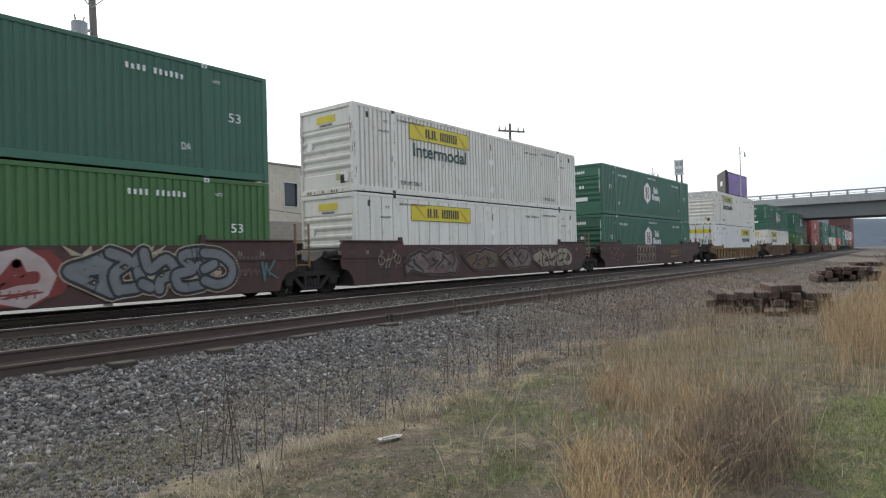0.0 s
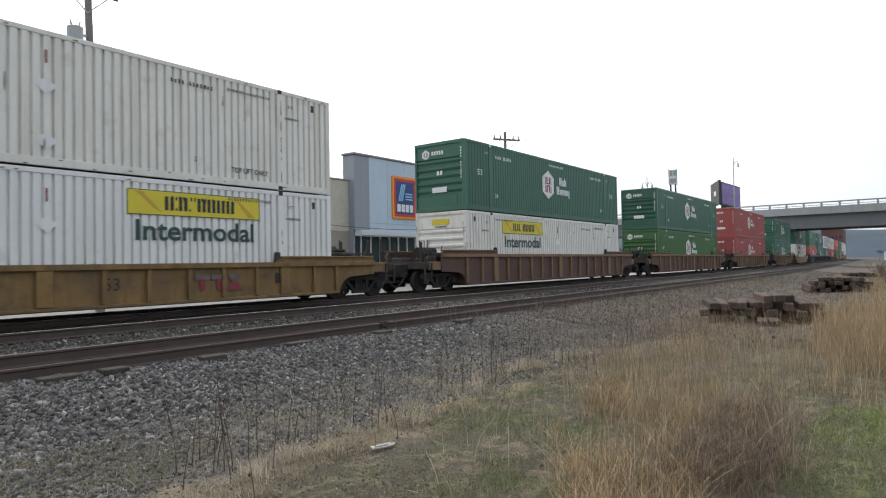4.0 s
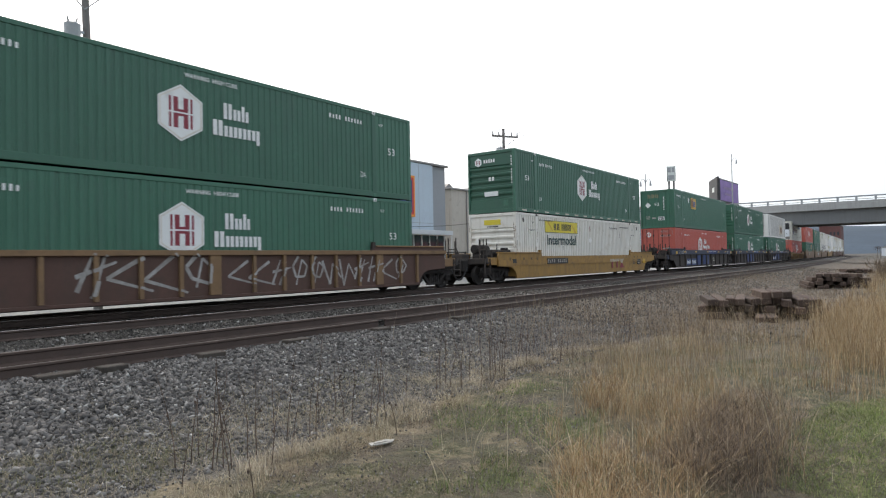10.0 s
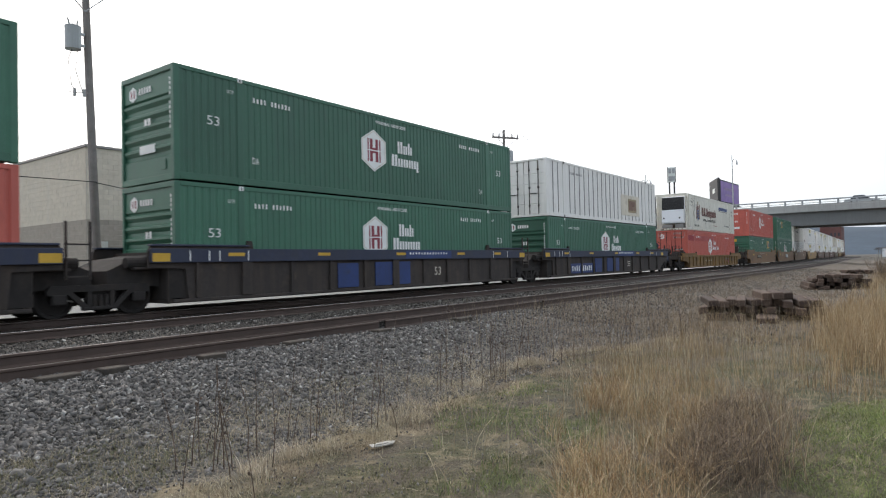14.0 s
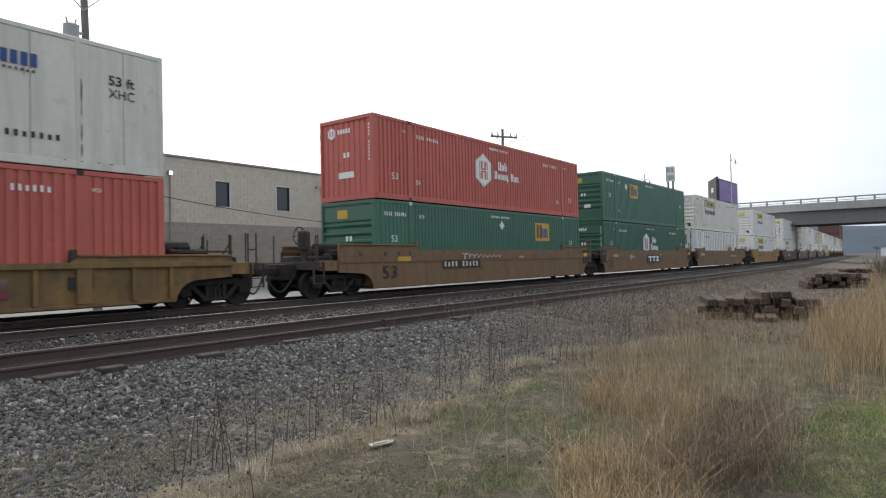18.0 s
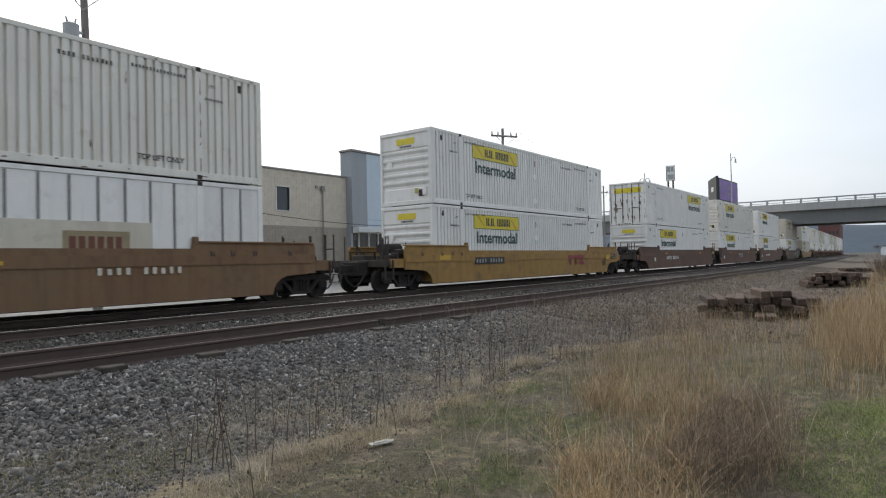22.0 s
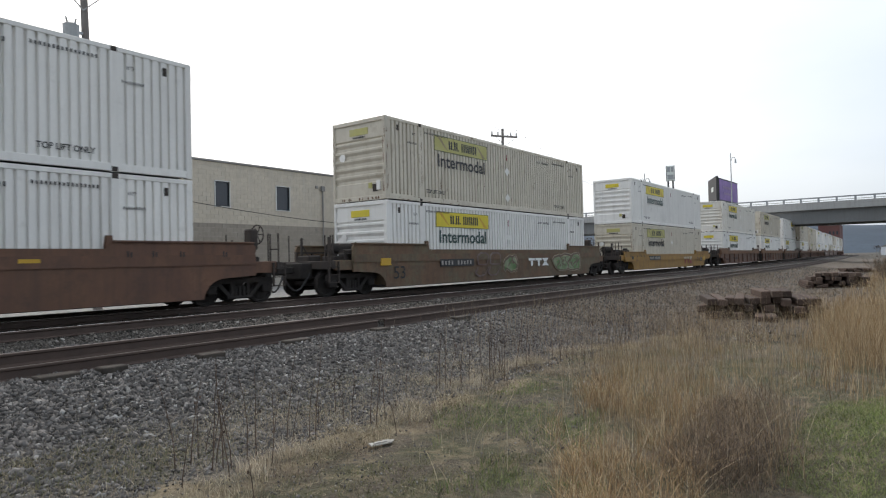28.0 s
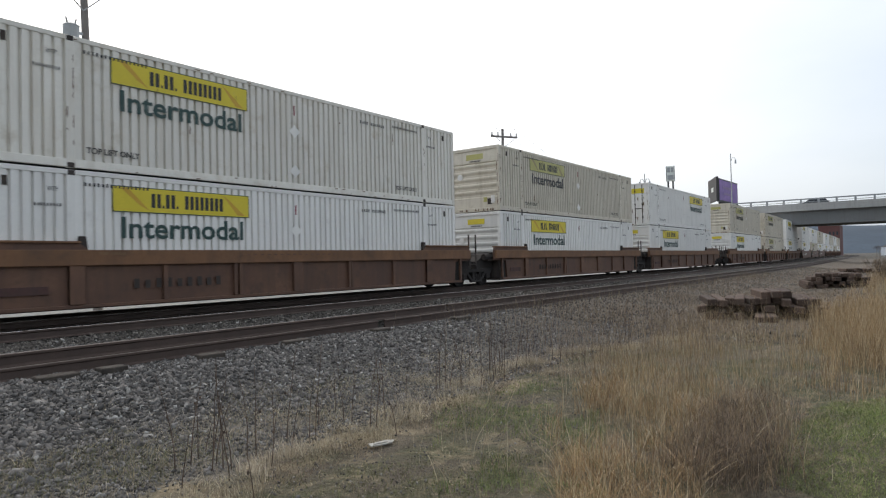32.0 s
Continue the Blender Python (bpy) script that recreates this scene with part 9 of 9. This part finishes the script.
mill = thing("brick_mill", "far dull red brick building with a taller end", "building", at=(330.0, 27.2, -0.5))
part("wall", Geo().box(0, 14, 0, 4.6, 0, 13.5), M["brick_red"], mill)
part("wall", Geo().box(1, 14, 4.604, 8.3, 0, 14.4), M["brick_red"], mill, "taller end wall")
part("roof", Geo().box(0.9, 14.1, 4.7, 8.4, 14.4, 14.7).box(-0.1, 14.1, -0.1, 4.6, 13.5, 13.8), M["cap"], mill)
for k in range(3):
    for z in (6.0, 9.4):
        part("window", Geo().box(-0.03, 0.0, 0.6 + k * 1.4, 1.3 + k * 1.4, z, z + 1.5), M["glass_dark"], mill)
far_shed = thing("far_shed", "far white shed beside the tracks", "building", at=(330.0, 9.5, -0.6))
part("wall", Geo().box(0, 12, -3, 3.0, 0, 3.6), M["unit_white"], far_shed)
part("roof", Geo().prism([(-3.2, 3.6), (3.2, 3.6), (0, 5.0)], 0, -0.3, 12.3), M["cap"], far_shed)


# ---------- trees and hills ----------
def bare_tree(x, y, h, seed, label):
    """A leafless tree: tapered trunk, forked limbs, many fine twigs."""
    rnd = random.Random(seed)
    t = thing("bare_tree", label, "tree", "bare trees", at=(x, y, STREET - 0.3))
    limbs, twigs = Geo(), Geo()

    def grow(p, d, length, r, depth):
        q = p + d * length
        (limbs if depth < 3 else twigs).cyl(p, q, r, 6 if depth < 3 else 3, r * 0.68, False)
        if depth == 5:
            return
        for _ in range(3 if depth < 4 else 4):
            e = (d + Vector((rnd.uniform(-.75, .75), rnd.uniform(-.75, .75), rnd.uniform(-.15, .55)))).normalized()
            grow(p + d * length * rnd.uniform(0.6, 1.0), e, length * rnd.uniform(0.6, 0.85), r * 0.58, depth + 1)

    part("trunk", Geo().cyl((0, 0, 0), (0, 0, h * 0.22), h * 0.022, 10, h * 0.017), M["pole_wood"], t)
    grow(Vector((0, 0, h * 0.22)), Vector((0, 0, 1)), h * 0.2, h * 0.016, 1)
    part("limb_fork", limbs, M["pole_wood"], t)
    tw = part("twig_mass", twigs, M["weed"], t)
    tw["kind"] = "stuff"
    return t


bare_tree(88, 48, 12.0, 1, "leafless grey-brown tree beyond the street")
bare_tree(97, 52, 13.5, 2, "leafless grey-brown tree beyond the street")
bare_tree(80, 46, 10.5, 3, "leafless grey-brown tree beyond the street")
bare_tree(64, 50, 13.0, 4, "leafless grey-brown tree beyond the street")
bare_tree(106, 50, 10.5, 7, "leafless grey-brown tree beyond the street")
bare_tree(205, 8.0, 4.5, 5, "leafless brown scrub tree beside the tracks")
bare_tree(225, 9.5, 5.0, 8, "leafless brown scrub tree beside the tracks")

def brush_shrub(x, y, h, seed):
    """A leafless shrub: many thin stems from the ground, forking into fine twigs."""
    rnd = random.Random(seed)
    sh = thing("dead_shrub", "leafless brown shrub among the dry grass", "shrub", "dead shrubs", at=(x, y, ground_z(x, y) - 0.05))
    stems, twigs = Geo(), Geo()
    for i in range(26):
        p = Vector((rnd.gauss(0, 0.3), rnd.gauss(0, 0.3), 0))
        d = Vector((rnd.gauss(0, 0.28), rnd.gauss(0, 0.28), 1)).normalized()
        q = p + d * h * rnd.uniform(0.45, 0.75)
        stems.cyl(p, q, 0.011, 4, 0.006, False)
        for j in range(7):
            a = p.lerp(q, rnd.uniform(0.3, 1.0))
            e = a + (d + Vector((rnd.gauss(0, 0.5), rnd.gauss(0, 0.5), 0.2))).normalized() * h * rnd.uniform(0.15, 0.38)
            twigs.cyl(a, e, 0.006, 3, 0.003, False)
            for k in range(4):
                b = a.lerp(e, rnd.uniform(0.3, 1.0))
                f = b + Vector((rnd.gauss(0, 0.5), rnd.gauss(0, 0.5), rnd.uniform(0, 1))).normalized() * h * rnd.uniform(0.05, 0.14)
                twigs.cyl(b, f, 0.004, 3, 0.002, False)
    part("stem_clump", stems, M["brush"], sh)["kind"] = "stuff"
    part("twig_mass", twigs, M["brush"], sh)["kind"] = "stuff"


for k, (x, y, h) in enumerate(((37.0, 0.9, 1.2), (43.0, 1.3, 1.3), (49.0, 1.4, 1.5), (57.0, 2.2, 1.6))):
    brush_shrub(x, y, h, 40 + k)

# distance haze is painted into both colours of the ridge as blue-grey
M["hill"] = material("haze_tinted_hill", (0.042, 0.064, 0.092), 0.95, vary=0.2, scale=0.01, dirt=(0.052, 0.074, 0.102), dirt_amount=0.3, dirt_scale=0.02)


def hill_range(name, x, y0, y1, height, seed, label):
    g = Geo()
    n, m_ = 90, 8
    vs, fs = [], []
    for i in range(n + 1):
        y = y0 + (y1 - y0) * i / n
        hh = height * (0.72 + 0.4 * noise.noise((y * 0.0016, seed, 0.0)) + 0.07 * noise.noise((y * 0.012, seed, 2.0)) + 0.02 * noise.noise((y * 0.05, seed, 3.0)))
        for j in range(m_ + 1):
            u = j / m_
            vs.append((x + 500 * u + 40 * noise.noise((y * 0.004, u * 2, seed)), y, -2 + hh * math.sin(u * math.pi / 2) ** 0.9))
    for i in range(n):
        for j in range(m_):
            k = i * (m_ + 1) + j
            fs.append((k, k + m_ + 1, k + m_ + 2, k + 1))
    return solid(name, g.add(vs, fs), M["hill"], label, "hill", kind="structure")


hill_range("backdrop_hill", 1150, -900, 1600, 92, 3.3, "wooded ridge on the horizon, coloured blue for distance haze")

# ---------- vehicles on the bridge ----------
M.update({
    "auto_dark": material("dark_car_paint", (0.09, 0.095, 0.1), 0.35, vary=0.05),
    "auto_grey": material("grey_car_paint", (0.22, 0.24, 0.24), 0.3, vary=0.05),
    "auto_silver": material("silver_car_paint", (0.4, 0.42, 0.42), 0.3, metal=0.3, vary=0.05),
})


def auto(paint, label, wagon=False, rack=False):
    """A car, nose towards -y, its wheels on z = 0."""
    c = thing("car", label, "car", "cars on the bridge")
    back = 2.2 if wagon else 1.55
    body = [(-2.3, 0.35), (-2.35, 0.65), (-2.2, 0.82), (-1.1, 0.95), (2.25, 0.98), (2.32, 0.6), (2.25, 0.35)]
    part("body", Geo().prism(body, 0, -0.88, 0.88), M[paint], c)
    cab = [(-1.15, 0.952), (-0.35, 1.5), (back - 0.5, 1.52), (back, 0.982)]
    part("cabin", Geo().prism(cab, 0, -0.76, 0.76), M["glass_dark"], c, "dark glazing")
    part("car_roof", Geo().prism([(-0.35, 1.502), (back - 0.5, 1.522), (back - 0.55, 1.57), (-0.25, 1.56)], 0, -0.74, 0.74), M[paint], c)
    for y in (-1.4, 1.4):
        for s in (-1, 1):
            part("wheel", Geo().cyl((s * 0.7, y, 0.33), (s * 0.9, y, 0.33), 0.33, 14), M["hose"], c)
    for s in (-1, 1):
        part("headlight", Geo().box(s * 0.62 - 0.16, s * 0.62 + 0.16, -2.37, -2.3, 0.62, 0.74), M["frame_white"], c)
        part("tail_light", Geo().box(s * 0.68 - 0.12, s * 0.68 + 0.12, 2.27, 2.33, 0.68, 0.86), M["mark_red"], c)
    if rack:
        part("roof_load", Geo().box(-0.5, -0.38, -2.2, 2.3, 1.82, 1.9).box(0.38, 0.5, -2.2, 2.3, 1.82, 1.9).box(-0.5, 0.5, -1.2, -1.1, 1.6, 1.82).box(-0.5, 0.5, 1.1, 1.2, 1.6, 1.82), M["mark_red"], c, "long red load on a roof rack")
    return c


# time at which each car stands at y = 12 on the bridge, its speed along -y (minus: the other way), paint
TRAFFIC = [("auto_grey", 12.78, 10.3, True, True), ("auto_silver", 13.55, 11.5, False, False), ("auto_grey", 16.7, 9.6, False, False), ("auto_dark", 19.85, 8.2, True, False),
           ("auto_dark", 25.6, 7.2, False, False), ("auto_grey", 24.2, -9.2, False, False), ("auto_silver", 29.4, -9.8, False, False), ("auto_dark", 31.8, -8.0, True, False), ("auto_dark", 7.3, -8.0, False, False)]
CARS = []
for k, (paint, tm, sp, wag, rk) in enumerate(TRAFFIC):
    c = auto(paint, {"auto_grey": "grey car crossing the bridge", "auto_silver": "silver car crossing the bridge", "auto_dark": "dark car crossing the bridge"}[paint], wag, rk)
    CARS.append((c, tm, sp, k))


# ---------- what moves ----------
def motions():
    """The train rolls past; each wheelset turns while it is near."""
    for ob, off, z in MOVING:
        walk(ob, [(t, on_track(off + run(t), TRACK_Y, z, CL / 2)) for t in range(33)])
        for ch in [o for o in ob.children if o.name.startswith("wheelset")]:
            x0 = ch.location.x
            times = [k / FPS for k in range(32 * FPS + 1) if -4.0 < off + x0 + run(k / FPS) < 45.0]
            if not times:
                continue
            here = [(t, pose(x0, 0, AXLE_R, 0, math.degrees((off + x0 + run(t)) / AXLE_R) % 360.0, 0)) for t in times]
            if times[0] > 0.02:
                here.insert(0, (0.0, here[0][1]))
            if times[-1] < 31.98:
                here.append((32.0, here[-1][1]))
            walk(ch, here)
    for c, tm, sp, k in CARS:
        # each waits beyond the buildings, crosses at its own speed, and stops out of the way
        d = 1 if sp > 0 else -1
        lane, turn = (118.2 if d > 0 else 121.2), (0 if d > 0 else 180)
        lead, tail = 95 + 9 * k, 95 + 9 * (9 - k)
        ya, yb = 12 + d * lead, 12 - d * tail
        ta, tb = tm - lead / abs(sp), tm + tail / abs(sp)
        rows = []
        for i in range(65):
            t = i * 0.5
            y = 12 - sp * (t - tm)
            y = min(max(y, min(ya, yb)), max(ya, yb))
            rows.append((t, pose(lane, y, 8.56, 0, 0, turn)))
        walk(c, rows)


motions()
